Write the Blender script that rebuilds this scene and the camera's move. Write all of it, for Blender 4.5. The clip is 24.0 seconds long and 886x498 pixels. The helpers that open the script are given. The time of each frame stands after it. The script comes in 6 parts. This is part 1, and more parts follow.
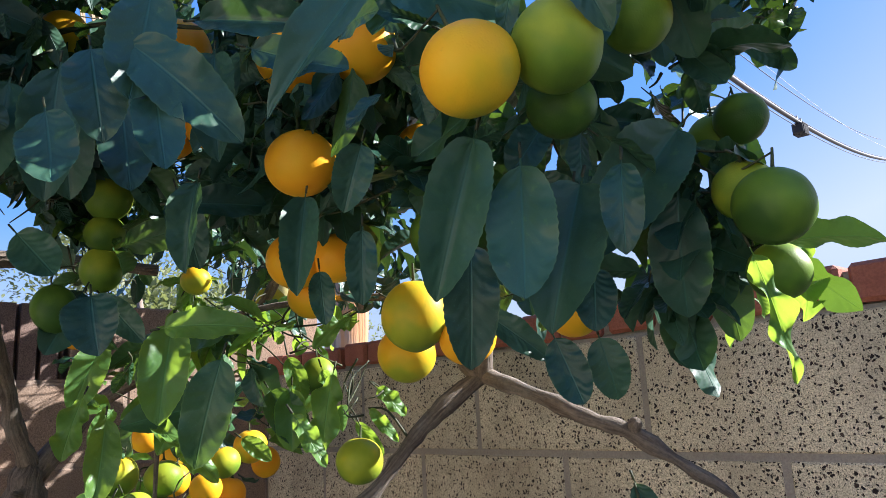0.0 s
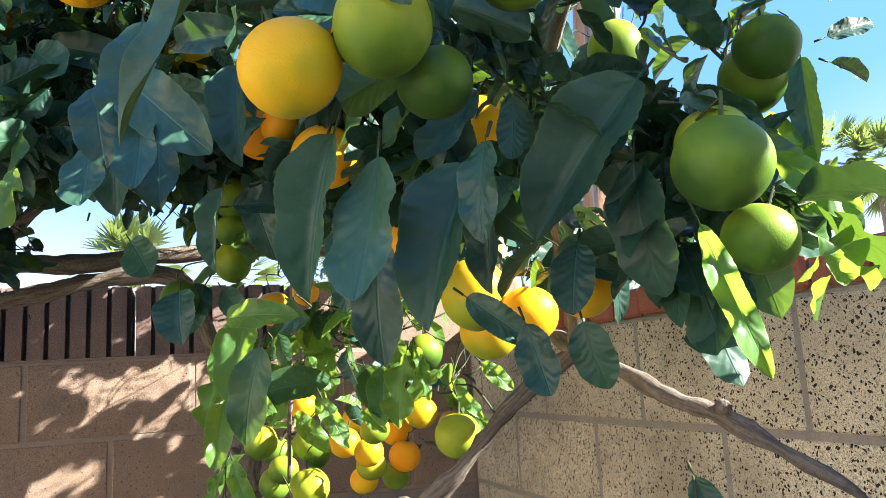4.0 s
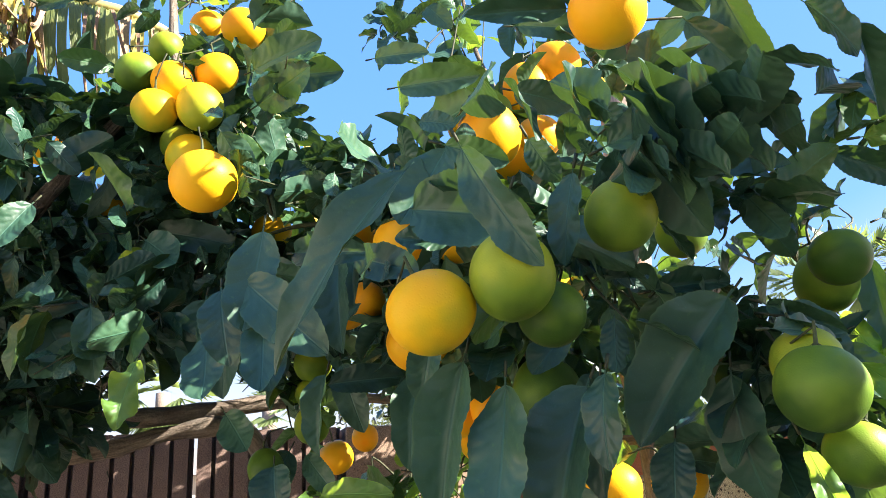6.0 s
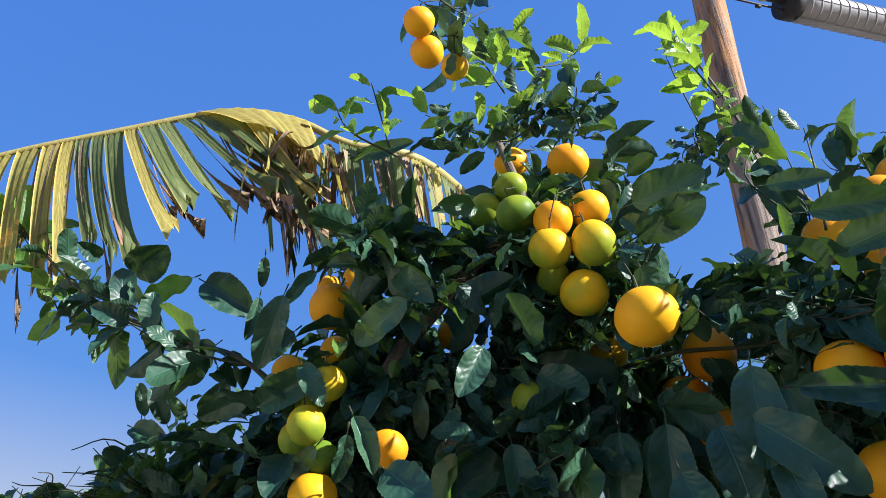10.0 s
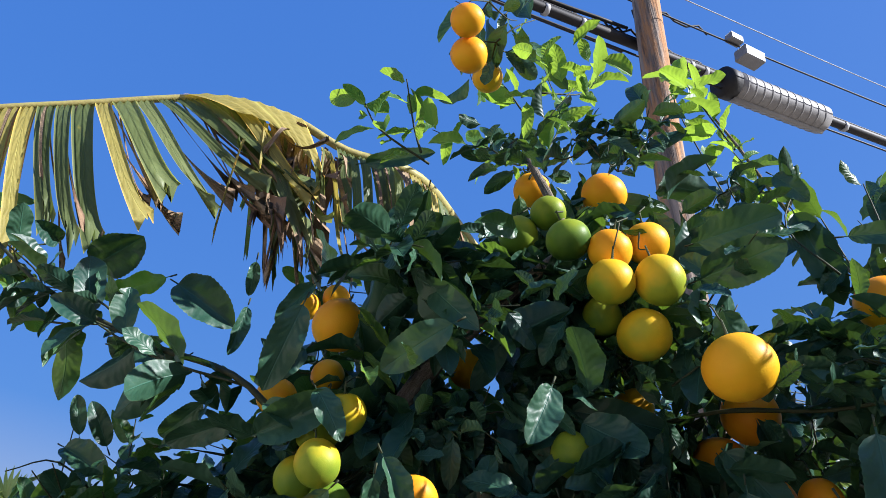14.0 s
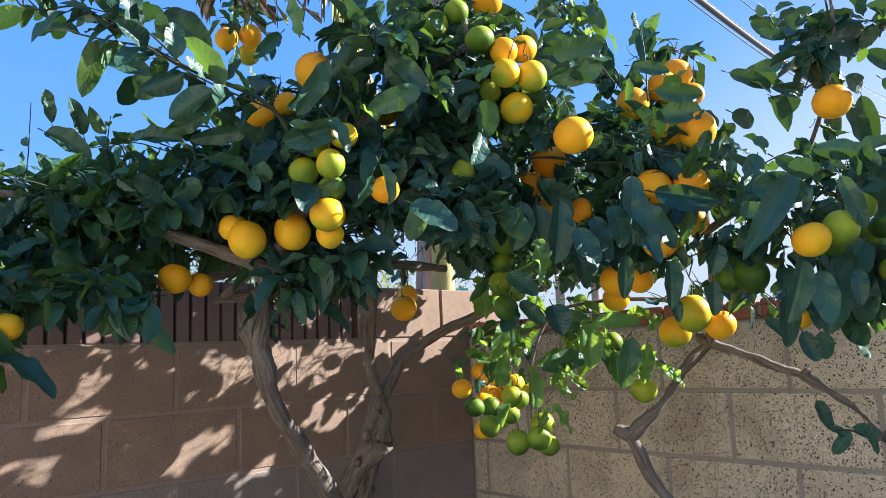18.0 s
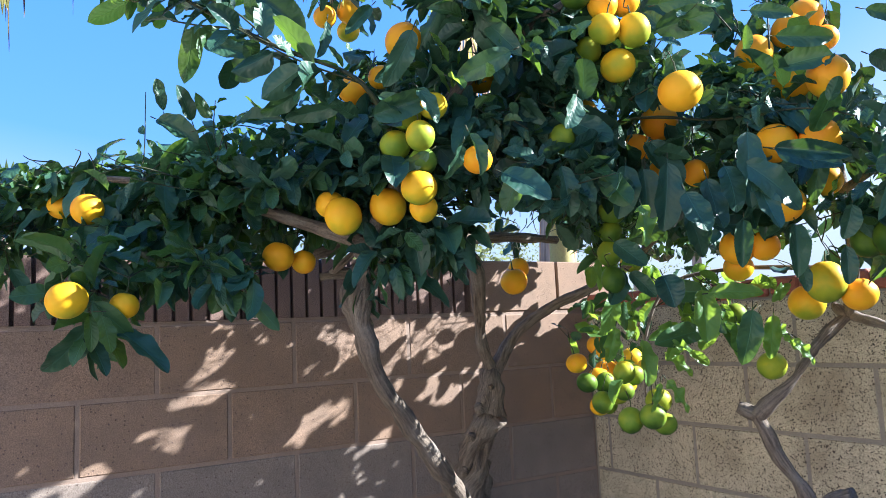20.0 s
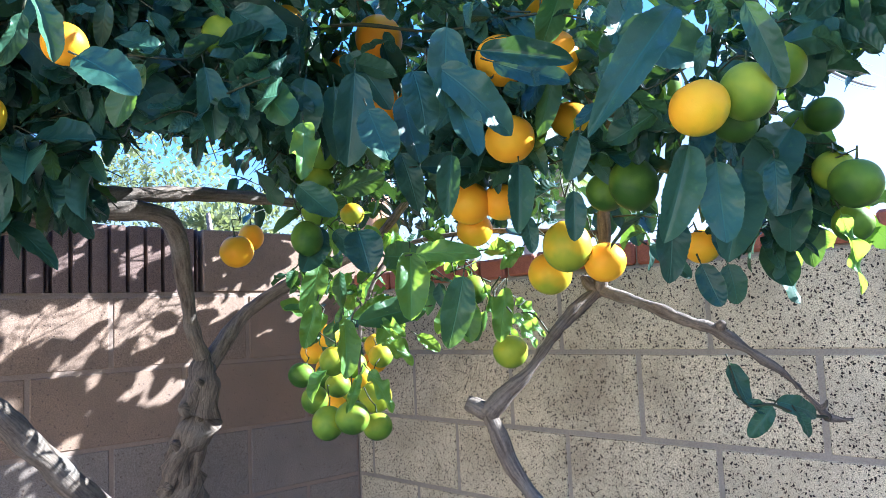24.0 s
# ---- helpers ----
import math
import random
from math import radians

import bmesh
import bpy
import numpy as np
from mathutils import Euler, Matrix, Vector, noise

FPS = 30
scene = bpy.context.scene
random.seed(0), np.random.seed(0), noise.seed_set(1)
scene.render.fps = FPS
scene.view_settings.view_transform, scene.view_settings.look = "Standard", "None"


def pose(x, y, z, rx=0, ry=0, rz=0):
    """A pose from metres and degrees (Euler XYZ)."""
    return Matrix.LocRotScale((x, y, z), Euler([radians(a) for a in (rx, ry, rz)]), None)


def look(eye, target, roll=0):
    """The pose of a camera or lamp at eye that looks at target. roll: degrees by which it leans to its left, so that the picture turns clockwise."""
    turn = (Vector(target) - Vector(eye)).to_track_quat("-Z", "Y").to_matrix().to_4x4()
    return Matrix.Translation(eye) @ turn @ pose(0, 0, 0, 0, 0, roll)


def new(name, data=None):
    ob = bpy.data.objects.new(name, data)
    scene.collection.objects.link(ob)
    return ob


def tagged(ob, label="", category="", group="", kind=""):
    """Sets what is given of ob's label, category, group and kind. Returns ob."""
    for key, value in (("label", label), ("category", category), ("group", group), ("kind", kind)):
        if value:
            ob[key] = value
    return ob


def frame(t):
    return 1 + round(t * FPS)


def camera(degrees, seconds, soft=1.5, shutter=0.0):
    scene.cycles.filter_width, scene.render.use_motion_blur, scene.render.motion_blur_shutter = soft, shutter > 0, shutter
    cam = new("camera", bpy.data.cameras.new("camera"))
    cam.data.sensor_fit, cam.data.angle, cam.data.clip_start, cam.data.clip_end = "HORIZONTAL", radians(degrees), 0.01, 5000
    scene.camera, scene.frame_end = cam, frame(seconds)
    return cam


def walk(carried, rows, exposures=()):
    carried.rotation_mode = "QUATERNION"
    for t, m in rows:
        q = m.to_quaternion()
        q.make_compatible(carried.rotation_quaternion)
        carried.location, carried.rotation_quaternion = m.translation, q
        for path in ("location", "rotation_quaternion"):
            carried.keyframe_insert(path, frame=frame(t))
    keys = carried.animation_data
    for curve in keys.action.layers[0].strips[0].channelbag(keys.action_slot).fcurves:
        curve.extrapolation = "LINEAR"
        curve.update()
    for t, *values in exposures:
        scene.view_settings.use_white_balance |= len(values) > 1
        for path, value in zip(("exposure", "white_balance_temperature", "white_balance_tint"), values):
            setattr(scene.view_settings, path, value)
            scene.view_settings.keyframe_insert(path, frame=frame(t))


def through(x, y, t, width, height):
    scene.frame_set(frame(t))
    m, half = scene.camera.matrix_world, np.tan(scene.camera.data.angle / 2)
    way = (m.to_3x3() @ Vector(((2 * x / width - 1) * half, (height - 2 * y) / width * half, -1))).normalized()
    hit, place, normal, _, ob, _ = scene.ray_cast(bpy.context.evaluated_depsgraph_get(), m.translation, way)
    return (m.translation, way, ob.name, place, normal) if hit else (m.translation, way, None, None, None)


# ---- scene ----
cam = camera(62.0, 24.0, 0.7)
PATH = [
    (0, (0.893, 0.204, 1.552), (-0.555, 1.52, 1.961), -3.1),
    (0.5, (0.877, 0.247, 1.535), (-0.671, 1.465, 1.876), -3.1),
    (1, (0.874, 0.287, 1.529), (-0.749, 1.42, 1.812), -3.5),
    (1.5, (0.913, 0.359, 1.525), (-0.79, 1.374, 1.78), -3.5),
    (3.5, (1.002, 0.458, 1.537), (-0.851, 1.158, 1.808), -2.9),
    (4, (1.021, 0.448, 1.567), (-0.831, 1.124, 1.9), -3.3),
    (4.5, (1.036, 0.441, 1.59), (-0.808, 1.098, 1.992), -3.3),
    (5, (1.043, 0.422, 1.604), (-0.788, 1.07, 2.075), -3.5),
    (5.5, (1.062, 0.395, 1.6155), (-0.756, 1.011, 2.173), -3.6),
    (6, (1.073, 0.365, 1.634), (-0.728, 0.958, 2.271), -3.8),
    (6.5, (1.083, 0.334, 1.652), (-0.697, 0.904, 2.362), -3.9),
    (7, (1.085, 0.259, 1.665), (-0.666, 0.818, 2.454), -3.8),
    (7.5, (1.06, 0.21, 1.68), (-0.664, 0.765, 2.529), -3.8),
    (8, (1.047, 0.156, 1.685), (-0.658, 0.707, 2.574), -4.0),
    (8.5, (1.032, 0.088, 1.69), (-0.662, 0.626, 2.606), -4.2),
    (9, (1.011, 0.028, 1.69), (-0.692, 0.529, 2.612), -4.5),
    (9.5, (1.008, -0.012, 1.688), (-0.712, 0.427, 2.61), -4.5),
    (10, (1.007, -0.061, 1.688), (-0.736, 0.299, 2.599), -4.5),
    (10.5, (1.003, -0.096, 1.689), (-0.762, 0.171, 2.59), -4.5),
    (12.5, (0.944, -0.159, 1.73), (-0.812, -0.052, 2.681), -2.3),
    (13, (0.881, -0.174, 1.746), (-0.836, 0.065, 2.741), -2.0),
    (13.5, (0.846, -0.188, 1.744), (-0.825, 0.214, 2.767), -2.0),
    (14, (0.832, -0.198, 1.736), (-0.805, 0.376, 2.731), -2.2),
    (14.5, (0.819, -0.317, 1.715), (-0.794, 0.446, 2.62), -2.4),
    (15, (0.861, -0.449, 1.684), (-0.728, 0.495, 2.449), -2.4),
    (15.5, (0.94, -0.51, 1.652), (-0.634, 0.567, 2.256), -2.2),
    (16, (0.995, -0.597, 1.618), (-0.541, 0.598, 2.081), -2.2),
    (16.5, (1.035, -0.671, 1.611), (-0.458, 0.612, 1.968), -2.1),
    (17, (1.095, -0.745, 1.599), (-0.356, 0.597, 1.903), -2.1),
    (17.5, (1.127, -0.785, 1.591), (-0.311, 0.575, 1.876), -2.1),
    (18, (1.11, -0.796, 1.588), (-0.374, 0.515, 1.872), -2.4),
    (18.5, (1.085, -0.79, 1.597), (-0.497, 0.4, 1.879), -2.6),
    (20.5, (1.142, -0.653, 1.579), (-0.561, 0.372, 1.802), -2.7),
    (21, (1.183, -0.578, 1.562), (-0.439, 0.576, 1.758), -2.5),
    (21.5, (1.198, -0.531, 1.564), (-0.334, 0.741, 1.746), -2.4),
    (22, (1.184, -0.484, 1.56), (-0.283, 0.864, 1.736), -2.4),
    (22.5, (1.143, -0.413, 1.55), (-0.295, 0.965, 1.735), -2.5),
    (23, (1.09, -0.348, 1.55), (-0.345, 1.032, 1.745), -2.5),
    (23.5, (1.037, -0.294, 1.546), (-0.408, 1.075, 1.748), -2.5),
    (24, (0.96, -0.225, 1.542), (-0.491, 1.138, 1.737), -2.6),
]
EXPOSURES = [(0, 1.85, 5500, 16), (1, 2.35, 5600, 15), (4, 2.6, 5850, 13), (5, 2.55, 6050, 12), (6, 2.48, 6250, 16), (7, 2.4, 5900, 34), (8, 1.87, 5850, 20), (9, 1.4, 5700, 14), (10, 1.3, 5650, 14), (13, 1.2, 5550, 14), (14, 1.18, 5500, 14), (15, 1.3, 5700, 14), (16, 1.62, 5800, 14), (17, 1.9, 5800, 14), (18, 1.95, 5450, 14), (21, 2.33, 5180, 14), (23, 2.4, 4900, 13), (24, 2.75, 4850, 13)]
walk(cam, [(t, look(eye, target, roll)) for t, eye, target, roll in PATH], EXPOSURES)

# ---- light ----
SUN_UP, SUN_SIDE = 30.0, 31.0      # degrees above the horizon, degrees from +y towards +x
world = bpy.data.worlds.new("sky")
scene.world = world
world.use_nodes = True
wn, wl = world.node_tree.nodes, world.node_tree.links
sky = wn.new("ShaderNodeTexSky")
sky.sky_type, sky.sun_disc = "NISHITA", False
sky.sun_elevation, sky.sun_rotation = radians(SUN_UP), radians(SUN_SIDE)
sky.air_density, sky.dust_density, sky.ozone_density = 1.0, 0.55, 3.0
tint = wn.new("ShaderNodeHueSaturation")
# the haze that whitens the bright part of the sky
grey_of, pale, turn_hue = wn.new("ShaderNodeRGBToBW"), wn.new("ShaderNodeMapRange"), wn.new("ShaderNodeMapRange")
wl.new(sky.outputs["Color"], grey_of.inputs["Color"])
for node, lo, hi in ((pale, 1.2, 0.42), (turn_hue, 0.508, 0.516)):
    for key, value in (("From Min", 2.6), ("From Max", 4.6), ("To Min", lo), ("To Max", hi)):
        node.inputs[key].default_value = value
    wl.new(grey_of.outputs["Val"], node.inputs["Value"])
wl.new(pale.outputs["Result"], tint.inputs["Saturation"])
wl.new(turn_hue.outputs["Result"], tint.inputs["Hue"])
wl.new(sky.outputs["Color"], tint.inputs["Color"])
wl.new(tint.outputs["Color"], wn["Background"].inputs["Color"])
# a thin veil evens the sky out: the bright part stands less far above the deep blue
share, veil, strength = (wn.new("ShaderNodeMath") for k in range(3))
share.operation, veil.operation, strength.operation = "DIVIDE", "POWER", "MULTIPLY"
wl.new(grey_of.outputs["Val"], share.inputs[0])
share.inputs[1].default_value = 1.3
wl.new(share.outputs[0], veil.inputs[0])
veil.inputs[1].default_value = -0.75
wl.new(veil.outputs[0], strength.inputs[0])
strength.inputs[1].default_value = 0.102
wl.new(strength.outputs[0], wn["Background"].inputs["Strength"])
sun_data = bpy.data.lights.new("sun", "SUN")
sun_data.energy, sun_data.angle, sun_data.color = 5.0, radians(0.53), (1.0, 0.91, 0.78)
sun = new("sun", sun_data)
toward_sun = Vector((math.sin(radians(SUN_SIDE)) * math.cos(radians(SUN_UP)),
                     math.cos(radians(SUN_SIDE)) * math.cos(radians(SUN_UP)), math.sin(radians(SUN_UP))))
sun.matrix_world = look(toward_sun * 20, (0, 0, 0))


# ---- materials ----
class Mat:
    """A node material: short ways to add and join nodes."""

    def __init__(self, name):
        self.m = bpy.data.materials.new(name)
        self.m.use_nodes = True
        self.n, self.l = self.m.node_tree.nodes, self.m.node_tree.links
        self.b = self.n["Principled BSDF"]
        self.out = self.n["Material Output"]
        self.coords = None

    def add(self, kind, **sets):
        node = self.n.new("ShaderNode" + kind)
        for key, value in sets.items():
            node.inputs[key].default_value = value
        return node

    def join(self, a, b):
        self.l.new(a, b)

    def place(self, which="Object"):
        if not self.coords:
            self.coords = self.add("TexCoord")
        return self.coords.outputs[which]

    def world_place(self):
        return self.add("NewGeometry").outputs["Position"]

    def noise(self, scale, detail=4.0, rough=0.55, where=None, stretch=None):
        node = self.add("TexNoise", Scale=scale, Detail=detail, Roughness=rough)
        where = where or self.world_place()
        if stretch:
            mp = self.add("Mapping")
            mp.inputs["Scale"].default_value = stretch
            self.join(where, mp.inputs["Vector"])
            where = mp.outputs["Vector"]
        self.join(where, node.inputs["Vector"])
        return node.outputs["Fac"]

    def ramp(self, fac, *stops):
        node = self.add("ValToRGB")
        e = node.color_ramp.elements
        while len(e) < len(stops):
            e.new(0.5)
        for k, (p, c) in enumerate(stops):
            e[k].position = p
            e[k].color = (*c, 1) if len(c) == 3 else c
        self.join(fac, node.inputs["Fac"])
        return node.outputs["Color"]

    def grey(self, fac, a, b, lo=0.0, hi=1.0):
        node = self.add("MapRange")
        for key, value in (("From Min", a), ("From Max", b), ("To Min", lo), ("To Max", hi)):
            node.inputs[key].default_value = value
        self.join(fac, node.inputs["Value"])
        return node.outputs["Result"]

    def mix(self, fac, a, b, how="MIX"):
        node = self.n.new("ShaderNodeMix")
        node.data_type, node.blend_type = "RGBA", how
        for key, value in ((0, fac), (6, a), (7, b)):
            if isinstance(value, (int, float)):
                node.inputs[key].default_value = value
            elif isinstance(value, tuple):
                node.inputs[key].default_value = (*value, 1)
            else:
                self.join(value, node.inputs[key])
        return node.outputs[2]

    def sum(self, a, b, how="ADD"):
        node = self.n.new("ShaderNodeMath")
        node.operation = how
        for key, value in ((0, a), (1, b)):
            if isinstance(value, (int, float)):
                node.inputs[key].default_value = value
            else:
                self.join(value, node.inputs[key])
        return node.outputs[0]

    def bump(self, height, far, strength=1.0):
        node = self.add("Bump", Strength=strength, Distance=far)
        self.join(height, node.inputs["Height"])
        self.join(node.outputs["Normal"], self.b.inputs["Normal"])
        return node

    def set(self, colour=None, rough=0.6, metal=0.0, spec=None):
        if isinstance(colour, tuple):
            self.b.inputs["Base Color"].default_value = (*colour, 1)
        elif colour is not None:
            self.join(colour, self.b.inputs["Base Color"])
        if isinstance(rough, (int, float)):
            self.b.inputs["Roughness"].default_value = rough
        else:
            self.join(rough, self.b.inputs["Roughness"])
        self.b.inputs["Metallic"].default_value = metal
        if spec is not None:
            self.b.inputs["Specular IOR Level"].default_value = spec
        return self.m


def speckled(name, light, dark, speck):
    """Ground-face concrete block: pale cement with dark pits and chips of stone."""
    m = Mat(name)
    where = m.world_place()
    vor = m.add("TexVoronoi", Scale=150.0, Randomness=1.0)
    vor.feature = "F1"
    warp = m.add("TexNoise", Scale=60.0, Detail=3.0)
    m.join(where, warp.inputs["Vector"])
    shift = m.mix(0.02, where, warp.outputs["Color"], "ADD")
    m.join(shift, vor.inputs["Vector"])
    near = m.grey(vor.outputs["Distance"], 0.33, 0.37)
    pick = m.add("SeparateColor")
    m.join(vor.outputs["Color"], pick.inputs["Color"])
    some = m.grey(pick.outputs["Red"], 0.54, 0.56)
    pit = m.sum(near, some, "MAXIMUM")                       # 0 in a pit, 1 elsewhere
    fine = m.add("TexVoronoi", Scale=350.0)
    m.join(shift, fine.inputs["Vector"])
    fpick = m.add("SeparateColor")
    m.join(fine.outputs["Color"], fpick.inputs["Color"])
    fpit = m.sum(m.grey(fine.outputs["Distance"], 0.26, 0.36), m.grey(fpick.outputs["Green"], 0.52, 0.56), "MAXIMUM")
    grain = m.noise(420.0, 3.0)
    stain = m.noise(5.5, 5.0, 0.65)
    base = m.mix(m.grey(stain, 0.38, 0.64), light, tuple(c * 0.86 for c in dark))
    base = m.mix(m.grey(grain, 0.38, 0.62), base, tuple(c * 0.45 for c in light))
    soot = m.noise(3.2, 6.0, 0.7)
    base = m.mix(m.sum(m.grey(soot, 0.52, 0.68), 0.55, "MULTIPLY"), base, (0.24, 0.185, 0.12))
    chip = m.ramp(pick.outputs["Green"], (0.0, speck), (0.6, tuple(c * 1.4 for c in speck)), (1.0, (0.11, 0.075, 0.05)))
    base = m.mix(fpit, tuple(c * 0.15 for c in light), base)
    base = m.mix(pit, chip, base)
    m.bump(m.sum(m.sum(pit, m.sum(fpit, 0.5, "MULTIPLY")), m.sum(grain, 0.5, "MULTIPLY")), 0.0016, 0.8)
    return m.set(base, 0.9, spec=0.25)


def plain_block(name, light, dark):
    """Smooth-faced concrete block with a washed-over, stained face."""
    m = Mat(name)
    stain, patch, grain = m.noise(9.0, 6.0, 0.65), m.noise(2.3, 3.0), m.noise(330.0, 4.0, 0.7)
    base = m.mix(m.grey(stain, 0.32, 0.7), light, dark)
    base = m.mix(m.sum(m.grey(patch, 0.4, 0.7), 0.35, "MULTIPLY"), base, (0.30, 0.25, 0.21))
    base = m.mix(m.grey(grain, 0.38, 0.66), base, tuple(c * 0.6 for c in dark))
    vor = m.add("TexVoronoi", Scale=120.0)
    m.join(m.world_place(), vor.inputs["Vector"])
    pick = m.add("SeparateColor")
    m.join(vor.outputs["Color"], pick.inputs["Color"])
    pit = m.sum(m.grey(vor.outputs["Distance"], 0.2, 0.28), m.grey(pick.outputs["Red"], 0.06, 0.08), "MAXIMUM")
    base = m.mix(pit, (0.14, 0.10, 0.08), base)
    m.bump(m.sum(m.sum(grain, 0.6, "MULTIPLY"), pit), 0.0024, 0.9)
    return m.set(base, 0.92, spec=0.2)


def rough_mat(name, light, dark, big, small, far, rough=0.85):
    m = Mat(name)
    a, b = m.noise(big, 5.0, 0.6), m.noise(small, 4.0, 0.65)
    base = m.mix(m.grey(a, 0.3, 0.7), light, dark)
    base = m.mix(m.sum(m.grey(b, 0.35, 0.75), 0.6, "MULTIPLY"), base, tuple(c * 0.55 for c in dark))
    m.bump(b, far, 0.8)
    return m.set(base, rough, spec=0.3)


def leaf_mat(name, top, under, through, gloss=0.34, veins=0.5, share=0.42):
    """A citrus leaf: waxy, with a pale midrib and side veins, light showing through it."""
    m = Mat(name)
    uv = m.add("UVMap")
    sep = m.add("SeparateXYZ")
    m.join(uv.outputs["UV"], sep.inputs["Vector"])
    across = m.sum(m.sum(sep.outputs["X"], 0.5, "SUBTRACT"), 0.0, "ADD")
    side = m.sum(across, 0.0, "ABSOLUTE")
    rib = m.grey(side, 0.006, 0.03, 1.0, 0.0)
    info, geo = m.add("ObjectInfo"), m.add("NewGeometry")
    luck = m.sum(m.sum(info.outputs["Random"], geo.outputs["Random Per Island"]), 1.0, "MODULO")
    bow = m.sum(m.sum(side, side, "MULTIPLY"), -52.0, "MULTIPLY")
    stray = m.sum(m.noise(30.0, 3.0, 0.55), 11.0, "MULTIPLY")
    run = m.sum(m.sum(m.sum(sep.outputs["Y"], 50.0, "MULTIPLY"), stray), m.sum(m.sum(side, 44.0, "MULTIPLY"), bow), "SUBTRACT")
    wave = m.sum(run, 0.0, "SINE")
    vein = m.sum(m.grey(wave, 0.86, 1.0), veins, "MULTIPLY")
    blotch = m.noise(38.0, 3.0)
    body = m.mix(luck, top, under)
    body = m.mix(m.sum(m.grey(blotch, 0.45, 0.75), 0.25, "MULTIPLY"), body, tuple(c * 2.1 for c in top))
    dust = m.noise(520.0, 3.0, 0.7)
    body = m.mix(m.sum(m.grey(dust, 0.60, 0.72), 0.35, "MULTIPLY"), body, tuple(min(1, c * 3.0 + 0.02) for c in top))
    scar = m.noise(95.0, 5.0, 0.7, m.place("Object") if share < 0.3 else None)
    body = m.mix(m.sum(m.grey(scar, 0.64, 0.70), 0.45, "MULTIPLY"), body, tuple(c * 0.5 for c in top))
    lines = m.sum(rib, m.sum(vein, 0.6, "MULTIPLY"), "MAXIMUM")
    scab = m.sum(m.grey(m.noise(11.0, 5.0, 0.68, m.place("Object")), 0.60, 0.68), m.grey(luck, 0.45, 0.6), "MULTIPLY")
    body = m.mix(m.sum(scab, 0.5, "MULTIPLY"), body, (top[0] * 5.5, top[1] * 3.4, top[2] * 1.6))
    colour = m.mix(m.sum(lines, 0.5, "MULTIPLY"), body, tuple(min(1, c * 2.9) for c in top))
    colour = m.mix(m.grey(side, 0.468, 0.495, 0.0, 0.55), colour, (top[0] * 5 + 0.01, top[1] * 3.2, top[2] * 2))
    m.set(colour, m.grey(m.noise(60.0, 4.0, 0.65), 0.3, 0.7, gloss - 0.08, gloss + 0.14), spec=0.34)
    height = m.sum(m.sum(m.sum(wave, m.grey(side, 0.02, 0.35, 0.2, 1.0), "MULTIPLY"), -0.34, "MULTIPLY"), m.sum(rib, -0.55, "MULTIPLY"))
    swell = m.sum(m.noise(7.0, 1.0, 0.4, m.place("Object")), 2.2, "MULTIPLY")
    bump = m.bump(m.sum(m.sum(height, swell), m.sum(m.noise(300.0, 2.0), 0.12, "MULTIPLY")), 0.0014, 0.55)
    glow = m.add("BsdfTranslucent")
    m.join(m.mix(m.sum(lines, 0.5, "MULTIPLY"), m.mix(luck, through, tuple(c * 0.72 for c in through)), tuple(c * 0.55 for c in through)), glow.inputs["Color"])
    m.join(bump.outputs["Normal"], glow.inputs["Normal"])
    mixer = m.add("MixShader", Fac=share)
    m.join(m.b.outputs[0], mixer.inputs[1])
    m.join(glow.outputs[0], mixer.inputs[2])
    m.join(mixer.outputs[0], m.out.inputs["Surface"])
    return m.m


def peel_mat():
    """Orange peel, ripe by the object's own colour value, greener in patches and at one end."""
    m = Mat("orange_peel")
    info = m.add("ObjectInfo")
    sep = m.add("SeparateColor")
    m.join(info.outputs["Color"], sep.inputs["Color"])
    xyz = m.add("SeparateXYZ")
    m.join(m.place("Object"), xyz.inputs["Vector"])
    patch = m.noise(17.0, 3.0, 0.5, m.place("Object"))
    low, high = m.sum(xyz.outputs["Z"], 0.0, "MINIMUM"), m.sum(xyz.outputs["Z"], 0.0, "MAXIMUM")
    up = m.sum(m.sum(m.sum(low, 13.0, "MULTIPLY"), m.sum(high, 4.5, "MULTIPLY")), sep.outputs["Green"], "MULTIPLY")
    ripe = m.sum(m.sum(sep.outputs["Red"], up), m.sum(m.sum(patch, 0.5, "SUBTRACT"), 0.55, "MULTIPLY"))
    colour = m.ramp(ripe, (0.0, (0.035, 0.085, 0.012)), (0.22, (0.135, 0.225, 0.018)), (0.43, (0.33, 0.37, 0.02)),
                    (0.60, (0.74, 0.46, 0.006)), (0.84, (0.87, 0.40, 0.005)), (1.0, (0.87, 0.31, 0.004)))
    dots = m.add("TexVoronoi", Scale=460.0)
    m.join(m.place("Object"), dots.inputs["Vector"])
    scar = m.noise(55.0, 6.0, 0.75, m.place("Object"))
    colour = m.mix(m.sum(m.grey(scar, 0.66, 0.74), 0.35, "MULTIPLY"), colour, (0.22, 0.16, 0.06))
    m.bump(m.sum(m.grey(dots.outputs["Distance"], 0.0, 0.5), m.sum(m.noise(240.0, 2.0, 0.5, m.place("Object")), 0.6, "MULTIPLY")), 0.0002, 0.4)
    m.b.inputs["Subsurface Weight"].default_value = 0.05
    m.b.inputs["Subsurface Radius"].default_value = (0.006, 0.003, 0.001)
    m.b.inputs["Subsurface Scale"].default_value = 1.0
    return m.set(colour, 0.46, spec=0.16)


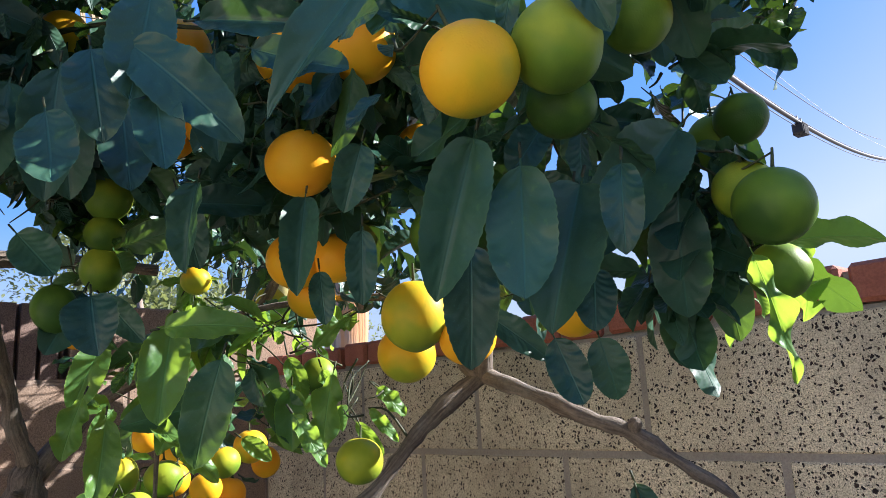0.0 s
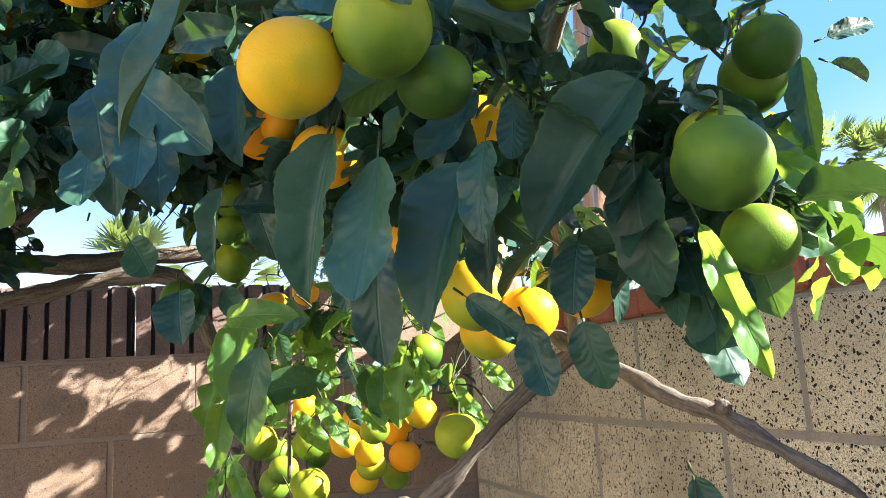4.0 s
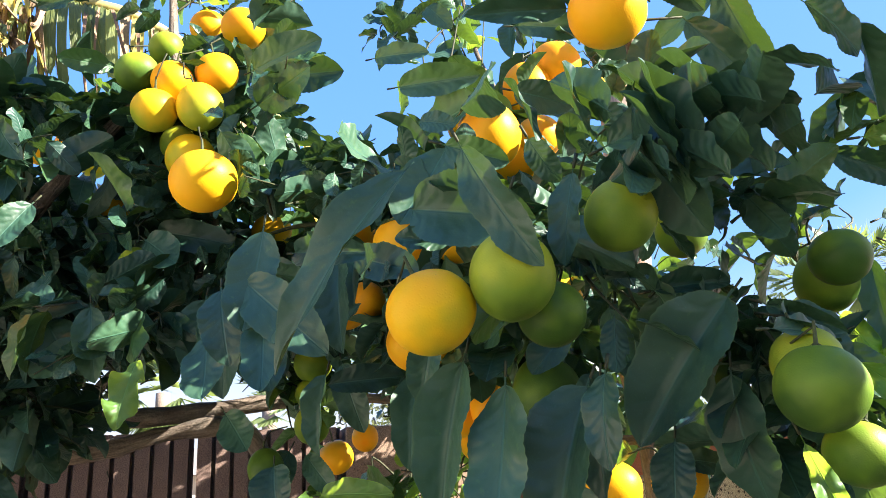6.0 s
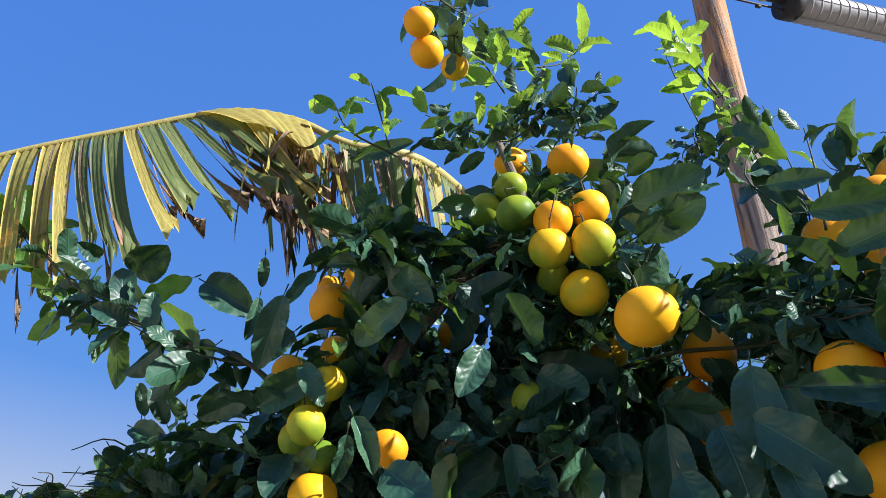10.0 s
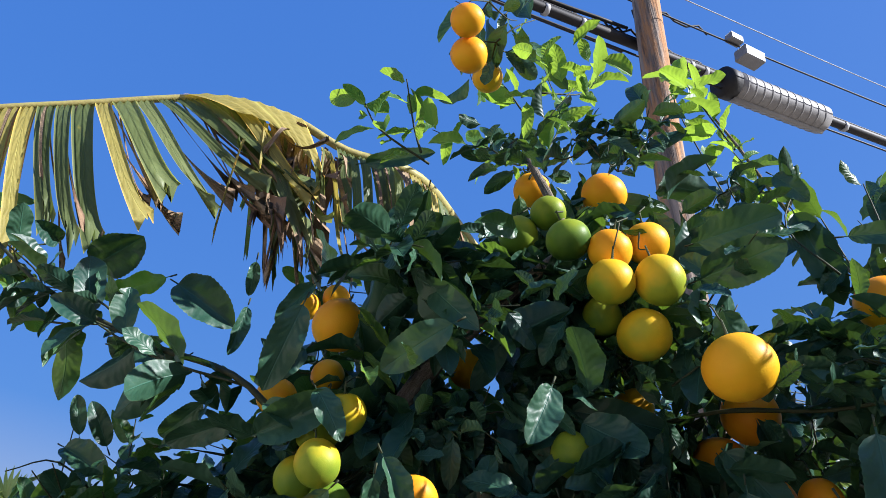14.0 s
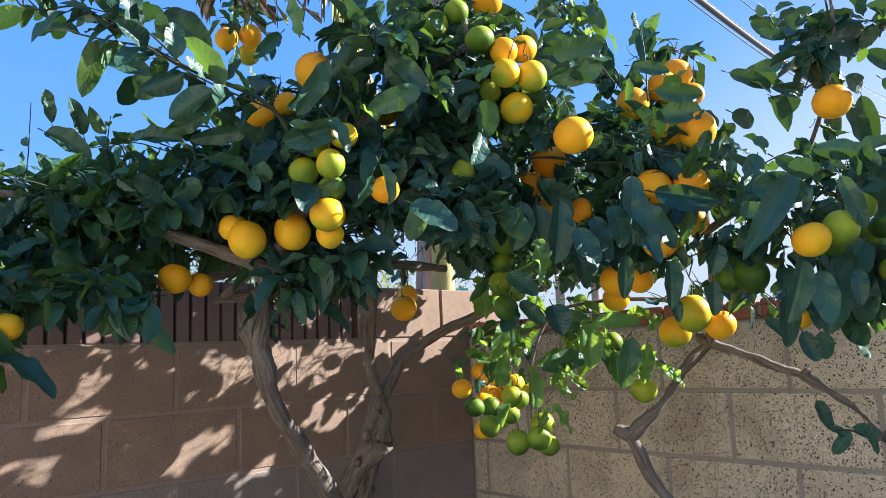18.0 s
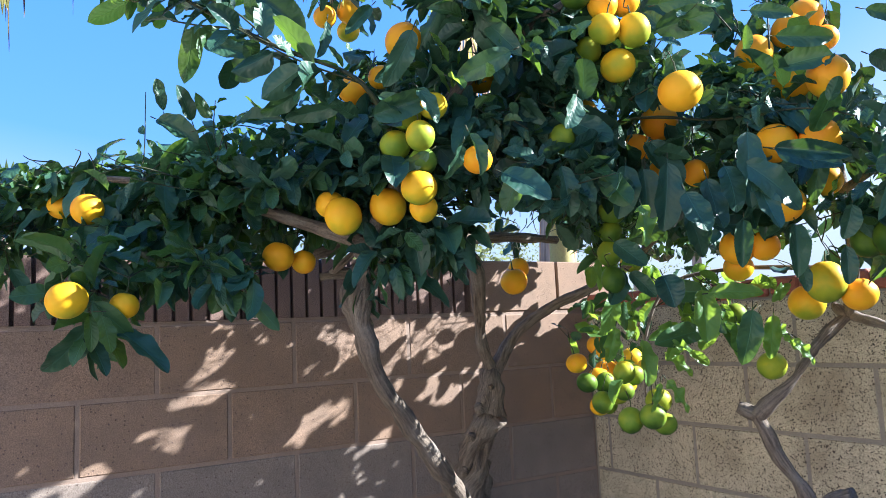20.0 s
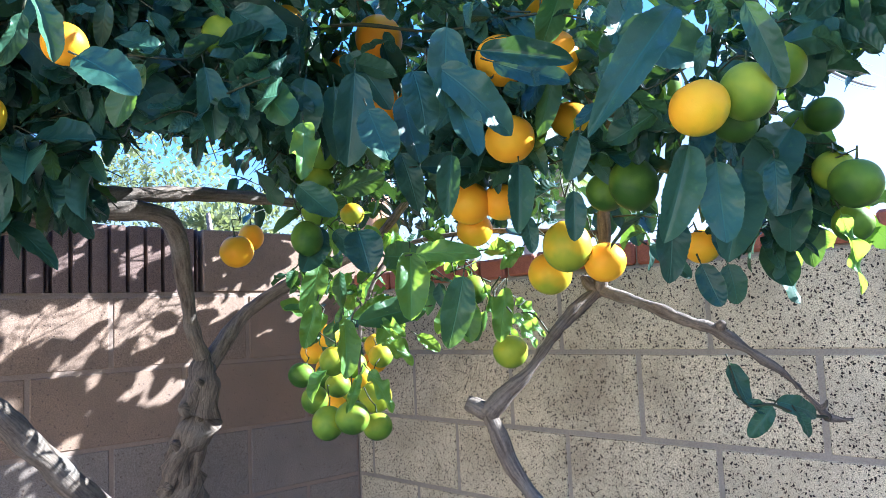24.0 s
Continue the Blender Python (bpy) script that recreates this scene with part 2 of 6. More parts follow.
def bark_mat(name, light, dark):
    m = Mat(name)
    around, along = m.add("UVMap"), m.add("UVMap")
    around.uv_map, along.uv_map = "round", "long"
    a, b, grain = m.add("SeparateXYZ"), m.add("SeparateXYZ"), m.add("CombineXYZ")
    m.join(around.outputs["UV"], a.inputs["Vector"])
    m.join(along.outputs["UV"], b.inputs["Vector"])
    for k, out in enumerate((a.outputs["X"], a.outputs["Y"], b.outputs["X"])):
        m.join(out, grain.inputs[k])
    long = m.noise(150.0, 5.0, 0.68, grain.outputs["Vector"], (1.0, 1.0, 0.11))
    fine = m.noise(190.0, 4.0, 0.7)
    patch = m.noise(11.0, 4.0)
    base = m.mix(m.grey(long, 0.32, 0.68), dark, light)
    base = m.mix(m.sum(m.grey(patch, 0.5, 0.72), 0.5, "MULTIPLY"), base, (0.27, 0.26, 0.22))
    base = m.mix(m.sum(m.grey(fine, 0.4, 0.8), 0.5, "MULTIPLY"), base, tuple(c * 0.5 for c in dark))
    m.bump(m.sum(long, m.sum(fine, 0.35, "MULTIPLY")), 0.0055, 1.0)
    return m.set(base, 0.85, spec=0.25)


BLOCK_TAN = speckled("speckled_tan_block", (0.80, 0.70, 0.47), (0.62, 0.53, 0.35), (0.020, 0.015, 0.012))
BLOCK_GREY = plain_block("grey_brown_block", (0.33, 0.275, 0.215), (0.235, 0.195, 0.155))
BLOCK_BROWN = plain_block("brown_block", (0.38, 0.258, 0.165), (0.25, 0.178, 0.12))
BLOCK_FLUTED = plain_block("fluted_red_block", (0.25, 0.168, 0.125), (0.16, 0.108, 0.085))
MORTAR = rough_mat("mortar", (0.35, 0.31, 0.245), (0.27, 0.24, 0.19), 14.0, 300.0, 0.0015)
MORTAR_RED = rough_mat("brown_mortar", (0.33, 0.25, 0.18), (0.26, 0.195, 0.145), 14.0, 300.0, 0.0015)
BRICK = rough_mat("red_brick", (0.42, 0.15, 0.085), (0.31, 0.11, 0.065), 24.0, 260.0, 0.0016)
SOIL = rough_mat("dry_soil", (0.40, 0.34, 0.26), (0.32, 0.27, 0.205), 3.0, 90.0, 0.01)
LEAF = leaf_mat("leaf_dark", (0.015, 0.048, 0.033), (0.046, 0.108, 0.056), (0.18, 0.34, 0.03), 0.40, 0.3, 0.065)
LEAF_YOUNG = leaf_mat("leaf_young", (0.06, 0.145, 0.035), (0.10, 0.20, 0.04), (0.48, 0.72, 0.05), 0.38, 0.3, 0.40)
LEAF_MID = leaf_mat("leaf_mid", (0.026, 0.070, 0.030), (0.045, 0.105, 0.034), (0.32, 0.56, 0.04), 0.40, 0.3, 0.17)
PEEL = peel_mat()
CALYX = rough_mat("calyx_green", (0.075, 0.10, 0.032), (0.05, 0.06, 0.022), 60.0, 400.0, 0.0006, 0.7)
BARK = bark_mat("grey_brown_bark", (0.285, 0.235, 0.17), (0.075, 0.058, 0.042))
TWIG = rough_mat("green_twig", (0.058, 0.07, 0.026), (0.038, 0.042, 0.018), 30.0, 300.0, 0.0007, 0.65)


# ---- building helpers ----
def mesh_of(name, verts, faces, mat, uv=None, smooth=True):
    me = bpy.data.meshes.new(name)
    me.from_pydata([tuple(v) for v in verts], [], [tuple(f) for f in faces])
    me.materials.append(mat)
    if uv is not None:
        layer = me.uv_layers.new(name="UVMap")
        loops = np.empty(len(me.loops), dtype=np.int32)
        me.loops.foreach_get("vertex_index", loops)
        layer.data.foreach_set("uv", np.asarray(uv, dtype=np.float32)[loops].ravel())
    me.polygons.foreach_set("use_smooth", [smooth] * len(me.polygons))
    me.update()
    return me


def child(ob, parent):
    """Puts ob under parent, both staying where they are."""
    if parent is not None:
        ob.parent = parent
        ob.matrix_parent_inverse = parent.matrix_basis.inverted()
    return ob


def part(name, data, mat, parent, label=""):
    """Links a bmesh or a mesh as one mesh object under a thing or a part."""
    if isinstance(data, bmesh.types.BMesh):
        me = bpy.data.meshes.new(name)
        data.to_mesh(me)
        data.free()
        me.materials.append(mat)
    else:
        me = data
    return tagged(child(new(name, me), parent), label)


def box_bm(x0, x1, y0, y1, z0, z1, bevel=0.0):
    bm = bmesh.new()
    bmesh.ops.create_cube(bm, size=1)
    bmesh.ops.scale(bm, vec=(x1 - x0, y1 - y0, z1 - z0), verts=bm.verts)
    bmesh.ops.translate(bm, vec=((x0 + x1) / 2, (y0 + y1) / 2, (z0 + z1) / 2), verts=bm.verts)
    if bevel:
        bmesh.ops.bevel(bm, geom=bm.edges[:], offset=bevel, segments=1, affect="EDGES")
    return bm


def smooth_line(points, steps):
    """A rounded line through points (Catmull-Rom), steps pieces between two."""
    p = [Vector(q) for q in points]
    p = [p[0] * 2 - p[1], *p, p[-1] * 2 - p[-2]]
    out = []
    for k in range(1, len(p) - 2):
        a, b, c, d = p[k - 1:k + 3]
        for s in range(steps):
            t = s / steps
            out.append(0.5 * ((2 * b) + (c - a) * t + (2 * a - 5 * b + 4 * c - d) * t * t + (3 * b - a - 3 * c + d) * t ** 3))
    out.append(p[-2])
    return out


def tube_data(line, radii, sides=8, rough=0.0, seed=0):
    """Vertices and faces of a round, closed tube along a line; rough: knobbly by that share of the radius."""
    verts, faces = [], []
    ref = Vector((0.31, 0.17, 0.93)).normalized()
    n = len(line)
    for k, p in enumerate(line):
        way = (line[min(k + 1, n - 1)] - line[max(k - 1, 0)]).normalized()
        u = way.cross(ref)
        if u.length < 0.2:
            u = way.cross(Vector((1, 0, 0)))
        u.normalize()
        v = way.cross(u)
        for s in range(sides):
            a = 2 * math.pi * s / sides
            out = u * math.cos(a) + v * math.sin(a)
            r = radii[k]
            if rough:
                r *= 1 + rough * noise.noise((p + out * r) * 14 + Vector((seed, 0, 0))) + 0.5 * rough * noise.noise((p + out * r) * 45)
            verts.append(p + out * r)
    for k in range(n - 1):
        for s in range(sides):
            a, b = k * sides + s, k * sides + (s + 1) % sides
            faces.append((a, b, b + sides, a + sides))
    faces.append(tuple(range(sides))[::-1])
    faces.append(tuple(range((n - 1) * sides, n * sides)))
    return verts, faces


def tube(name, points, thick, mat, parent, steps=5, sides=8, rough=0.0, label="", seed=0):
    """A tapering limb: points and the radius at each of them."""
    line = smooth_line(points, steps)
    at = np.linspace(0, len(points) - 1, len(line))
    radii = np.interp(at, range(len(points)), thick)
    verts, faces = tube_data(line, radii, sides, rough, seed)
    me = mesh_of(name, verts, faces, mat)
    run = np.concatenate(([0.0], np.cumsum([(b - a).length for a, b in zip(line, line[1:])])))
    turn = np.arange(sides) * 2 * math.pi / sides
    girth = float(np.mean(radii))
    loops = np.empty(len(me.loops), dtype=np.int32)
    me.loops.foreach_get("vertex_index", loops)
    for layer, u, v in (("round", np.tile(np.cos(turn) * girth, len(line)), np.tile(np.sin(turn) * girth, len(line))), ("long", np.repeat(run, sides), np.zeros(len(verts)))):
        me.uv_layers.new(name=layer).data.foreach_set("uv", np.stack((u, v), 1).astype(np.float32)[loops].ravel())
    return part(name, me, mat, parent, label)

# ---- the setting ----
bm = bmesh.new()
bmesh.ops.create_grid(bm, x_segments=40, y_segments=40, size=300)
ground = tagged(part("ground", bm, SOIL, None), "dry brown earth of the yard and the land beyond", "ground", kind="structure")

FACE_R, FACE_L = 1.300, -1.125       # the face of the tan wall (y) and of the brown wall (x)
COURSE, BLOCK, JOINT = 0.203, 0.406, 0.011
BED = 1.45                           # height of the second bed joint from the top
wall_north = tagged(part("wall_north", box_bm(FACE_L - 0.19, 6.0, FACE_R + 0.0025, FACE_R + 0.19, 0, BED + COURSE), MORTAR, None),
                    "garden wall of speckled tan concrete blocks with a red brick coping", "wall", kind="structure")
wall_west = tagged(part("wall_west", box_bm(FACE_L - 0.185, FACE_L - 0.0025, -3.4, FACE_R, 0, BED + COURSE), MORTAR_RED, None),
                   "garden wall of brown concrete blocks with a fluted top course, dappled with sunlight", "wall", kind="structure")


# plain walls added behind the camera, unseen: they close the yard and bounce sunlight
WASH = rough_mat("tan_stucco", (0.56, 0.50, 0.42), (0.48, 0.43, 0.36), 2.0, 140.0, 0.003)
wall_south = tagged(part("wall_south", box_bm(FACE_L - 0.19, 6.2, -3.6, -3.4, 0, 2.6), WASH, None), "unseen tan stucco wall added behind the yard to bounce sunlight", "wall", kind="structure")
wall_east = tagged(part("wall_east", box_bm(6.0, 6.2, -3.4, FACE_R + 0.19, 0, 1.8), WASH, None), "unseen tan stucco wall added beside the yard", "wall", kind="structure")

# ---- utility pole and its lines ----
POLE_WOOD = Mat("weathered_pole_wood")
run = POLE_WOOD.noise(16.0, 6.0, 0.65, POLE_WOOD.place("Object"), (1, 1, 0.045))
spots = POLE_WOOD.noise(5.0, 6.0, 0.72, POLE_WOOD.place("Object"), (1, 1, 0.14))
tone = POLE_WOOD.mix(POLE_WOOD.grey(run, 0.38, 0.62), (0.075, 0.062, 0.056), (0.36, 0.29, 0.23))
tone = POLE_WOOD.mix(POLE_WOOD.sum(POLE_WOOD.grey(spots, 0.48, 0.58), 0.75, "MULTIPLY"), tone, (0.46, 0.23, 0.09))
POLE_WOOD.bump(run, 0.03, 1.0)
POLE_WOOD = POLE_WOOD.set(tone, 0.9, spec=0.2)
RUBBER = rough_mat("black_cable", (0.02, 0.02, 0.022), (0.015, 0.015, 0.016), 8.0, 160.0, 0.001, 0.6)
STEEL = rough_mat("grey_steel", (0.42, 0.43, 0.44), (0.34, 0.35, 0.36), 6.0, 120.0, 0.001, 0.45)
CANGREY = rough_mat("grey_closure_plastic", (0.27, 0.265, 0.26), (0.20, 0.197, 0.193), 5.0, 120.0, 0.001, 0.5)

pole = tagged(new("utility_pole"), "weathered round wooden utility pole carrying thick black cables", "utility pole")
POLE, LEAN_WAY = Vector((-4.02, 3.42, 0)), Vector((0.037, 0.052, 1))
pole.location = POLE
tube("shaft", [POLE + LEAN_WAY * z for z in (0, 2, 4, 6, 8, 10, 12)], [0.175, 0.166, 0.158, 0.151, 0.144, 0.138, 0.132], POLE_WOOD, pole, 4, 20, 0.02)
ALONG = Vector((-0.149, 0.989, 0)).normalized()
ACROSS = Vector((-0.989, -0.149, 0))
HUNG = POLE + LEAN_WAY * 7.5 + ACROSS * 0.2
STEP = 1.28


def hung(s, side=0.0, up=0.0, sag=0.010):
    """A point s metres along the cable from the pole."""
    return HUNG + ALONG * (s * STEP) + ACROSS * side + Vector((0, 0, up - sag * abs(s) + 0.0058 * s * s))


def strung(name, thing, a, b, r, mat, side=0.0, up=0.0, sag=0.010, wav=0.0, n=24, sides=8):
    pts = [hung(a + (b - a) * k / n, side + wav * math.sin(k * 1.9), up + wav * math.cos(k * 2.3), sag) for k in range(n + 1)]
    verts, faces = tube_data(pts, [r] * len(pts), sides)
    return part(name, mesh_of(name, verts, faces, mat), mat, thing)


cable = tagged(new("telephone_cable"), "thick black telephone cable carrying a grey splice closure", "cable")
cable.location = HUNG
strung("main_cable", cable, -22, 24, 0.058, RUBBER, n=40)
strung("thin_cable", cable, -22, 24, 0.012, RUBBER, 0.03, -0.13, n=40)
strung("messenger", cable, -22, 24, 0.010, RUBBER, 0.0, 0.10, n=40)
for lift, reach in ((0.13, 1.4), (0.20, 1.1), (0.16, 0.8)):
    strung("slack_loop", cable, -reach - 1.2, reach - 0.3, 0.014, RUBBER, 0.05, lift, 0.05, 0.04, 30, 6)
for side, lift, sag, r in ((0.06, 0.09, 0.03, 0.022), (-0.05, 0.14, 0.055, 0.018), (0.09, -0.08, -0.015, 0.02), (0.0, 0.2, 0.08, 0.014)):
    strung("branch_cable", cable, -9, -0.12, r, RUBBER, side, lift, sag, 0.012, 30, 6)
for turn, reach in ((0.0, 0.22), (0.9, 0.30), (1.7, 0.18)):              # slack coils on the side of the pole
    pts = [hung(0.14 + 0.07 * math.sin(turn) + 0.10 * math.sin(2 * math.pi * k / 16), 0.05 * math.cos(turn + k * 0.4), 0.45 + reach * math.cos(2 * math.pi * k / 16) * 1.6) for k in range(14)]
    verts, faces = tube_data(pts, [0.013] * len(pts), 6)
    part("coil", mesh_of("coil", verts, faces, RUBBER), RUBBER, cable)
for s in (0.55, 0.72, 2.55, -0.6, -0.95):
    strung("clamp", cable, s, s + 0.04, 0.066, STEEL, 0.0, -0.01, n=2)
strung("hanger", cable, 0.62, 0.66, 0.02, RUBBER, 0.0, -0.2, n=2)
strung("closure_body", cable, 1.02, 2.22, 0.175, CANGREY, 0.0, -0.05, n=6, sides=24)
strung("closure_cap", cable, 0.94, 1.06, 0.18, RUBBER, 0.0, -0.05, n=2, sides=24)
for k in range(11):
    strung("closure_rib", cable, 1.12 + k * 0.1, 1.135 + k * 0.1, 0.18, CANGREY, 0.0, -0.05, n=2, sides=24)
strung("closure_rail", cable, 1.05, 2.2, 0.03, CANGREY, 0.02, -0.23, n=4)

housing = tagged(new("line_amplifier"), "dark ribbed amplifier housing hanging from the telephone cable", "amplifier")
housing.location = hung(12.6, 0.0, -0.18)
body = part("body", box_bm(-0.13, 0.13, -0.32, 0.32, -0.15, 0.13, 0.03), RUBBER, None)
body.matrix_basis = Matrix.Translation(hung(12.6, 0.0, -0.18)) @ pose(0, 0, 0, 6, 0, 8.6)
child(body, housing)
for k in range(7):
    rib = part("rib", box_bm(-0.15, 0.15, -0.012, 0.012, -0.165, 0.12), RUBBER, None)
    rib.matrix_basis = body.matrix_basis @ Matrix.Translation((0, (k - 3) * 0.08, 0))
    child(rib, housing)
for k in (-0.2, 0.2):
    hook = part("hook", box_bm(-0.02, 0.02, -0.02, 0.02, 0.1, 0.34), STEEL, None)
    hook.matrix_basis = body.matrix_basis @ Matrix.Translation((0, k, 0))
    child(hook, housing)

wire = tagged(new("power_wire"), "thin black service wire with two small grey boxes", "wire")
wire.location = HUNG + Vector((0, 0, 0.55))
strung("conductor", wire, -22, 24, 0.011, RUBBER, 0.02, 0.74, 0.004, n=40)
strung("conductor", wire, -1.6, 1.0, 0.012, RUBBER, 0.06, 0.80, 0.01, 0.03, 20, 6)
for s, size, up in ((1.30, 0.10, 0.80), (1.45, 0.16, 0.58)):
    c = hung(s, 0.0, up, 0.004)
    box = part("amplifier_box", box_bm(-size, size, -size * 0.6, size * 0.6, -size * 0.5, size * 0.5, 0.012), CANGREY, wire)
    box.matrix_basis = Matrix.Translation(c) @ pose(0, 0, 0, 4, 6, 98)
    for k in range(5):
        fin = part("cooling_fin", box_bm(-size * 0.9, size * 0.9, -0.004, 0.004, size * 0.5, size * 0.62), CANGREY, box)
        fin.matrix_parent_inverse = Matrix()
        fin.matrix_basis = Matrix.Translation((0, (k - 2) * size * 0.22, 0))

drop_wire = tagged(new("drop_wire"), "thin pale service drop wire against the sky", "wire")
drop_wire.location = HUNG + Vector((0.4, 0, 0.2))
strung("conductor", drop_wire, -2, 24, 0.006, STEEL, -0.55, 0.25, 0.012, n=30, sides=5)

# ---- the orange trees ----
tree = tagged(new("orange_tree"), "old orange tree with twisted grey trunks and glossy dark leaves", "tree", "orange trees")
tree.location = (-0.95, 0.6, 0)
tree_b = tagged(new("orange_tree"), "slender orange tree with a forked grey trunk beside the tan wall", "tree", "orange trees")
tree_b.location = (0.1, 0.8, 0)


LIMB_POINTS = []


def limb(name, tree_of, pts, thick, rough=0.22, sides=12, steps=6, seed=0, label=""):
    LIMB_POINTS.extend(smooth_line(pts, 6))
    return tube(name, pts, thick, BARK, tree_of, steps, sides, rough, label, seed)


limb("trunk", tree, [(-0.95, 0.6, -0.05), (-0.97, 0.6, 0.4), (-0.96, 0.61, 0.8), (-0.95, 0.6, 1.1), (-0.88, 0.58, 1.24), (-0.80, 0.585, 1.37), (-0.805, 0.61, 1.47)],
     [0.09, 0.07, 0.058, 0.05, 0.040, 0.036, 0.026], 0.8, 16, 7, 3, "gnarled trunk with knots and old cuts")
# twisted cords of old wood running up the gnarled trunk
CORE = [(-0.96, 0.61, 0.8, 0.058), (-0.955, 0.605, 0.95, 0.053), (-0.95, 0.6, 1.1, 0.050), (-0.915, 0.59, 1.17, 0.045), (-0.88, 0.58, 1.24, 0.040), (-0.84, 0.582, 1.305, 0.037), (-0.805, 0.587, 1.37, 0.034), (-0.805, 0.605, 1.44, 0.027)]
for k in range(4):
    cord = [(x + 0.78 * r * math.cos(1.57 * k + 7.0 * z), y + 0.78 * r * math.sin(1.57 * k + 7.0 * z), z) for x, y, z, r in CORE[k % 2:]]
    limb("cord", tree, cord, [r * (0.42, 0.3, 0.5, 0.36)[(k + n) % 4] for n, (x, y, z, r) in enumerate(CORE[k % 2:])], 0.7, 9, 6, 91 + k, "twisted cord of old wood on the trunk")
for k, (x, y, z, r) in enumerate(((-0.845, 0.545, 1.27, 0.020), (-0.80, 0.55, 1.36, 0.017), (-0.905, 0.55, 1.16, 0.022), (-0.775, 0.58, 1.42, 0.015), (-0.86, 0.60, 1.33, 0.02), (-0.93, 0.56, 1.06, 0.024))):
    limb("knot", tree, [(x - 0.03, y + 0.025, z - 0.012), (x, y, z), (x + 0.014, y - 0.014, z + 0.006), (x + 0.018, y - 0.018, z + 0.007)], [r * 0.9, r * 0.8, r * 0.6, r * 0.25], 0.8, 10, 4, 81 + k, "knobbly burl on the trunk")
limb("limb", tree, [(-0.815, 0.615, 1.44), (-0.80, 0.575, 1.53), (-0.782, 0.553, 1.595), (-0.725, 0.515, 1.675), (-0.65, 0.445, 1.80), (-0.68, 0.30, 1.805), (-0.70, 0.18, 1.78), (-0.74, 0.02, 1.755)],
     [0.022, 0.0185, 0.0165, 0.018, 0.020, 0.020, 0.018, 0.012], 0.45, seed=7)
limb("limb", tree, [(-0.81, 0.61, 1.45), (-0.825, 0.69, 1.55), (-0.80, 0.75, 1.61), (-0.75, 0.84, 1.67), (-0.71, 0.92, 1.705), (-0.6, 0.98, 1.76), (-0.4, 0.95, 1.85)],
     [0.023, 0.020, 0.018, 0.017, 0.016, 0.013, 0.009], seed=11)
limb("limb", tree, [(-0.93, 0.57, 0.98), (-0.72, 0.43, 1.09), (-0.54, 0.27, 1.22), (-0.46, 0.155, 1.335), (-0.41, 0.065, 1.43), (-0.375, 0.0, 1.51), (-0.35, -0.035, 1.585), (-0.33, -0.055, 1.66), (-0.27, -0.06, 1.78), (-0.17, 0.0, 1.95)],
     [0.040, 0.029, 0.024, 0.0225, 0.0215, 0.021, 0.0225, 0.025, 0.018, 0.014], 0.4, 14, 6, 19, "smooth grey limb ending in a ragged old cut")
limb("stub", tree, [(-0.355, -0.035, 1.60), (-0.365, -0.05, 1.655), (-0.37, -0.055, 1.70), (-0.37, -0.055, 1.715)], [0.022, 0.027, 0.024, 0.013], 0.7, 14, 6, 27, "hollow ragged end of a sawn-off limb")
limb("limb", tree, [(-0.74, -0.05, 1.80), (-0.70, 0.10, 1.838), (-0.70, 0.26, 1.842), (-0.70, 0.44, 1.862), (-0.70, 0.62, 1.872), (-0.69, 0.80, 1.868)], [0.014, 0.019, 0.021, 0.019, 0.016, 0.012], 0.3, seed=23)
limb("limb", tree, [(-0.73, 0.05, 1.765), (-0.55, 0.16, 1.89), (-0.32, 0.32, 1.99), (-0.1, 0.36, 2.1), (-0.02, 0.3, 2.3), (-0.08, 0.28, 2.5)], [0.010, 0.011, 0.011, 0.010, 0.009, 0.006], seed=29)
limb("limb", tree, [(-0.17, 0.0, 1.95), (-0.12, 0.1, 2.1), (-0.05, 0.2, 2.2), (0.05, 0.3, 2.27)], [0.018, 0.014, 0.011, 0.007], seed=31)
limb("limb", tree, [(-0.27, -0.06, 1.78), (-0.38, -0.2, 1.85), (-0.52, -0.38, 1.93), (-0.66, -0.55, 1.97)], [0.016, 0.013, 0.010, 0.006], seed=37)
limb("limb", tree, [(-0.17, -0.02, 1.93), (-0.1, -0.14, 2.06), (-0.18, -0.28, 2.14), (-0.27, -0.44, 2.25), (-0.36, -0.58, 2.40), (-0.42, -0.68, 2.50)], [0.007, 0.0045, 0.004, 0.0033, 0.0026, 0.0015], 0.1, 8, seed=41).data.materials[0] = TWIG
limb("limb", tree, [(-0.12, 0.36, 2.02), (0.02, 0.47, 2.03), (0.13, 0.56, 2.005), (0.3, 0.60, 1.985), (0.42, 0.585, 1.93)], [0.005, 0.0034, 0.0026, 0.0021, 0.0014], 0.3, 7, seed=43).data.materials[0] = TWIG

limb("trunk", tree_b, [(0.10, 0.8, -0.05), (0.12, 0.8, 0.5), (0.10, 0.8, 1.0), (0.095, 0.795, 1.19), (0.05, 0.775, 1.28), (0.015, 0.757, 1.375)],
     [0.040, 0.026, 0.0175, 0.0155, 0.013, 0.012], 0.6, 14, 7, 51, "thin grey trunk with furrowed bark")
limb("stub", tree_b, [(0.10, 0.80, 1.15), (0.135, 0.81, 1.185), (0.165, 0.82, 1.205), (0.18, 0.825, 1.21)], [0.028, 0.026, 0.026, 0.018], 0.7, 12, 5, 53, "knobbly old pruning stub")
limb("stub", tree_b, [(0.015, 0.757, 1.372), (-0.005, 0.745, 1.385), (-0.018, 0.737, 1.392)], [0.018, 0.014, 0.011], 0.6, 10, 5, 55)
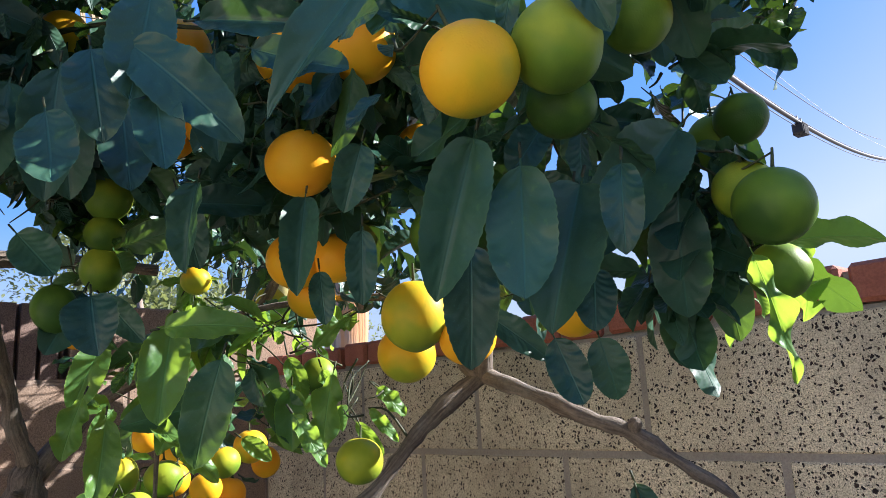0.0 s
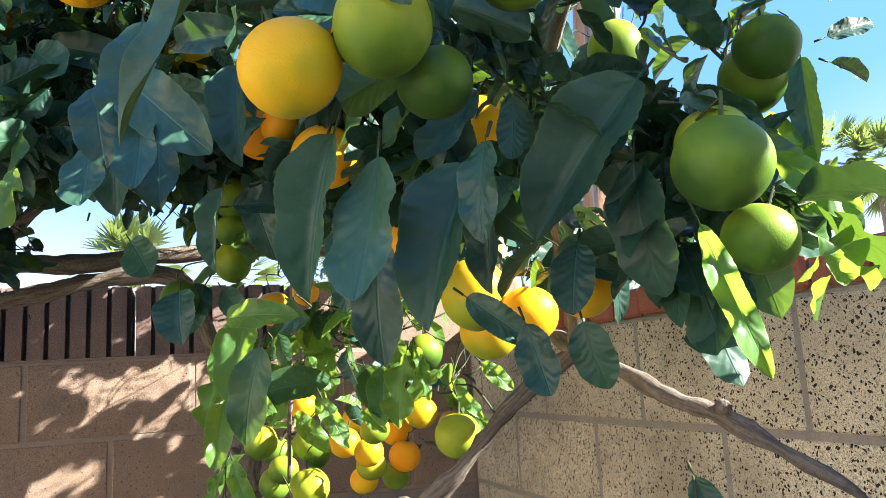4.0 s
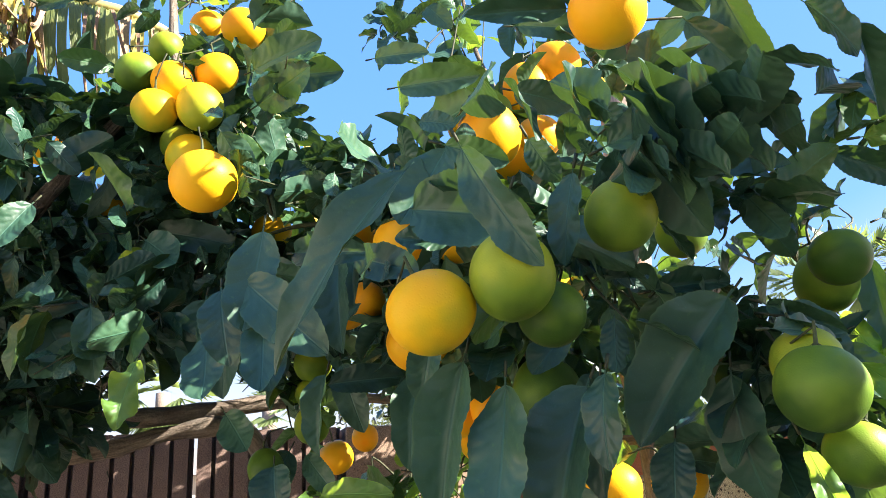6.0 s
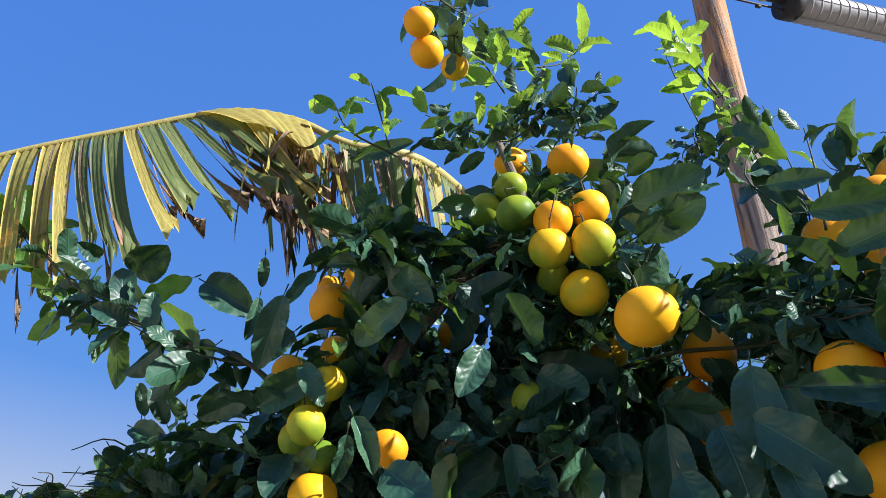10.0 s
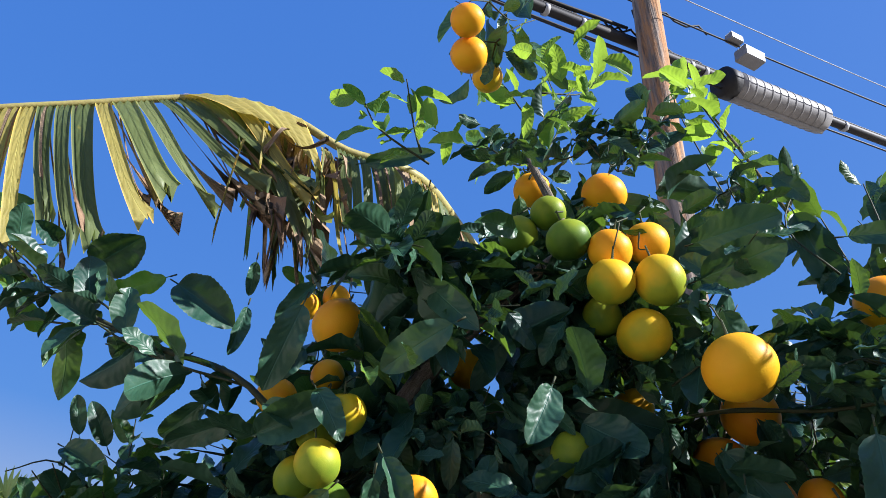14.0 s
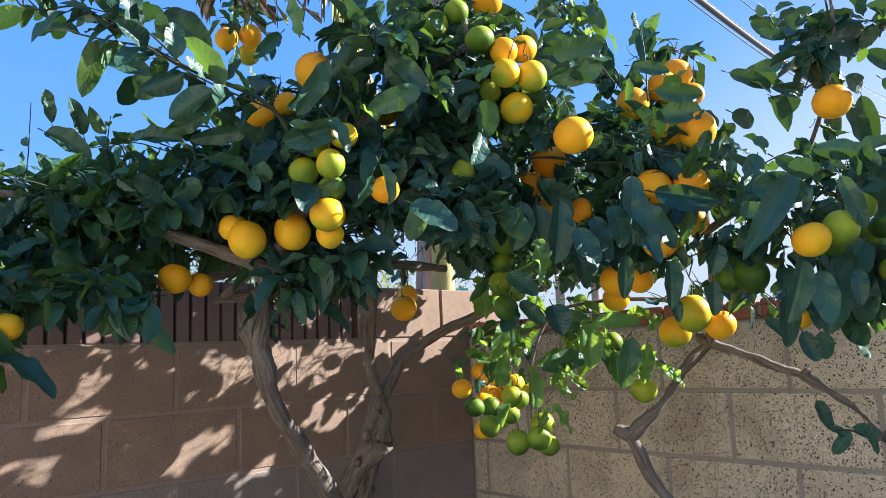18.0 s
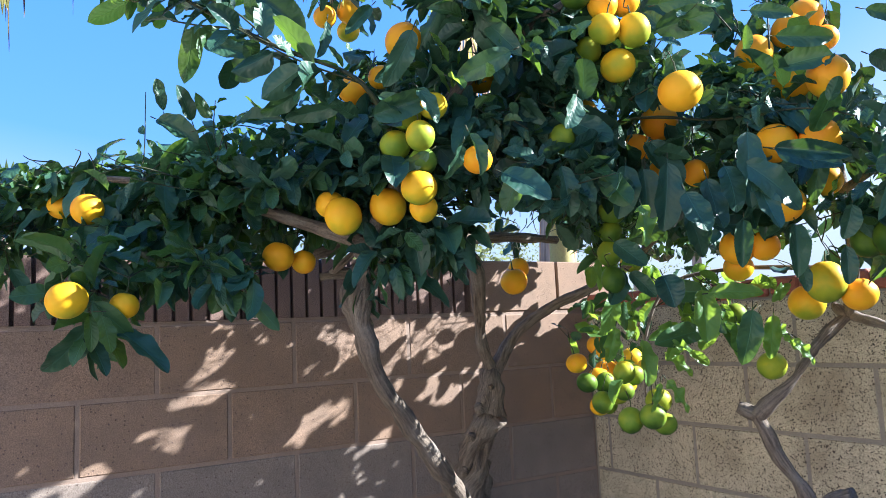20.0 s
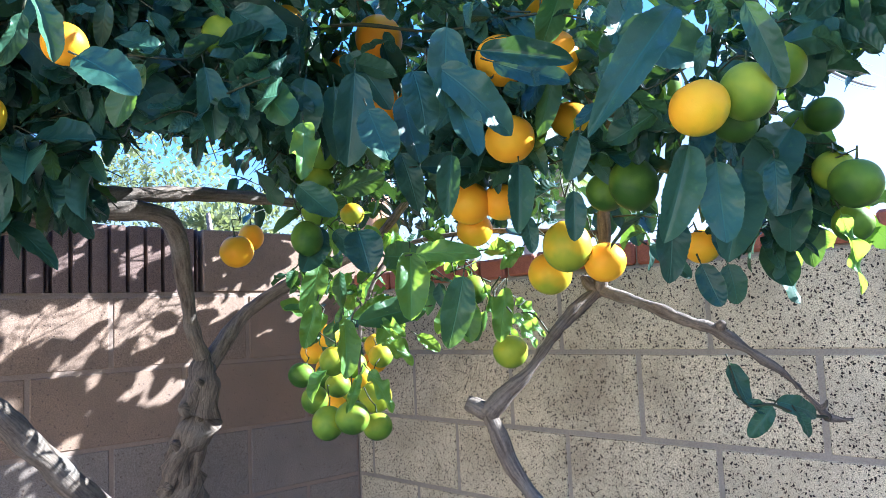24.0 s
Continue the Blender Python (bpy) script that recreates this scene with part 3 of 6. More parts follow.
limb("limb", tree_b, [(0.015, 0.757, 1.37), (0.075, 0.80, 1.445), (0.105, 0.88, 1.53), (0.13, 0.965, 1.595)], [0.015, 0.013, 0.0122, 0.0125], 0.75, 14, 8, 57)
limb("limb", tree_b, [(0.125, 0.96, 1.59), (0.20, 0.965, 1.565), (0.29, 0.985, 1.525), (0.335, 1.02, 1.50), (0.40, 1.12, 1.42), (0.43, 1.22, 1.335)],
     [0.0115, 0.0092, 0.0088, 0.0112, 0.0078, 0.0066], 0.8, 12, 9, 59, "bare branch sloping along the wall")
# a swollen node on it, the spurs at its broken end, and a cut bud at the fork
for k, (pts, thick) in enumerate((([(0.325, 1.012, 1.505), (0.337, 1.016, 1.508), (0.346, 1.009, 1.516), (0.350, 1.006, 1.519)], [0.011, 0.0125, 0.008, 0.003]),
                                  ([(0.422, 1.20, 1.352), (0.436, 1.196, 1.361), (0.442, 1.188, 1.370)], [0.0055, 0.0032, 0.0014]),
                                  ([(0.43, 1.22, 1.336), (0.448, 1.238, 1.330), (0.462, 1.25, 1.331)], [0.0060, 0.0034, 0.0015]),
                                  ([(0.41, 1.15, 1.395), (0.404, 1.142, 1.407), (0.402, 1.136, 1.412)], [0.0062, 0.0042, 0.002]),
                                  ([(0.125, 0.955, 1.588), (0.118, 0.938, 1.606), (0.116, 0.928, 1.614)], [0.0105, 0.008, 0.004]))):
    limb("spur", tree_b, pts, thick, 0.7, 9, 4, 101 + k)
limb("limb", tree_b, [(0.13, 0.96, 1.585), (0.155, 0.945, 1.65), (0.175, 0.925, 1.72), (0.19, 0.9, 1.82), (0.2, 0.86, 1.95), (0.2, 0.82, 2.08), (0.16, 0.82, 2.2)],
     [0.0135, 0.0125, 0.012, 0.011, 0.010, 0.008, 0.005], 0.18, 10, 6, 61)
limb("limb", tree_b, [(0.19, 0.88, 1.86), (0.32, 0.84, 1.90), (0.46, 0.80, 1.93), (0.58, 0.78, 1.93)], [0.010, 0.009, 0.007, 0.005], 0.15, 8, 6, 67)
limb("limb", tree_b, [(0.46, 0.80, 1.93), (0.55, 0.74, 2.06), (0.60, 0.70, 2.2), (0.60, 0.66, 2.35)], [0.005, 0.004, 0.0035, 0.002], 0.15, 8, 6, 71)
limb("limb", tree_b, [(0.165, 0.935, 1.69), (0.1, 0.86, 1.70), (-0.04, 0.78, 1.71), (-0.14, 0.68, 1.68), (-0.17, 0.62, 1.56), (-0.175, 0.61, 1.42)],
     [0.007, 0.006, 0.005, 0.0045, 0.004, 0.003], 0.1, 8, 6, 73)
limb("limb", tree_b, [(0.2, 0.87, 1.92), (0.05, 0.86, 2.2), (-0.08, 0.84, 2.45), (-0.2, 0.86, 2.75), (-0.31, 0.88, 3.0)], [0.008, 0.006, 0.0045, 0.0035, 0.002], 0.1, 8, 6, 79)


# ---- leaves ----
def leaf_shape(rows, cols, wide, fold, bend, wave, twist, notch):
    """A leaf one unit long, base at the origin, tip along +y, upper side +z: vertices, faces, uv."""
    verts, faces, uv = [], [], []
    for r in range(rows + 1):
        y = r / rows
        b = max(0.0, (y - 0.07) / 0.93)                     # a short stalk, then the blade
        half = wide * 0.5 * ((1 - abs(2 * b ** 0.94 - 1) ** 2.1) ** (0.5 + 0.06 * b * b) if 0 < b < 1 else 0.0)
        half = max(half, 0.010)
        z0 = -bend * y * y
        for c in range(cols + 1):
            s = 2 * c / cols - 1
            edge = abs(s)
            x = half * s * (1 - notch * (r % 2) * (edge > 0.9))
            z = z0 + fold * edge * half + wave * half * edge * edge * (math.sin(y * 15.0 + (2.0 if s > 0 else 0.4)) + 0.2 * math.sin(y * 26.0 + (0.3 if s > 0 else 1.9)))
            z += twist * x * (y - 0.4)
            verts.append((x, y, z))
            uv.append((0.5 + 0.5 * s, y))
    for r in range(rows):
        for c in range(cols):
            a = r * (cols + 1) + c
            faces.append((a, a + 1, a + cols + 2, a + cols + 1))
    return np.array(verts), faces, np.array(uv)


FINE = [leaf_shape(34, 8, w, f, b, wv, tw, 0.035) for w, f, b, wv, tw in
        ((0.5, 0.28, 0.20, 0.12, 0.15), (0.5, 0.50, 0.14, 0.14, -0.35), (0.5, 0.25, 0.36, 0.15, 0.3), (0.5, 0.75, 0.24, 0.12, -0.25), (0.5, 0.30, -0.12, 0.14, 0.5), (0.46, 0.30, 0.26, 0.60, 0.9), (0.5, 0.30, 0.30, 0.10, -0.1))]
FINE[6][0][:, 0] *= 1 - 0.45 * FINE[6][0][:, 1] ** 2.5                # the long one tapers to its tip
COARSE = [leaf_shape(13, 4, w, f, b, wv, tw, 0.0) for w, f, b, wv, tw in
          ((0.46, 0.35, 0.20, 0.12, 0.3), (0.52, 0.6, 0.12, 0.14, -0.5), (0.40, 0.3, 0.42, 0.16, 0.7), (0.54, 0.8, 0.25, 0.12, -0.3), (0.46, 0.95, 0.45, 0.16, 0.3),
           (0.5, 0.25, -0.15, 0.18, 0.8), (0.42, 0.5, 0.55, 0.12, -0.8), (0.5, 0.15, 0.1, 0.2, 0.2))]


def leaf_pose(base, way, up, length, wide=1.0):
    y = Vector(way).normalized()
    z = Vector(up)
    z = z - y * z.dot(y)
    if z.length < 1e-3:
        z = y.orthogonal()
    z.normalize()
    x = y.cross(z)
    m = Matrix((x * length * wide, y * length, z * length)).transposed().to_4x4()
    m.translation = base
    return m


rng = random.Random(5)
small_leaves = {"dark": [], "mid": [], "young": []}        # poses of the many leaves
twig_verts, twig_faces = [], []
single_leaves = []                              # (pose, kind, shape)


def add_twig(line, r0, r1, sides=5):
    radii = np.linspace(r0, r1, len(line))
    v, f = tube_data(line, radii, sides)
    o = len(twig_verts)
    twig_verts.extend(v)
    twig_faces.extend(tuple(i + o for i in q) for q in f)


def jitter(k):
    return Vector((rng.gauss(0, k), rng.gauss(0, k), rng.gauss(0, k)))


def shoot(a, b, n, size=0.085, kind="dark", sag=0.0, thick=0.0022, bare=0.25, droop=0.6, twig=True):
    """A twig from a to b with n leaves set round it, the lower part bare."""
    a, b = Vector(a), Vector(b)
    mid = (a + b) / 2 + jitter(0.12 * (b - a).length) + Vector((0, 0, sag))
    line = smooth_line([a, mid, b], 4)
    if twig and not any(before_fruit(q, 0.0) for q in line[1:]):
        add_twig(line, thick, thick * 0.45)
    side = rng.uniform(0, 6.28)
    for k in range(n):
        t = bare + (1 - bare) * (k + 0.6) / n
        i = min(int(t * (len(line) - 1)), len(line) - 2)
        p = line[i].lerp(line[i + 1], t * (len(line) - 1) - i)
        fwd = (line[i + 1] - line[i]).normalized()
        side += 2.4 + rng.uniform(-0.4, 0.4)
        u = fwd.orthogonal().normalized()
        out = u * math.cos(side) + fwd.cross(u) * math.sin(side)
        way = fwd * rng.uniform(0.2, 0.9) + out * rng.uniform(0.6, 1.0) + Vector((0, 0, -droop * rng.uniform(0.0, 1.3))) + jitter(0.25)
        up = Vector((0.2, -0.2, 1.0)) + out * 0.6 + jitter(0.6)
        way.normalize()
        length = size * rng.choice((rng.uniform(0.45, 0.8), rng.uniform(0.75, 1.25)))
        # lighter leaves are likelier on the left, where light is put into their colour
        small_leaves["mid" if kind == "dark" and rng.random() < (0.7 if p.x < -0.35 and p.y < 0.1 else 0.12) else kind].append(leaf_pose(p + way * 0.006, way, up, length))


def clump(c, r, n, size=0.08, kind="dark", droop=0.45, per=8):
    """n short shoots filling an ellipsoid about c."""
    c = Vector(c)
    for k in range(n):
        d = jitter(1.0).normalized() * (rng.random() ** 0.45)
        e = c + Vector((d.x * r[0], d.y * r[1], d.z * r[2]))
        s = c.lerp(e, 0.35) + jitter(0.02)
        shoot(s, e, per, size, kind, 0.0, 0.0018, 0.2, droop)
NEAR = [
    (0.587, 0.513, 1.758, 0.0325, 0.72), (0.618, 0.564, 1.777, 0.0305, 0.35), (0.652, 0.776, 1.69, 0.032, 0.15), (0.624, 0.654, 1.825, 0.027, 0.36),
    (0.58, 0.9, 1.815, 0.027, 0.1), (0.3, 0.95, 1.945, 0.034, 0.3), (0.63, 0.82, 1.645, 0.026, 0.24), (0.62, 0.8, 1.715, 0.027, 0.3),
    (0.58, 0.7, 2.045, 0.036, 0.9), (0.33, 0.71, 1.725, 0.031, 0.08), (0.39, 0.69, 1.725, 0.035, 0.05), (0.43, 0.8, 1.635, 0.027, 0.8),
    (0.54, 0.92, 1.805, 0.029, 0.15), (0.583, 0.609, 1.759, 0.026, 0.02),
]
UPPER = [
    (0.15, 0.88, 2.28, 0.042, 0.95), (0.14, 0.83, 2.24, 0.039, 0.95), (0.17, 0.92, 2.23, 0.03, 0.95), (0.1, 0.75, 2.19, 0.042, 0.9),
    (0.3, 0.69, 2.06, 0.041, 0.9), (0.16, 0.79, 2.11, 0.041, 0.9), (0.2, 0.81, 2.12, 0.034, 0.95),
]
MIDDLE = [
    (0.24, 0.6, 1.81, 0.038, 0.85), (0.24, 0.59, 1.93, 0.04, 0.9), (0.3, 0.64, 1.93, 0.039, 0.9), (0.2, 0.81, 1.88, 0.037, 0.8),
    (-0.04, 0.58, 2.05, 0.042, 0.95), (-0.09, 0.55, 1.99, 0.042, 0.95), (-0.02, 0.56, 1.92, 0.037, 0.95), (0.05, 0.58, 1.91, 0.028, 0.95),
    (0.22, 0.35, 2.01, 0.04, 0.8), (0.04, 0.71, 1.75, 0.039, 0.85), (0.08, 0.75, 1.75, 0.034, 0.85), (0.0, 0.76, 1.71, 0.034, 0.8),
    (-0.2, 0.2, 2.15, 0.033, 0.8), (-0.16, 0.53, 1.86, 0.032, 0.3), (-0.17, 0.53, 1.81, 0.028, 0.25), (-0.18, 0.53, 1.76, 0.029, 0.3),
]
CLUSTER = [
    (-0.06, 0.24, 2.32, 0.031, 0.4), (-0.03, 0.28, 2.35, 0.028, 0.35), (0.07, 0.25, 2.24, 0.031, 0.25), (0.09, 0.3, 2.22, 0.03, 0.85),
    (0.09, 0.36, 2.24, 0.031, 0.8), (0.11, 0.28, 2.16, 0.031, 0.58), (0.13, 0.34, 2.16, 0.032, 0.54), (0.03, 0.31, 2.15, 0.027, 0.4),
    (0.09, 0.33, 2.1, 0.035, 0.66), (-0.19, 0.34, 2.51, 0.035, 0.9), (-0.05, 0.4, 2.42, 0.038, 0.9), (0.08, 0.12, 2.61, 0.027, 0.9),
    (0.03, 0.14, 2.59, 0.03, 0.9), (-0.06, 0.21, 2.64, 0.027, 0.75),
]
LEFT = [
    (-0.11, -0.07, 1.95, 0.03, 0.42), (-0.03, -0.06, 1.95, 0.027, 0.48), (-0.1, -0.05, 2.01, 0.03, 0.55), (-0.03, -0.03, 2.01, 0.027, 0.55),
    (-0.06, -0.04, 1.91, 0.027, 0.2), (-0.06, -0.05, 1.86, 0.034, 0.7), (-0.21, -0.04, 1.85, 0.037, 0.75), (-0.1, -0.02, 1.83, 0.027, 0.7),
    (-0.23, -0.13, 1.83, 0.037, 0.75), (-0.27, -0.14, 1.86, 0.03, 0.75), (-0.37, -0.61, 1.68, 0.036, 0.7), (-0.4, -0.51, 1.67, 0.027, 0.7),
    (-0.56, -0.56, 1.88, 0.033, 0.85), (-0.72, -0.6, 1.91, 0.028, 0.8), (-0.15, -0.02, 2.18, 0.038, 0.9), (-0.58, -0.01, 2.41, 0.03, 0.85),
    (-0.57, 0.05, 2.43, 0.029, 0.8), (-0.66, 0.09, 2.42, 0.031, 0.6),
]
LEFT_B = [
    (-0.25, -0.09, 2.1, 0.031, 0.9), (-0.01, 0.05, 1.91, 0.028, 0.95), (-0.01, 0.26, 1.97, 0.027, 0.3), (-0.16, 0.46, 2.09, 0.035, 0.7),
    (-0.28, -0.01, 2.15, 0.027, 0.85), (-0.42, -0.2, 1.77, 0.034, 0.8), (-0.43, -0.14, 1.76, 0.027, 0.8),
]
FORK = [
    (-0.74, 0.66, 1.74, 0.042, 0.8), (-0.83, 0.75, 1.79, 0.034, 0.8), (0.19, 0.79, 1.66, 0.042, 0.5), (0.11, 0.84, 1.62, 0.04, 0.7),
    (0.23, 0.84, 1.63, 0.036, 0.8), (0.02, 0.82, 1.48, 0.033, 0.4), (-0.58, 1.01, 1.79, 0.038, 0.5), (-0.37, 0.75, 1.79, 0.027, 0.6),
    (-0.05, 0.8, 1.6, 0.027, 0.2), (-0.09, 0.45, 1.69, 0.027, 0.1),
]
HANGING = [
    (-0.122, 0.503, 1.377, 0.028, 0.3), (-0.063, 0.512, 1.389, 0.029, 0.25), (-0.116, 0.605, 1.359, 0.027, 0.32), (-0.165, 0.64, 1.406, 0.031, 0.42),
    (-0.201, 0.571, 1.477, 0.026, 0.42), (-0.247, 0.612, 1.427, 0.025, 0.3), (-0.39, 0.62, 1.443, 0.028, 0.12), (-0.4, 0.693, 1.436, 0.027, 0.2),
    (-0.319, 0.605, 1.397, 0.027, 0.25), (-0.335, 0.789, 1.473, 0.028, 0.45), (-0.58, 0.916, 1.395, 0.035, 0.9), (-0.55, 0.949, 1.486, 0.035, 0.58),
    (-0.482, 0.816, 1.393, 0.031, 0.4), (-0.43, 0.8, 1.425, 0.029, 0.72), (-0.671, 0.833, 1.478, 0.033, 0.75), (-0.504, 0.768, 1.441, 0.033, 0.8),
    (-0.624, 0.91, 1.45, 0.036, 0.85), (-0.565, 0.82, 1.355, 0.03, 0.72), (-0.622, 0.905, 1.35, 0.03, 0.35), (-0.74, 1.086, 1.439, 0.034, 0.88),
    (-0.662, 0.91, 1.53, 0.03, 0.85), (-0.26, 0.657, 1.464, 0.029, 0.3), (-0.356, 0.664, 1.523, 0.026, 0.85),
]
BIG_LEAVES_A = [
    (0.639, 0.524, 1.867, 0.665, 0.552, 1.775, 0.34, 0), (0.572, 0.64, 1.712, 0.579, 0.585, 1.612, 0.52, 0),
    (0.546, 0.663, 1.716, 0.537, 0.652, 1.627, 0.42, 0), (0.585, 0.775, 1.781, 0.545, 0.689, 1.678, 0.5, 0), (0.581, 0.761, 1.718, 0.572, 0.757, 1.619, 0.55, 0),
    (0.483, 0.766, 1.671, 0.496, 0.744, 1.616, 0.7, 0), (0.467, 0.718, 1.607, 0.483, 0.732, 1.548, 0.6, 0), (0.483, 0.763, 1.606, 0.497, 0.767, 1.552, 0.7, 0),
    (0.404, 0.69, 1.636, 0.45, 0.728, 1.592, 0.4, 0), (0.521, 0.668, 1.783, 0.516, 0.623, 1.723, 0.45, 0), (0.634, 0.614, 1.856, 0.628, 0.595, 1.791, 0.42, 0),
]
BIG_LEAVES_B = [
    (0.632, 0.768, 1.66, 0.654, 0.789, 1.557, 0.21, 1), (0.632, 0.76, 1.737, 0.63, 0.834, 1.74, 0.36, 0), (0.625, 0.868, 1.652, 0.606, 0.97, 1.632, 0.24, 1), (0.601, 0.866, 1.72, 0.625, 0.923, 1.664, 0.36, 1), (0.574, 0.889, 1.717, 0.579, 0.947, 1.659, 0.36, 1),
    (0.553, 0.915, 1.737, 0.545, 0.996, 1.73, 0.36, 1), (0.528, 0.938, 1.777, 0.56, 0.934, 1.736, 0.55, 1), (0.57, 0.814, 1.774, 0.616, 0.843, 1.742, 0.32, 0),
    (0.552, 0.966, 1.83, 0.564, 0.95, 1.733, 0.3, 0), (0.408, 1.165, 1.932, 0.433, 1.222, 1.952, 0.42, 0), (0.403, 1.172, 1.905, 0.416, 1.223, 1.885, 0.4, 0),
    (0.565, 0.932, 1.931, 0.612, 0.975, 1.882, 0.4, 0), (0.606, 0.93, 1.924, 0.628, 0.989, 1.928, 0.45, 1), (0.572, 0.72, 1.909, 0.608, 0.769, 1.88, 0.6, 0),
]
BIG_LEAVES_C = [
    (0.583, 0.755, 1.902, 0.59, 0.751, 1.834, 0.5, 0), (0.441, 0.781, 1.655, 0.481, 0.825, 1.65, 0.45, 0), (0.062, 0.358, 1.912, 0.063, 0.342, 1.808, 0.55, 0),
    (0.059, 0.409, 1.911, 0.066, 0.418, 1.8, 0.55, 0), (0.018, 0.237, 1.905, -0.014, 0.205, 1.825, 0.5, 0), (0.052, 0.44, 1.971, 0.101, 0.485, 1.886, 0.5, 0),
    (0.002, 0.269, 2.011, 0.061, 0.322, 1.953, 0.6, 0), (-0.043, 0.277, 2.039, 0.036, 0.371, 2.005, 0.4, 0), (0.134, 0.504, 1.777, 0.168, 0.595, 1.784, 0.4, 0),
    (-0.048, 0.273, 1.811, -0.032, 0.199, 1.763, 0.42, 0), (-0.031, 0.335, 1.792, -0.024, 0.318, 1.716, 0.45, 1), (-0.019, 0.387, 1.766, 0.032, 0.42, 1.707, 0.6, 0),
]
BIG_LEAVES_D = [
    (-0.105, 0.488, 1.719, -0.085, 0.445, 1.642, 0.6, 0), (-0.1, 0.508, 1.71, -0.05, 0.536, 1.656, 0.5, 0), (-0.011, 0.697, 1.584, 0.035, 0.721, 1.515, 0.6, 0),
    (-0.028, 0.659, 1.57, -0.024, 0.525, 1.557, 0.4, 0), (-0.079, 0.601, 1.663, 0.027, 0.599, 1.653, 0.5, 0), (0.05, 0.541, 1.824, 0.086, 0.55, 1.738, 0.5, 0),
    (0.561, 0.595, 1.87, 0.561, 0.577, 1.825, 0.4, 0), (0.499, 0.563, 1.843, 0.486, 0.517, 1.852, 0.5, 0), (0.51, 0.747, 1.8, 0.548, 0.802, 1.805, 0.4, 0),
    (0.08, 0.08, 2.096, 0.034, -0.002, 2.052, 0.45, 0), (-0.045, 0.146, 1.9, -0.006, 0.187, 1.83, 0.75, 0), (0.147, 0.384, 1.903, 0.142, 0.375, 1.771, 0.45, 0),
]
BIG_LEAVES_E = [
    (0.036, 0.212, 1.906, 0.052, 0.223, 1.807, 0.45, 0), (0.199, 0.425, 1.862, 0.213, 0.434, 1.761, 0.5, 0), (0.372, 0.705, 2.175, 0.437, 0.777, 2.142, 0.36, 0),
    (0.535, 0.783, 2.102, 0.535, 0.725, 2.142, 0.5, 0), (0.573, 0.787, 2.057, 0.591, 0.841, 1.981, 0.4, 0), (0.595, 0.816, 2.084, 0.594, 0.854, 1.98, 0.4, 0),
    (0.519, 0.8, 2.181, 0.549, 0.83, 2.099, 0.5, 0), (0.511, 0.835, 2.265, 0.561, 0.853, 2.237, 0.6, 0), (0.501, 0.881, 2.084, 0.527, 0.858, 2.03, 0.4, 0),
    (0.64, 0.637, 1.871, 0.682, 0.684, 1.889, 0.5, 0), (0.488, 0.541, 1.965, 0.51, 0.566, 1.956, 0.7, 0), (0.52, 0.552, 1.927, 0.543, 0.6, 1.904, 0.5, 0),
]
BIG_LEAVES_F = [
    (0.563, 0.614, 1.918, 0.569, 0.63, 1.879, 0.6, 0), (0.631, 0.676, 1.882, 0.637, 0.714, 1.809, 0.55, 0), (0.128, 0.406, 2.225, 0.211, 0.478, 2.232, 0.55, 0),
    (0.109, 0.413, 2.179, 0.198, 0.484, 2.198, 0.55, 0), (0.225, 0.561, 2.204, 0.289, 0.608, 2.185, 0.4, 0), (0.26, 0.582, 2.141, 0.335, 0.659, 2.125, 0.4, 0),
    (0.38, 0.689, 2.079, 0.41, 0.745, 2.053, 0.6, 0), (-0.336, -0.466, 2.281, -0.315, -0.499, 2.233, 0.6, 0), (-0.341, -0.391, 2.329, -0.255, -0.324, 2.333, 0.7, 0),
    (-0.36, -0.263, 2.324, -0.313, -0.175, 2.25, 0.6, 0), (-0.437, -0.282, 2.209, -0.476, -0.287, 2.147, 0.85, 0), (-0.446, -0.354, 2.236, -0.38, -0.281, 2.202, 0.45, 0),
]
BIG_LEAVES_G = [
    (-0.292, -0.437, 2.337, -0.239, -0.454, 2.333, 0.6, 0), (-0.311, -0.27, 2.309, -0.307, -0.356, 2.265, 0.45, 1), (-0.246, -0.145, 2.243, -0.24, -0.162, 2.163, 0.3, 0),
    (-0.587, -0.341, 2.097, -0.556, -0.375, 2.167, 0.45, 0), (-0.61, -0.418, 2.104, -0.552, -0.341, 2.054, 0.5, 0), (-0.557, -0.257, 2.098, -0.469, -0.18, 2.098, 0.4, 0),
    (-0.458, -0.148, 2.097, -0.405, -0.188, 2.108, 0.8, 0), (-0.325, -0.077, 2.175, -0.312, -0.113, 2.216, 0.3, 0), (-0.091, 0.042, 2.188, -0.083, 0.064, 2.09, 0.4, 1),
    (0.039, 0.443, 2.273, 0.117, 0.527, 2.251, 0.55, 0), (0.051, 0.452, 2.287, 0.101, 0.491, 2.307, 0.5, 0), (-0.241, -0.042, 2.293, -0.241, -0.1, 2.226, 0.35, 0),
]
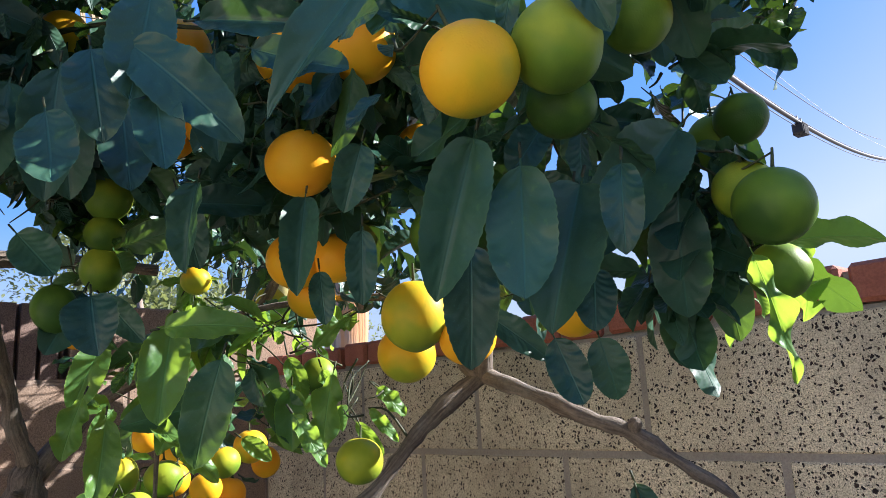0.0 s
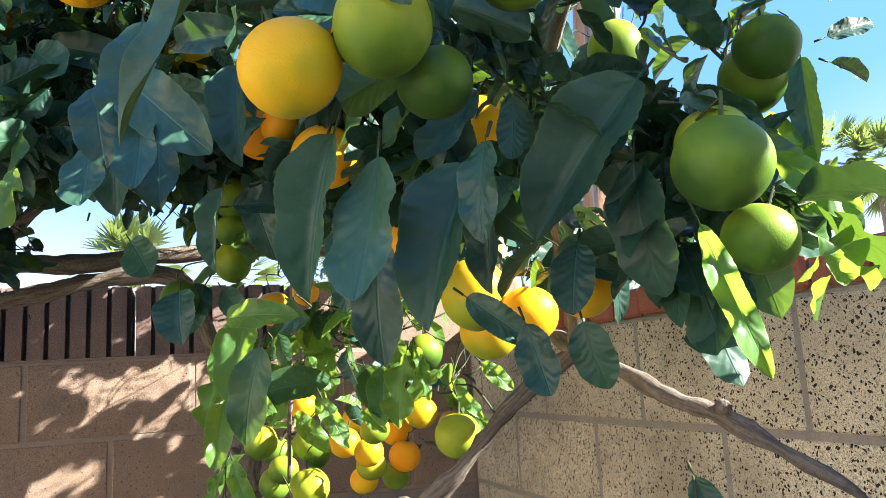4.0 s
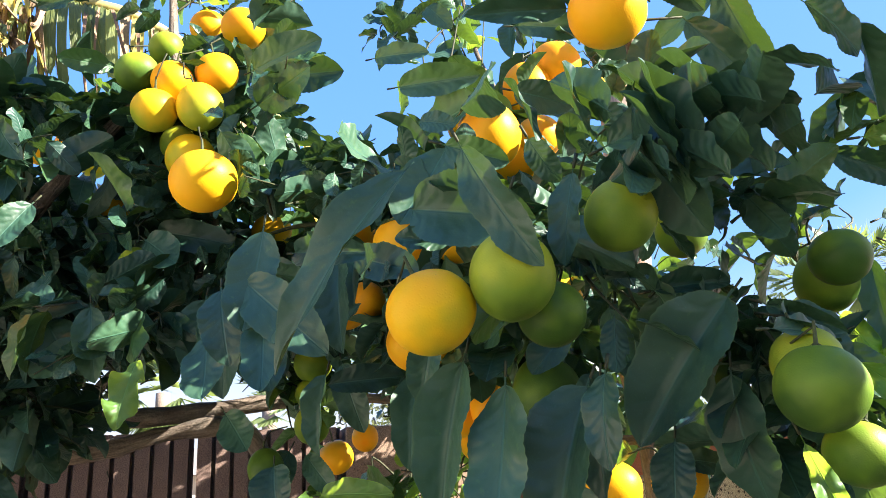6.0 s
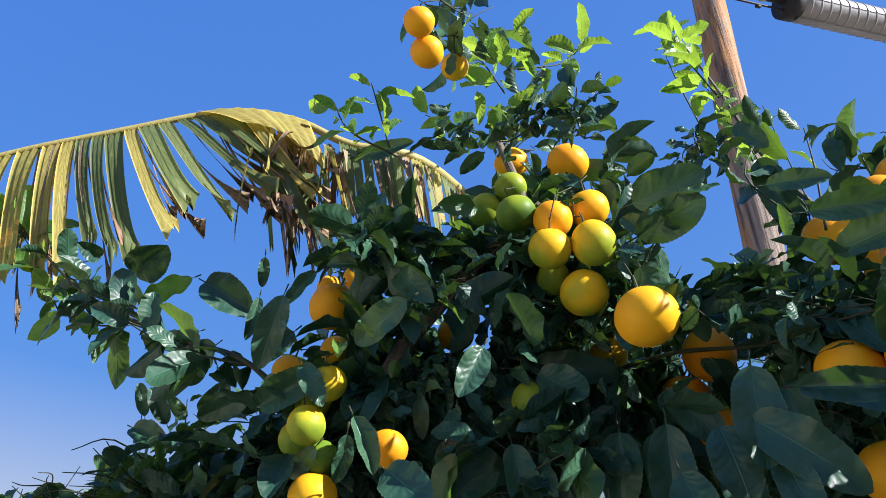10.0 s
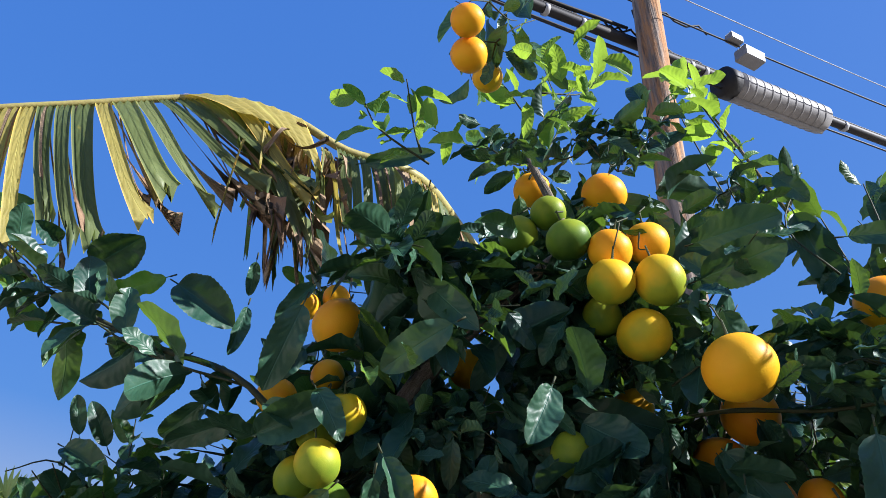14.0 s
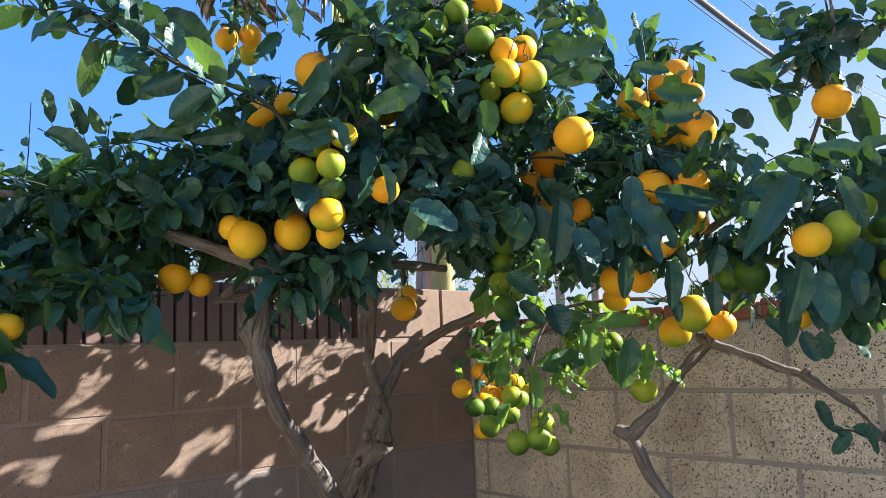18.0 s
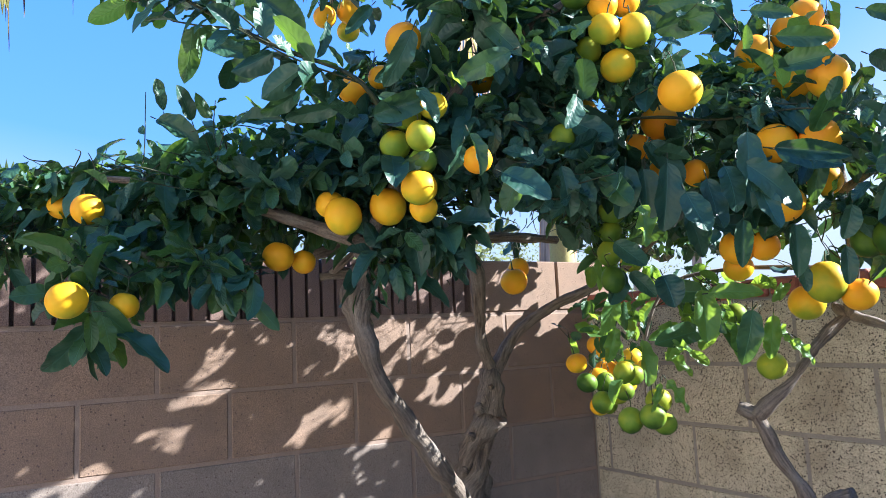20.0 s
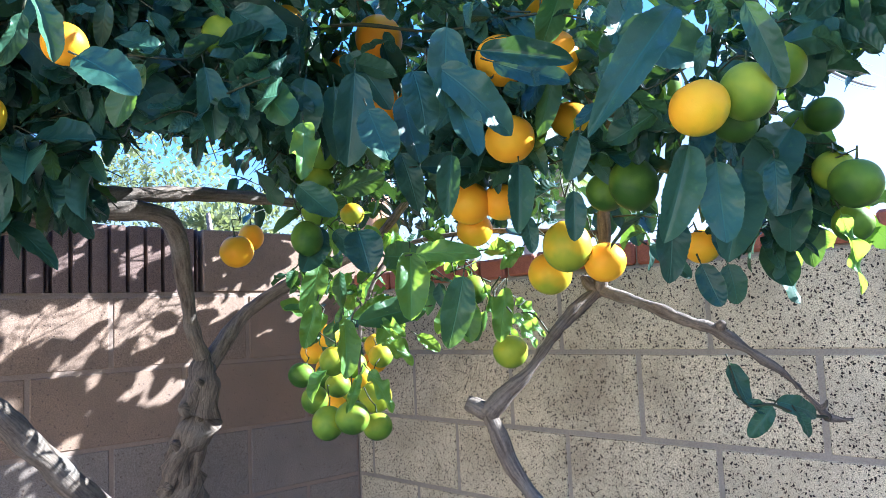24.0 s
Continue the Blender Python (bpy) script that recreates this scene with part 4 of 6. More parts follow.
BIG_LEAVES_H = [
    (-0.253, -0.139, 2.328, -0.284, -0.145, 2.281, 0.4, 0), (-0.244, 0.028, 2.548, -0.157, 0.141, 2.527, 0.25, 0), (-0.186, 0.138, 2.479, -0.241, 0.132, 2.394, 0.3, 0),
    (0.012, 0.708, 2.477, 0.047, 0.731, 2.421, 0.6, 0), (-0.006, 0.749, 2.424, 0.018, 0.772, 2.248, 0.35, 0), (0.079, 0.842, 2.409, 0.093, 0.826, 2.342, 0.5, 0),
    (-0.044, -0.077, 2.097, -0.029, -0.126, 2.05, 0.5, 0), (0.019, -0.092, 2.132, 0.006, -0.129, 2.034, 0.42, 0), (0.004, -0.017, 2.058, 0.065, -0.018, 2.025, 0.3, 1),
    (0.081, 0.035, 1.866, 0.167, 0.064, 1.82, 0.55, 0), (-0.016, 0.1, 1.775, 0.042, 0.099, 1.727, 0.45, 0), (-0.23, 0.111, 1.693, -0.167, 0.123, 1.609, 0.5, 0),
]
BIG_LEAVES_I = [
    (-0.367, -0.226, 2.197, -0.442, -0.3, 2.167, 0.6, 0), (-0.394, -0.263, 2.233, -0.452, -0.326, 2.236, 0.3, 0), (-0.653, -0.333, 1.96, -0.701, -0.374, 1.914, 0.6, 0),
    (-0.184, -0.142, 2.041, -0.261, -0.224, 2.034, 0.35, 0), (-0.284, -0.189, 2.098, -0.351, -0.25, 2.052, 0.4, 0), (0.154, 0.158, 1.999, 0.175, 0.121, 1.935, 0.5, 0),
    (0.163, 0.286, 1.808, 0.199, 0.266, 1.739, 0.5, 1), (0.484, 0.571, 1.947, 0.469, 0.529, 1.869, 0.55, 0),
    (0.283, 0.514, 1.901, 0.369, 0.573, 1.853, 0.4, 0), (0.218, 0.512, 1.925, 0.248, 0.496, 1.813, 0.45, 0), (0.555, 0.548, 1.735, 0.544, 0.515, 1.628, 0.4, 0),
]
BIG_LEAVES_J = [
    (0.573, 0.571, 1.714, 0.581, 0.558, 1.616, 0.5, 0), (0.26, 0.593, 1.771, 0.283, 0.565, 1.676, 0.4, 0), (-0.139, 0.161, 1.949, -0.055, 0.236, 1.85, 0.4, 0),
    (-0.562, 0.184, 1.713, -0.52, 0.21, 1.641, 0.5, 0), (0.475, 0.531, 1.882, 0.56, 0.596, 1.849, 0.6, 0), (-0.165, 0.522, 1.798, -0.19, 0.49, 1.831, 0.7, 1),
    (0.304, 0.416, 1.925, 0.302, 0.401, 1.811, 0.5, 0), (0.325, 0.444, 1.887, 0.433, 0.489, 1.857, 0.3, 0), (0.221, 0.495, 1.781, 0.229, 0.472, 1.696, 0.4, 0),
    (0.251, 0.613, 1.695, 0.267, 0.608, 1.642, 0.5, 0), (0.501, 0.589, 1.673, 0.515, 0.571, 1.588, 0.5, 0), (0.614, 0.63, 1.712, 0.625, 0.606, 1.656, 0.5, 0),
]
BIG_LEAVES_K = [
    (0.395, 0.923, 1.458, 0.406, 0.944, 1.393, 0.5, 0), (0.451, 0.948, 1.389, 0.421, 0.923, 1.342, 0.5, 0), (0.451, 0.947, 1.395, 0.504, 1.005, 1.375, 0.45, 0),
    (0.474, 0.973, 1.377, 0.489, 0.994, 1.338, 0.5, 0), (0.419, 0.914, 1.397, 0.444, 0.942, 1.379, 0.5, 0), (-0.628, -0.396, 2.126, -0.63, -0.414, 2.198, 0.4, 0),
    (-0.44, -0.563, 1.643, -0.468, -0.626, 1.54, 0.5, 0), (-0.419, -0.526, 1.63, -0.331, -0.444, 1.567, 0.4, 0), (-0.448, -0.572, 1.622, -0.389, -0.538, 1.557, 0.4, 0),
    (-0.439, -0.429, 1.925, -0.397, -0.44, 1.848, 0.6, 0), (-0.36, -0.285, 1.872, -0.331, -0.282, 1.81, 0.7, 0), (-0.55, -0.385, 1.777, -0.51, -0.397, 1.688, 0.5, 0),
]
BIG_LEAVES_L = [
    (0.279, 0.374, 1.862, 0.313, 0.373, 1.79, 0.65, 0), (0.31, 0.415, 1.836, 0.34, 0.418, 1.741, 0.42, 0), (0.299, 0.395, 1.865, 0.378, 0.444, 1.791, 0.5, 0),
    (0.202, 0.36, 1.83, 0.238, 0.364, 1.748, 0.6, 0), (0.473, 0.493, 1.826, 0.525, 0.476, 1.819, 0.6, 0), (0.385, 0.575, 1.785, 0.38, 0.558, 1.726, 0.6, 0),
    (0.355, 0.594, 1.716, 0.358, 0.589, 1.647, 0.45, 0), (0.051, 0.45, 1.689, 0.085, 0.445, 1.63, 0.9, 0), (-0.158, 0.863, 1.576, -0.159, 0.802, 1.526, 0.6, 1),
    (0.151, 0.72, 1.662, 0.152, 0.67, 1.633, 0.45, 1), (-0.089, -0.132, 1.994, -0.005, -0.048, 2.02, 0.42, 0), (-0.02, -0.068, 2.038, 0.017, -0.045, 1.984, 0.5, 0),
]
BIG_LEAVES_M = [
    (-0.073, -0.124, 2.031, -0.039, -0.08, 1.999, 0.5, 0), (0.038, 0.0, 1.947, 0.049, 0.028, 1.876, 0.4, 0), (0.028, -0.006, 1.927, 0.006, -0.016, 1.863, 0.4, 0),
    (-0.022, -0.044, 1.922, -0.069, -0.086, 1.884, 0.4, 0), (-0.046, 0.746, 1.631, -0.029, 0.764, 1.571, 0.5, 1), (-0.009, 0.873, 1.582, 0.018, 0.908, 1.542, 0.5, 1),
    (-0.01, 0.834, 1.535, 0.014, 0.865, 1.485, 0.35, 1), (0.103, 0.726, 1.6, 0.109, 0.697, 1.513, 0.45, 2), (-0.051, 0.607, 1.588, -0.052, 0.529, 1.561, 0.45, 2),
    (-0.051, 0.611, 1.576, -0.047, 0.563, 1.519, 0.45, 2), (-0.094, 0.655, 1.554, -0.106, 0.643, 1.509, 0.5, 1), (-0.131, 0.718, 1.519, -0.094, 0.743, 1.489, 0.5, 1),
]
BIG_LEAVES_N = [
    (-0.088, 0.615, 1.664, -0.034, 0.649, 1.594, 0.45, 2), (0.011, 0.766, 1.61, 0.034, 0.776, 1.539, 0.3, 1), (-0.022, 0.516, 1.47, 0.025, 0.53, 1.412, 0.4, 1),
    (-0.03, 0.507, 1.465, -0.024, 0.477, 1.409, 0.3, 1), (0.192, 0.536, 1.612, 0.202, 0.501, 1.517, 0.5, 2), (0.081, 0.529, 1.659, 0.113, 0.502, 1.556, 0.5, 2),
    (0.234, 0.59, 1.55, 0.268, 0.604, 1.506, 0.4, 1), (0.121, 0.499, 1.644, 0.203, 0.543, 1.65, 0.4, 1), (-0.081, 0.513, 1.56, -0.042, 0.494, 1.465, 0.4, 2),
    (-0.152, 0.507, 1.588, -0.147, 0.477, 1.514, 0.5, 2), (-0.041, 0.559, 1.546, 0.021, 0.553, 1.533, 0.4, 1), (-0.181, 0.539, 1.666, -0.161, 0.497, 1.582, 0.5, 2),
]
BIG_LEAVES_O = [
    (0.014, 0.718, 1.586, 0.03, 0.706, 1.508, 0.55, 2), (-0.085, 0.658, 1.61, -0.05, 0.651, 1.556, 0.5, 1), (0.067, 0.803, 1.551, 0.107, 0.816, 1.513, 0.35, 1),
    (-0.109, 0.61, 1.523, -0.057, 0.643, 1.477, 0.45, 2), (0.616, 0.778, 2.183, 0.615, 0.658, 2.143, 0.5, 0), (0.536, 0.672, 2.209, 0.557, 0.694, 2.235, 0.5, 0),
    (0.513, 0.686, 2.199, 0.498, 0.635, 2.202, 0.45, 0), (0.534, 0.692, 2.08, 0.529, 0.591, 2.064, 0.3, 0), (0.623, 0.736, 2.065, 0.63, 0.675, 2.071, 0.6, 0),
    (0.61, 0.783, 2.236, 0.601, 0.717, 2.215, 0.5, 0), (0.54, 0.702, 2.196, 0.541, 0.709, 2.149, 0.5, 0), (0.53, 1.141, 2.352, 0.589, 1.199, 2.376, 0.5, 0),
]
BIG_LEAVES_P = [
    (0.511, 1.136, 2.285, 0.561, 1.2, 2.241, 0.5, 0), (0.474, 1.08, 2.355, 0.491, 1.117, 2.272, 0.5, 0), (0.53, 1.171, 2.215, 0.569, 1.223, 2.172, 0.5, 0),
    (0.394, 1.041, 2.343, 0.323, 0.956, 2.375, 0.45, 0), (0.366, 1.026, 2.276, 0.296, 0.956, 2.252, 0.45, 0), (0.432, 1.066, 2.411, 0.377, 1.019, 2.358, 0.5, 0),
    (0.178, 0.932, 1.781, 0.209, 0.972, 1.692, 0.5, 0), (0.157, 0.996, 1.772, 0.145, 0.949, 1.679, 0.5, 0), (0.105, 0.955, 1.749, 0.109, 0.923, 1.657, 0.5, 0),
    (0.179, 1.007, 1.755, 0.188, 1.013, 1.672, 0.5, 0), (-0.075, 0.038, 2.117, -0.059, -0.006, 2.168, 0.22, 1), (-0.087, 0.002, 2.118, -0.076, 0.046, 2.07, 0.2, 1),
]
BIG_LEAVES = [BIG_LEAVES_A, BIG_LEAVES_B, BIG_LEAVES_C, BIG_LEAVES_D, BIG_LEAVES_E, BIG_LEAVES_F, BIG_LEAVES_G, BIG_LEAVES_H, BIG_LEAVES_I, BIG_LEAVES_J, BIG_LEAVES_K, BIG_LEAVES_L, BIG_LEAVES_M, BIG_LEAVES_N, BIG_LEAVES_O, BIG_LEAVES_P]


FRUIT_LISTS = [NEAR, UPPER, MIDDLE, CLUSTER, LEFT, LEFT_B, FORK, HANGING]
# fruit hangs on the outside of the crown: most leaves and twigs between one and these camera standpoints are cleared
STANDPOINTS = [Vector(q) for q in ((1.05, 0.38, 1.60), (1.02, 0.0, 1.69), (0.85, -0.2, 1.73), (1.08, -0.72, 1.60), (1.15, -0.45, 1.56))]
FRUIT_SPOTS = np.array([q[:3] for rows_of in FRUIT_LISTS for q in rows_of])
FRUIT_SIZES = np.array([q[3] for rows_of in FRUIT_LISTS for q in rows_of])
FRUIT_SIGHTS = []
for place in STANDPOINTS:
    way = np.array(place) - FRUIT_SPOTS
    FRUIT_SIGHTS.append((way / np.linalg.norm(way, axis=1)[:, None], np.linalg.norm(way, axis=1)))


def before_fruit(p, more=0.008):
    """Whether a place lies in a fruit, or close before one from a camera standpoint."""
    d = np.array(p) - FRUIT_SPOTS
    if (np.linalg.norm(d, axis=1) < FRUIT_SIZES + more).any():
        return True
    for way, far in FRUIT_SIGHTS:
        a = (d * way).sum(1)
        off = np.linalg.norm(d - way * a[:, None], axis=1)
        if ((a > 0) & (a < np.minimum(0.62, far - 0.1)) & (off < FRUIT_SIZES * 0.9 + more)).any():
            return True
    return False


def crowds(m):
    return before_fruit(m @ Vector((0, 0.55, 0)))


# ---- oranges ----
def orange_shape(n_up, n_round, tall, neck, dent, nub):
    """A fruit of radius one: slightly flattened or drawn out, dented at the stalk, with a nub at the other end."""
    verts, faces = [(0, 0, tall * (1 - dent))], []
    for r in range(1, n_up):
        a = math.pi * r / n_up
        rad = math.sin(a)
        z = math.cos(a) * tall
        if a < 0.9:
            z -= dent * math.exp(-(a / 0.28) ** 2)
            z += neck * math.exp(-(a / 0.55) ** 2) * 0.5
        if a > 2.5:
            z -= nub * math.exp(-((math.pi - a) / 0.22) ** 2)
        for s in range(n_round):
            b = 2 * math.pi * s / n_round
            w = 1 + 0.012 * math.sin(3 * b + 1) + 0.008 * math.sin(5 * b + 4 * a)
            verts.append((rad * w * math.cos(b), rad * w * math.sin(b), z))
    verts.append((0, 0, -tall - nub))
    for s in range(n_round):
        faces.append((0, 1 + s, 1 + (s + 1) % n_round))
    for r in range(n_up - 2):
        for s in range(n_round):
            a, b = 1 + r * n_round + s, 1 + r * n_round + (s + 1) % n_round
            faces.append((a, a + n_round, b + n_round, b))
    last, o = len(verts) - 1, 1 + (n_up - 2) * n_round
    for s in range(n_round):
        faces.append((o + s, last, o + (s + 1) % n_round))
    return [Vector(v) for v in verts], faces


SHAPES = [orange_shape(22, 32, *q) for q in ((0.97, 0.0, 0.07, 0.0), (1.05, 0.08, 0.05, 0.03), (0.93, 0.0, 0.09, 0.0), (1.1, 0.12, 0.04, 0.06))]
R0 = 0.034
ORANGE_MESHES = [mesh_of("orange", [v * R0 for v in vs], fs, PEEL) for vs, fs in SHAPES]
stem_bm = bmesh.new()
bmesh.ops.create_cone(stem_bm, cap_ends=True, segments=7, radius1=0.0019, radius2=0.0012, depth=0.02, matrix=Matrix.Translation((0, 0, 0.010)))
for k in range(5):
    a = k * 2 * math.pi / 5
    tip = [stem_bm.verts.new(q) for q in ((0.0068 * math.cos(a), 0.0068 * math.sin(a), -0.0008), (0.003 * math.cos(a + 0.6), 0.003 * math.sin(a + 0.6), 0.002),
                                         (0, 0, 0.0045), (0.003 * math.cos(a - 0.6), 0.003 * math.sin(a - 0.6), 0.002))]
    stem_bm.faces.new(tip)
STEM = bpy.data.meshes.new("stem")
stem_bm.to_mesh(STEM)
stem_bm.free()
STEM.materials.append(CALYX)

WORDS = ((0.16, "unripe dark green orange hanging on the tree"), (0.34, "unripe green orange hanging among the leaves"), (0.52, "half-ripe yellow-green orange on the tree"),
         (0.74, "ripening yellow orange with a green tinge"), (0.86, "ripe golden yellow orange hanging on the tree"), (2.0, "ripe deep orange fruit hanging on the tree"))
frng = random.Random(11)
for rows_of in FRUIT_LISTS:
    for x, y, z, r, ripe in rows_of:
        k = frng.choice((0, 0, 2, 2, 1)) if ripe > 0.3 else frng.choice((0, 1, 1, 3, 2))
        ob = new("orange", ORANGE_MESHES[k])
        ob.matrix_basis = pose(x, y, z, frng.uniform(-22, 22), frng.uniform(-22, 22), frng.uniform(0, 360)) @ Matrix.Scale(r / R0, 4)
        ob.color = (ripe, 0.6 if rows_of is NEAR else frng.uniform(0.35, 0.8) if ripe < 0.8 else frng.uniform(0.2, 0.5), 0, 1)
        tagged(ob, next(w for lim, w in WORDS if ripe < lim), "orange", "oranges on the trees")
        stem = new("stem", STEM)
        stem.parent = ob
        stem.location = (0, 0, R0 * (0.90 if k in (0, 2) else 0.98))
        top = ob.matrix_basis @ Vector((0, 0, R0 + 0.016))
        back = Vector((-0.5, 0.35, 0)) * 0.04
        up = top + Vector((frng.uniform(-0.03, 0.03), frng.uniform(-0.03, 0.03), frng.uniform(0.012, 0.035))) + back
        if rows_of is NEAR:
            up = top + Vector((-0.05, 0.02, 0.0)) + jitter(0.008)
        add_twig(smooth_line([top - Vector((0, 0, 0.003)), (top + up) / 2 + jitter(0.006), up], 3), 0.0009, 0.0013)
        hang = rows_of is HANGING
        for s in range(2 if hang else 3):
            e = up + Vector((rng.uniform(-0.09, 0.015), rng.uniform(-0.03, 0.09), rng.uniform(0.01, 0.09)))
            shoot(up, e, 3, 0.07 if hang else 0.08, "young" if hang and rng.random() < 0.5 else "dark", 0.0, 0.0016, 0.15, 0.8)

# ---- the crown, clump by clump ----
for c, r, n in (
        ((0.02, 0.42, 2.02), (0.24, 0.22, 0.17), 46), ((-0.1, 0.30, 2.22), (0.2, 0.2, 0.16), 36), ((-0.12, 0.12, 2.06), (0.2, 0.18, 0.18), 38),
        ((-0.02, 0.05, 2.2), (0.14, 0.13, 0.14), 18), ((0.2, 0.62, 2.02), (0.16, 0.17, 0.15), 30), ((0.15, 0.74, 2.12), (0.16, 0.14, 0.14), 22),
        ((0.36, 0.6, 1.93), (0.14, 0.14, 0.10), 24), ((0.30, 0.72, 1.78), (0.15, 0.13, 0.10), 18), ((0.1, 0.7, 1.88), (0.2, 0.16, 0.12), 26),
        ((-0.2, 0.5, 1.92), (0.2, 0.18, 0.12), 28), ((-0.28, -0.05, 1.93), (0.2, 0.16, 0.14), 30), ((-0.4, -0.2, 1.92), (0.18, 0.16, 0.12), 26),
        ((-0.55, -0.42, 1.93), (0.18, 0.16, 0.12), 26), ((-0.72, -0.55, 1.98), (0.16, 0.14, 0.12), 20), ((-0.45, -0.55, 1.70), (0.12, 0.12, 0.10), 12),
        ((-0.25, 0.1, 1.80), (0.2, 0.18, 0.10), 18), ((-0.42, 0.12, 2.2), (0.2, 0.16, 0.14), 15), ((-0.4, 0.45, 2.1), (0.2, 0.2, 0.16), 14),
        ((0.02, 0.24, 1.86), (0.16, 0.14, 0.10), 20), ((0.45, 0.62, 1.86), (0.10, 0.10, 0.09), 12), ((0.55, 0.82, 1.86), (0.08, 0.08, 0.10), 4),
        ((0.58, 0.72, 2.14), (0.08, 0.08, 0.16), 4), ((0.61, 0.98, 1.95), (0.06, 0.08, 0.08), 2), 
        # the first three here: unseen foliage added to shade the near fruit and leaves
        ((0.97, 1.28, 2.12), (0.12, 0.14, 0.10), 26), ((1.08, 1.42, 2.24), (0.16, 0.16, 0.12), 26), ((0.9, 1.16, 2.0), (0.06, 0.08, 0.06), 7), ((-0.72, 1.08, 2.02), (0.32, 0.3, 0.18), 15), ((-0.9, 0.85, 1.98), (0.16, 0.2, 0.12), 6), ((-0.35, 1.0, 2.15), (0.2, 0.2, 0.14), 12), ((0.52, 0.86, 1.70), (0.10, 0.08, 0.09), 10), ((-0.55, 0.7, 2.0), (0.2, 0.2, 0.12), 8),
        # the last two here: hidden foliage added over the corner to shade the brown wall
        ((-0.15, 0.35, 2.4), (0.12, 0.12, 0.10), 12), ((0.66, 0.78, 2.2), (0.06, 0.07, 0.10), 4), ((-0.05, 0.9, 1.95), (0.2, 0.14, 0.14), 9), ((-0.86, 1.26, 2.02), (0.2, 0.16, 0.12), 18), ((-0.6, 1.3, 2.02), (0.2, 0.14, 0.1), 12)):
    clump(c, r, n)
# thin, evenly spread foliage between the clumps, much of it added to shade the brown wall
for c, r, n in (((0.28, 0.74, 1.95), (0.28, 0.18, 0.2), 34), ((-0.2, 0.35, 2.0), (0.36, 0.3, 0.2), 56), ((0.46, 0.74, 1.82), (0.14, 0.12, 0.12), 16), ((-0.72, 0.88, 2.08), (0.42, 0.42, 0.12), 80),
                ((-0.62, -0.38, 1.84), (0.22, 0.26, 0.10), 40), ((-0.40, -0.36, 1.74), (0.14, 0.16, 0.08), 20), ((-0.85, -0.7, 1.86), (0.2, 0.22, 0.10), 30),
                ((-0.63, 0.35, 2.06), (0.22, 0.5, 0.14), 70), ((-0.4, 0.8, 2.2), (0.25, 0.45, 0.13), 50), ((-0.8, 1.08, 1.93), (0.2, 0.2, 0.11), 40), ((-0.5, 1.36, 2.12), (0.3, 0.25, 0.18), 44), ((-0.62, 0.08, 2.08), (0.3, 0.4, 0.12), 60), ((-0.75, -0.12, 1.9), (0.25, 0.28, 0.09), 36), ((0.21, 0.96, 1.73), (0.06, 0.05, 0.06), 5), ((-0.28, -0.02, 1.74), (0.14, 0.12, 0.07), 14), ((-0.35, 0.1, 2.06), (0.3, 0.3, 0.16), 34)):
    clump(c, r, n, 0.075, "dark", 0.55, 5)
# small bright leaves above the hanging fruit
for c, r, n in (((-0.17, 0.51, 1.84), (0.06, 0.06, 0.05), 5), ((-0.12, 0.59, 1.81), (0.06, 0.06, 0.05), 5), ((-0.09, 0.65, 1.75), (0.06, 0.06, 0.05), 5), ((-0.16, 0.56, 1.73), (0.06, 0.06, 0.05), 5), ((-0.19, 0.50, 1.76), (0.06, 0.06, 0.05), 5)):
    clump(c, r, n, 0.05, "mid", 0.5, 6)
# small leaves between the large ones
for c, r, n in (((0.0, 0.4, 2.05), (0.3, 0.28, 0.25), 75), ((-0.15, 0.1, 2.05), (0.28, 0.28, 0.22), 60), ((0.25, 0.66, 1.98), (0.26, 0.2, 0.22), 60), ((-0.5, -0.3, 1.93), (0.32, 0.3, 0.14), 55), ((-0.3, 0.05, 1.88), (0.25, 0.25, 0.14), 36),
                ((-0.8, -0.6, 1.95), (0.25, 0.25, 0.12), 30), ((-0.1, 0.7, 1.95), (0.3, 0.2, 0.2), 40), ((0.5, 0.7, 1.9), (0.14, 0.14, 0.14), 12), ((-0.05, 0.35, 2.32), (0.2, 0.2, 0.14), 30)):
    clump(c, r, n, 0.05, "dark", 0.3, 7)
# sunlit young growth low between the trees, round the hanging fruit
for c, r, n in (((-0.08, 0.74, 1.66), (0.18, 0.14, 0.09), 12), ((-0.2, 0.66, 1.56), (0.12, 0.10, 0.12), 8), ((-0.3, 0.70, 1.62), (0.16, 0.14, 0.10), 7),
                ((-0.4, 0.78, 1.78), (0.16, 0.14, 0.08), 10), ((-0.02, 0.85, 1.58), (0.10, 0.08, 0.08), 8), ((-0.22, 0.62, 1.46), (0.08, 0.07, 0.08), 4)):
    clump(c, r, n, 0.065, "mid" if n == 7 else "young", 0.8, 6)
for c, r, n in (((-0.15, 0.72, 1.66), (0.2, 0.14, 0.09), 7), ((-0.28, 0.66, 1.52), (0.12, 0.10, 0.12), 4)):
    clump(c, r, n, 0.075, "dark", 0.9, 6)
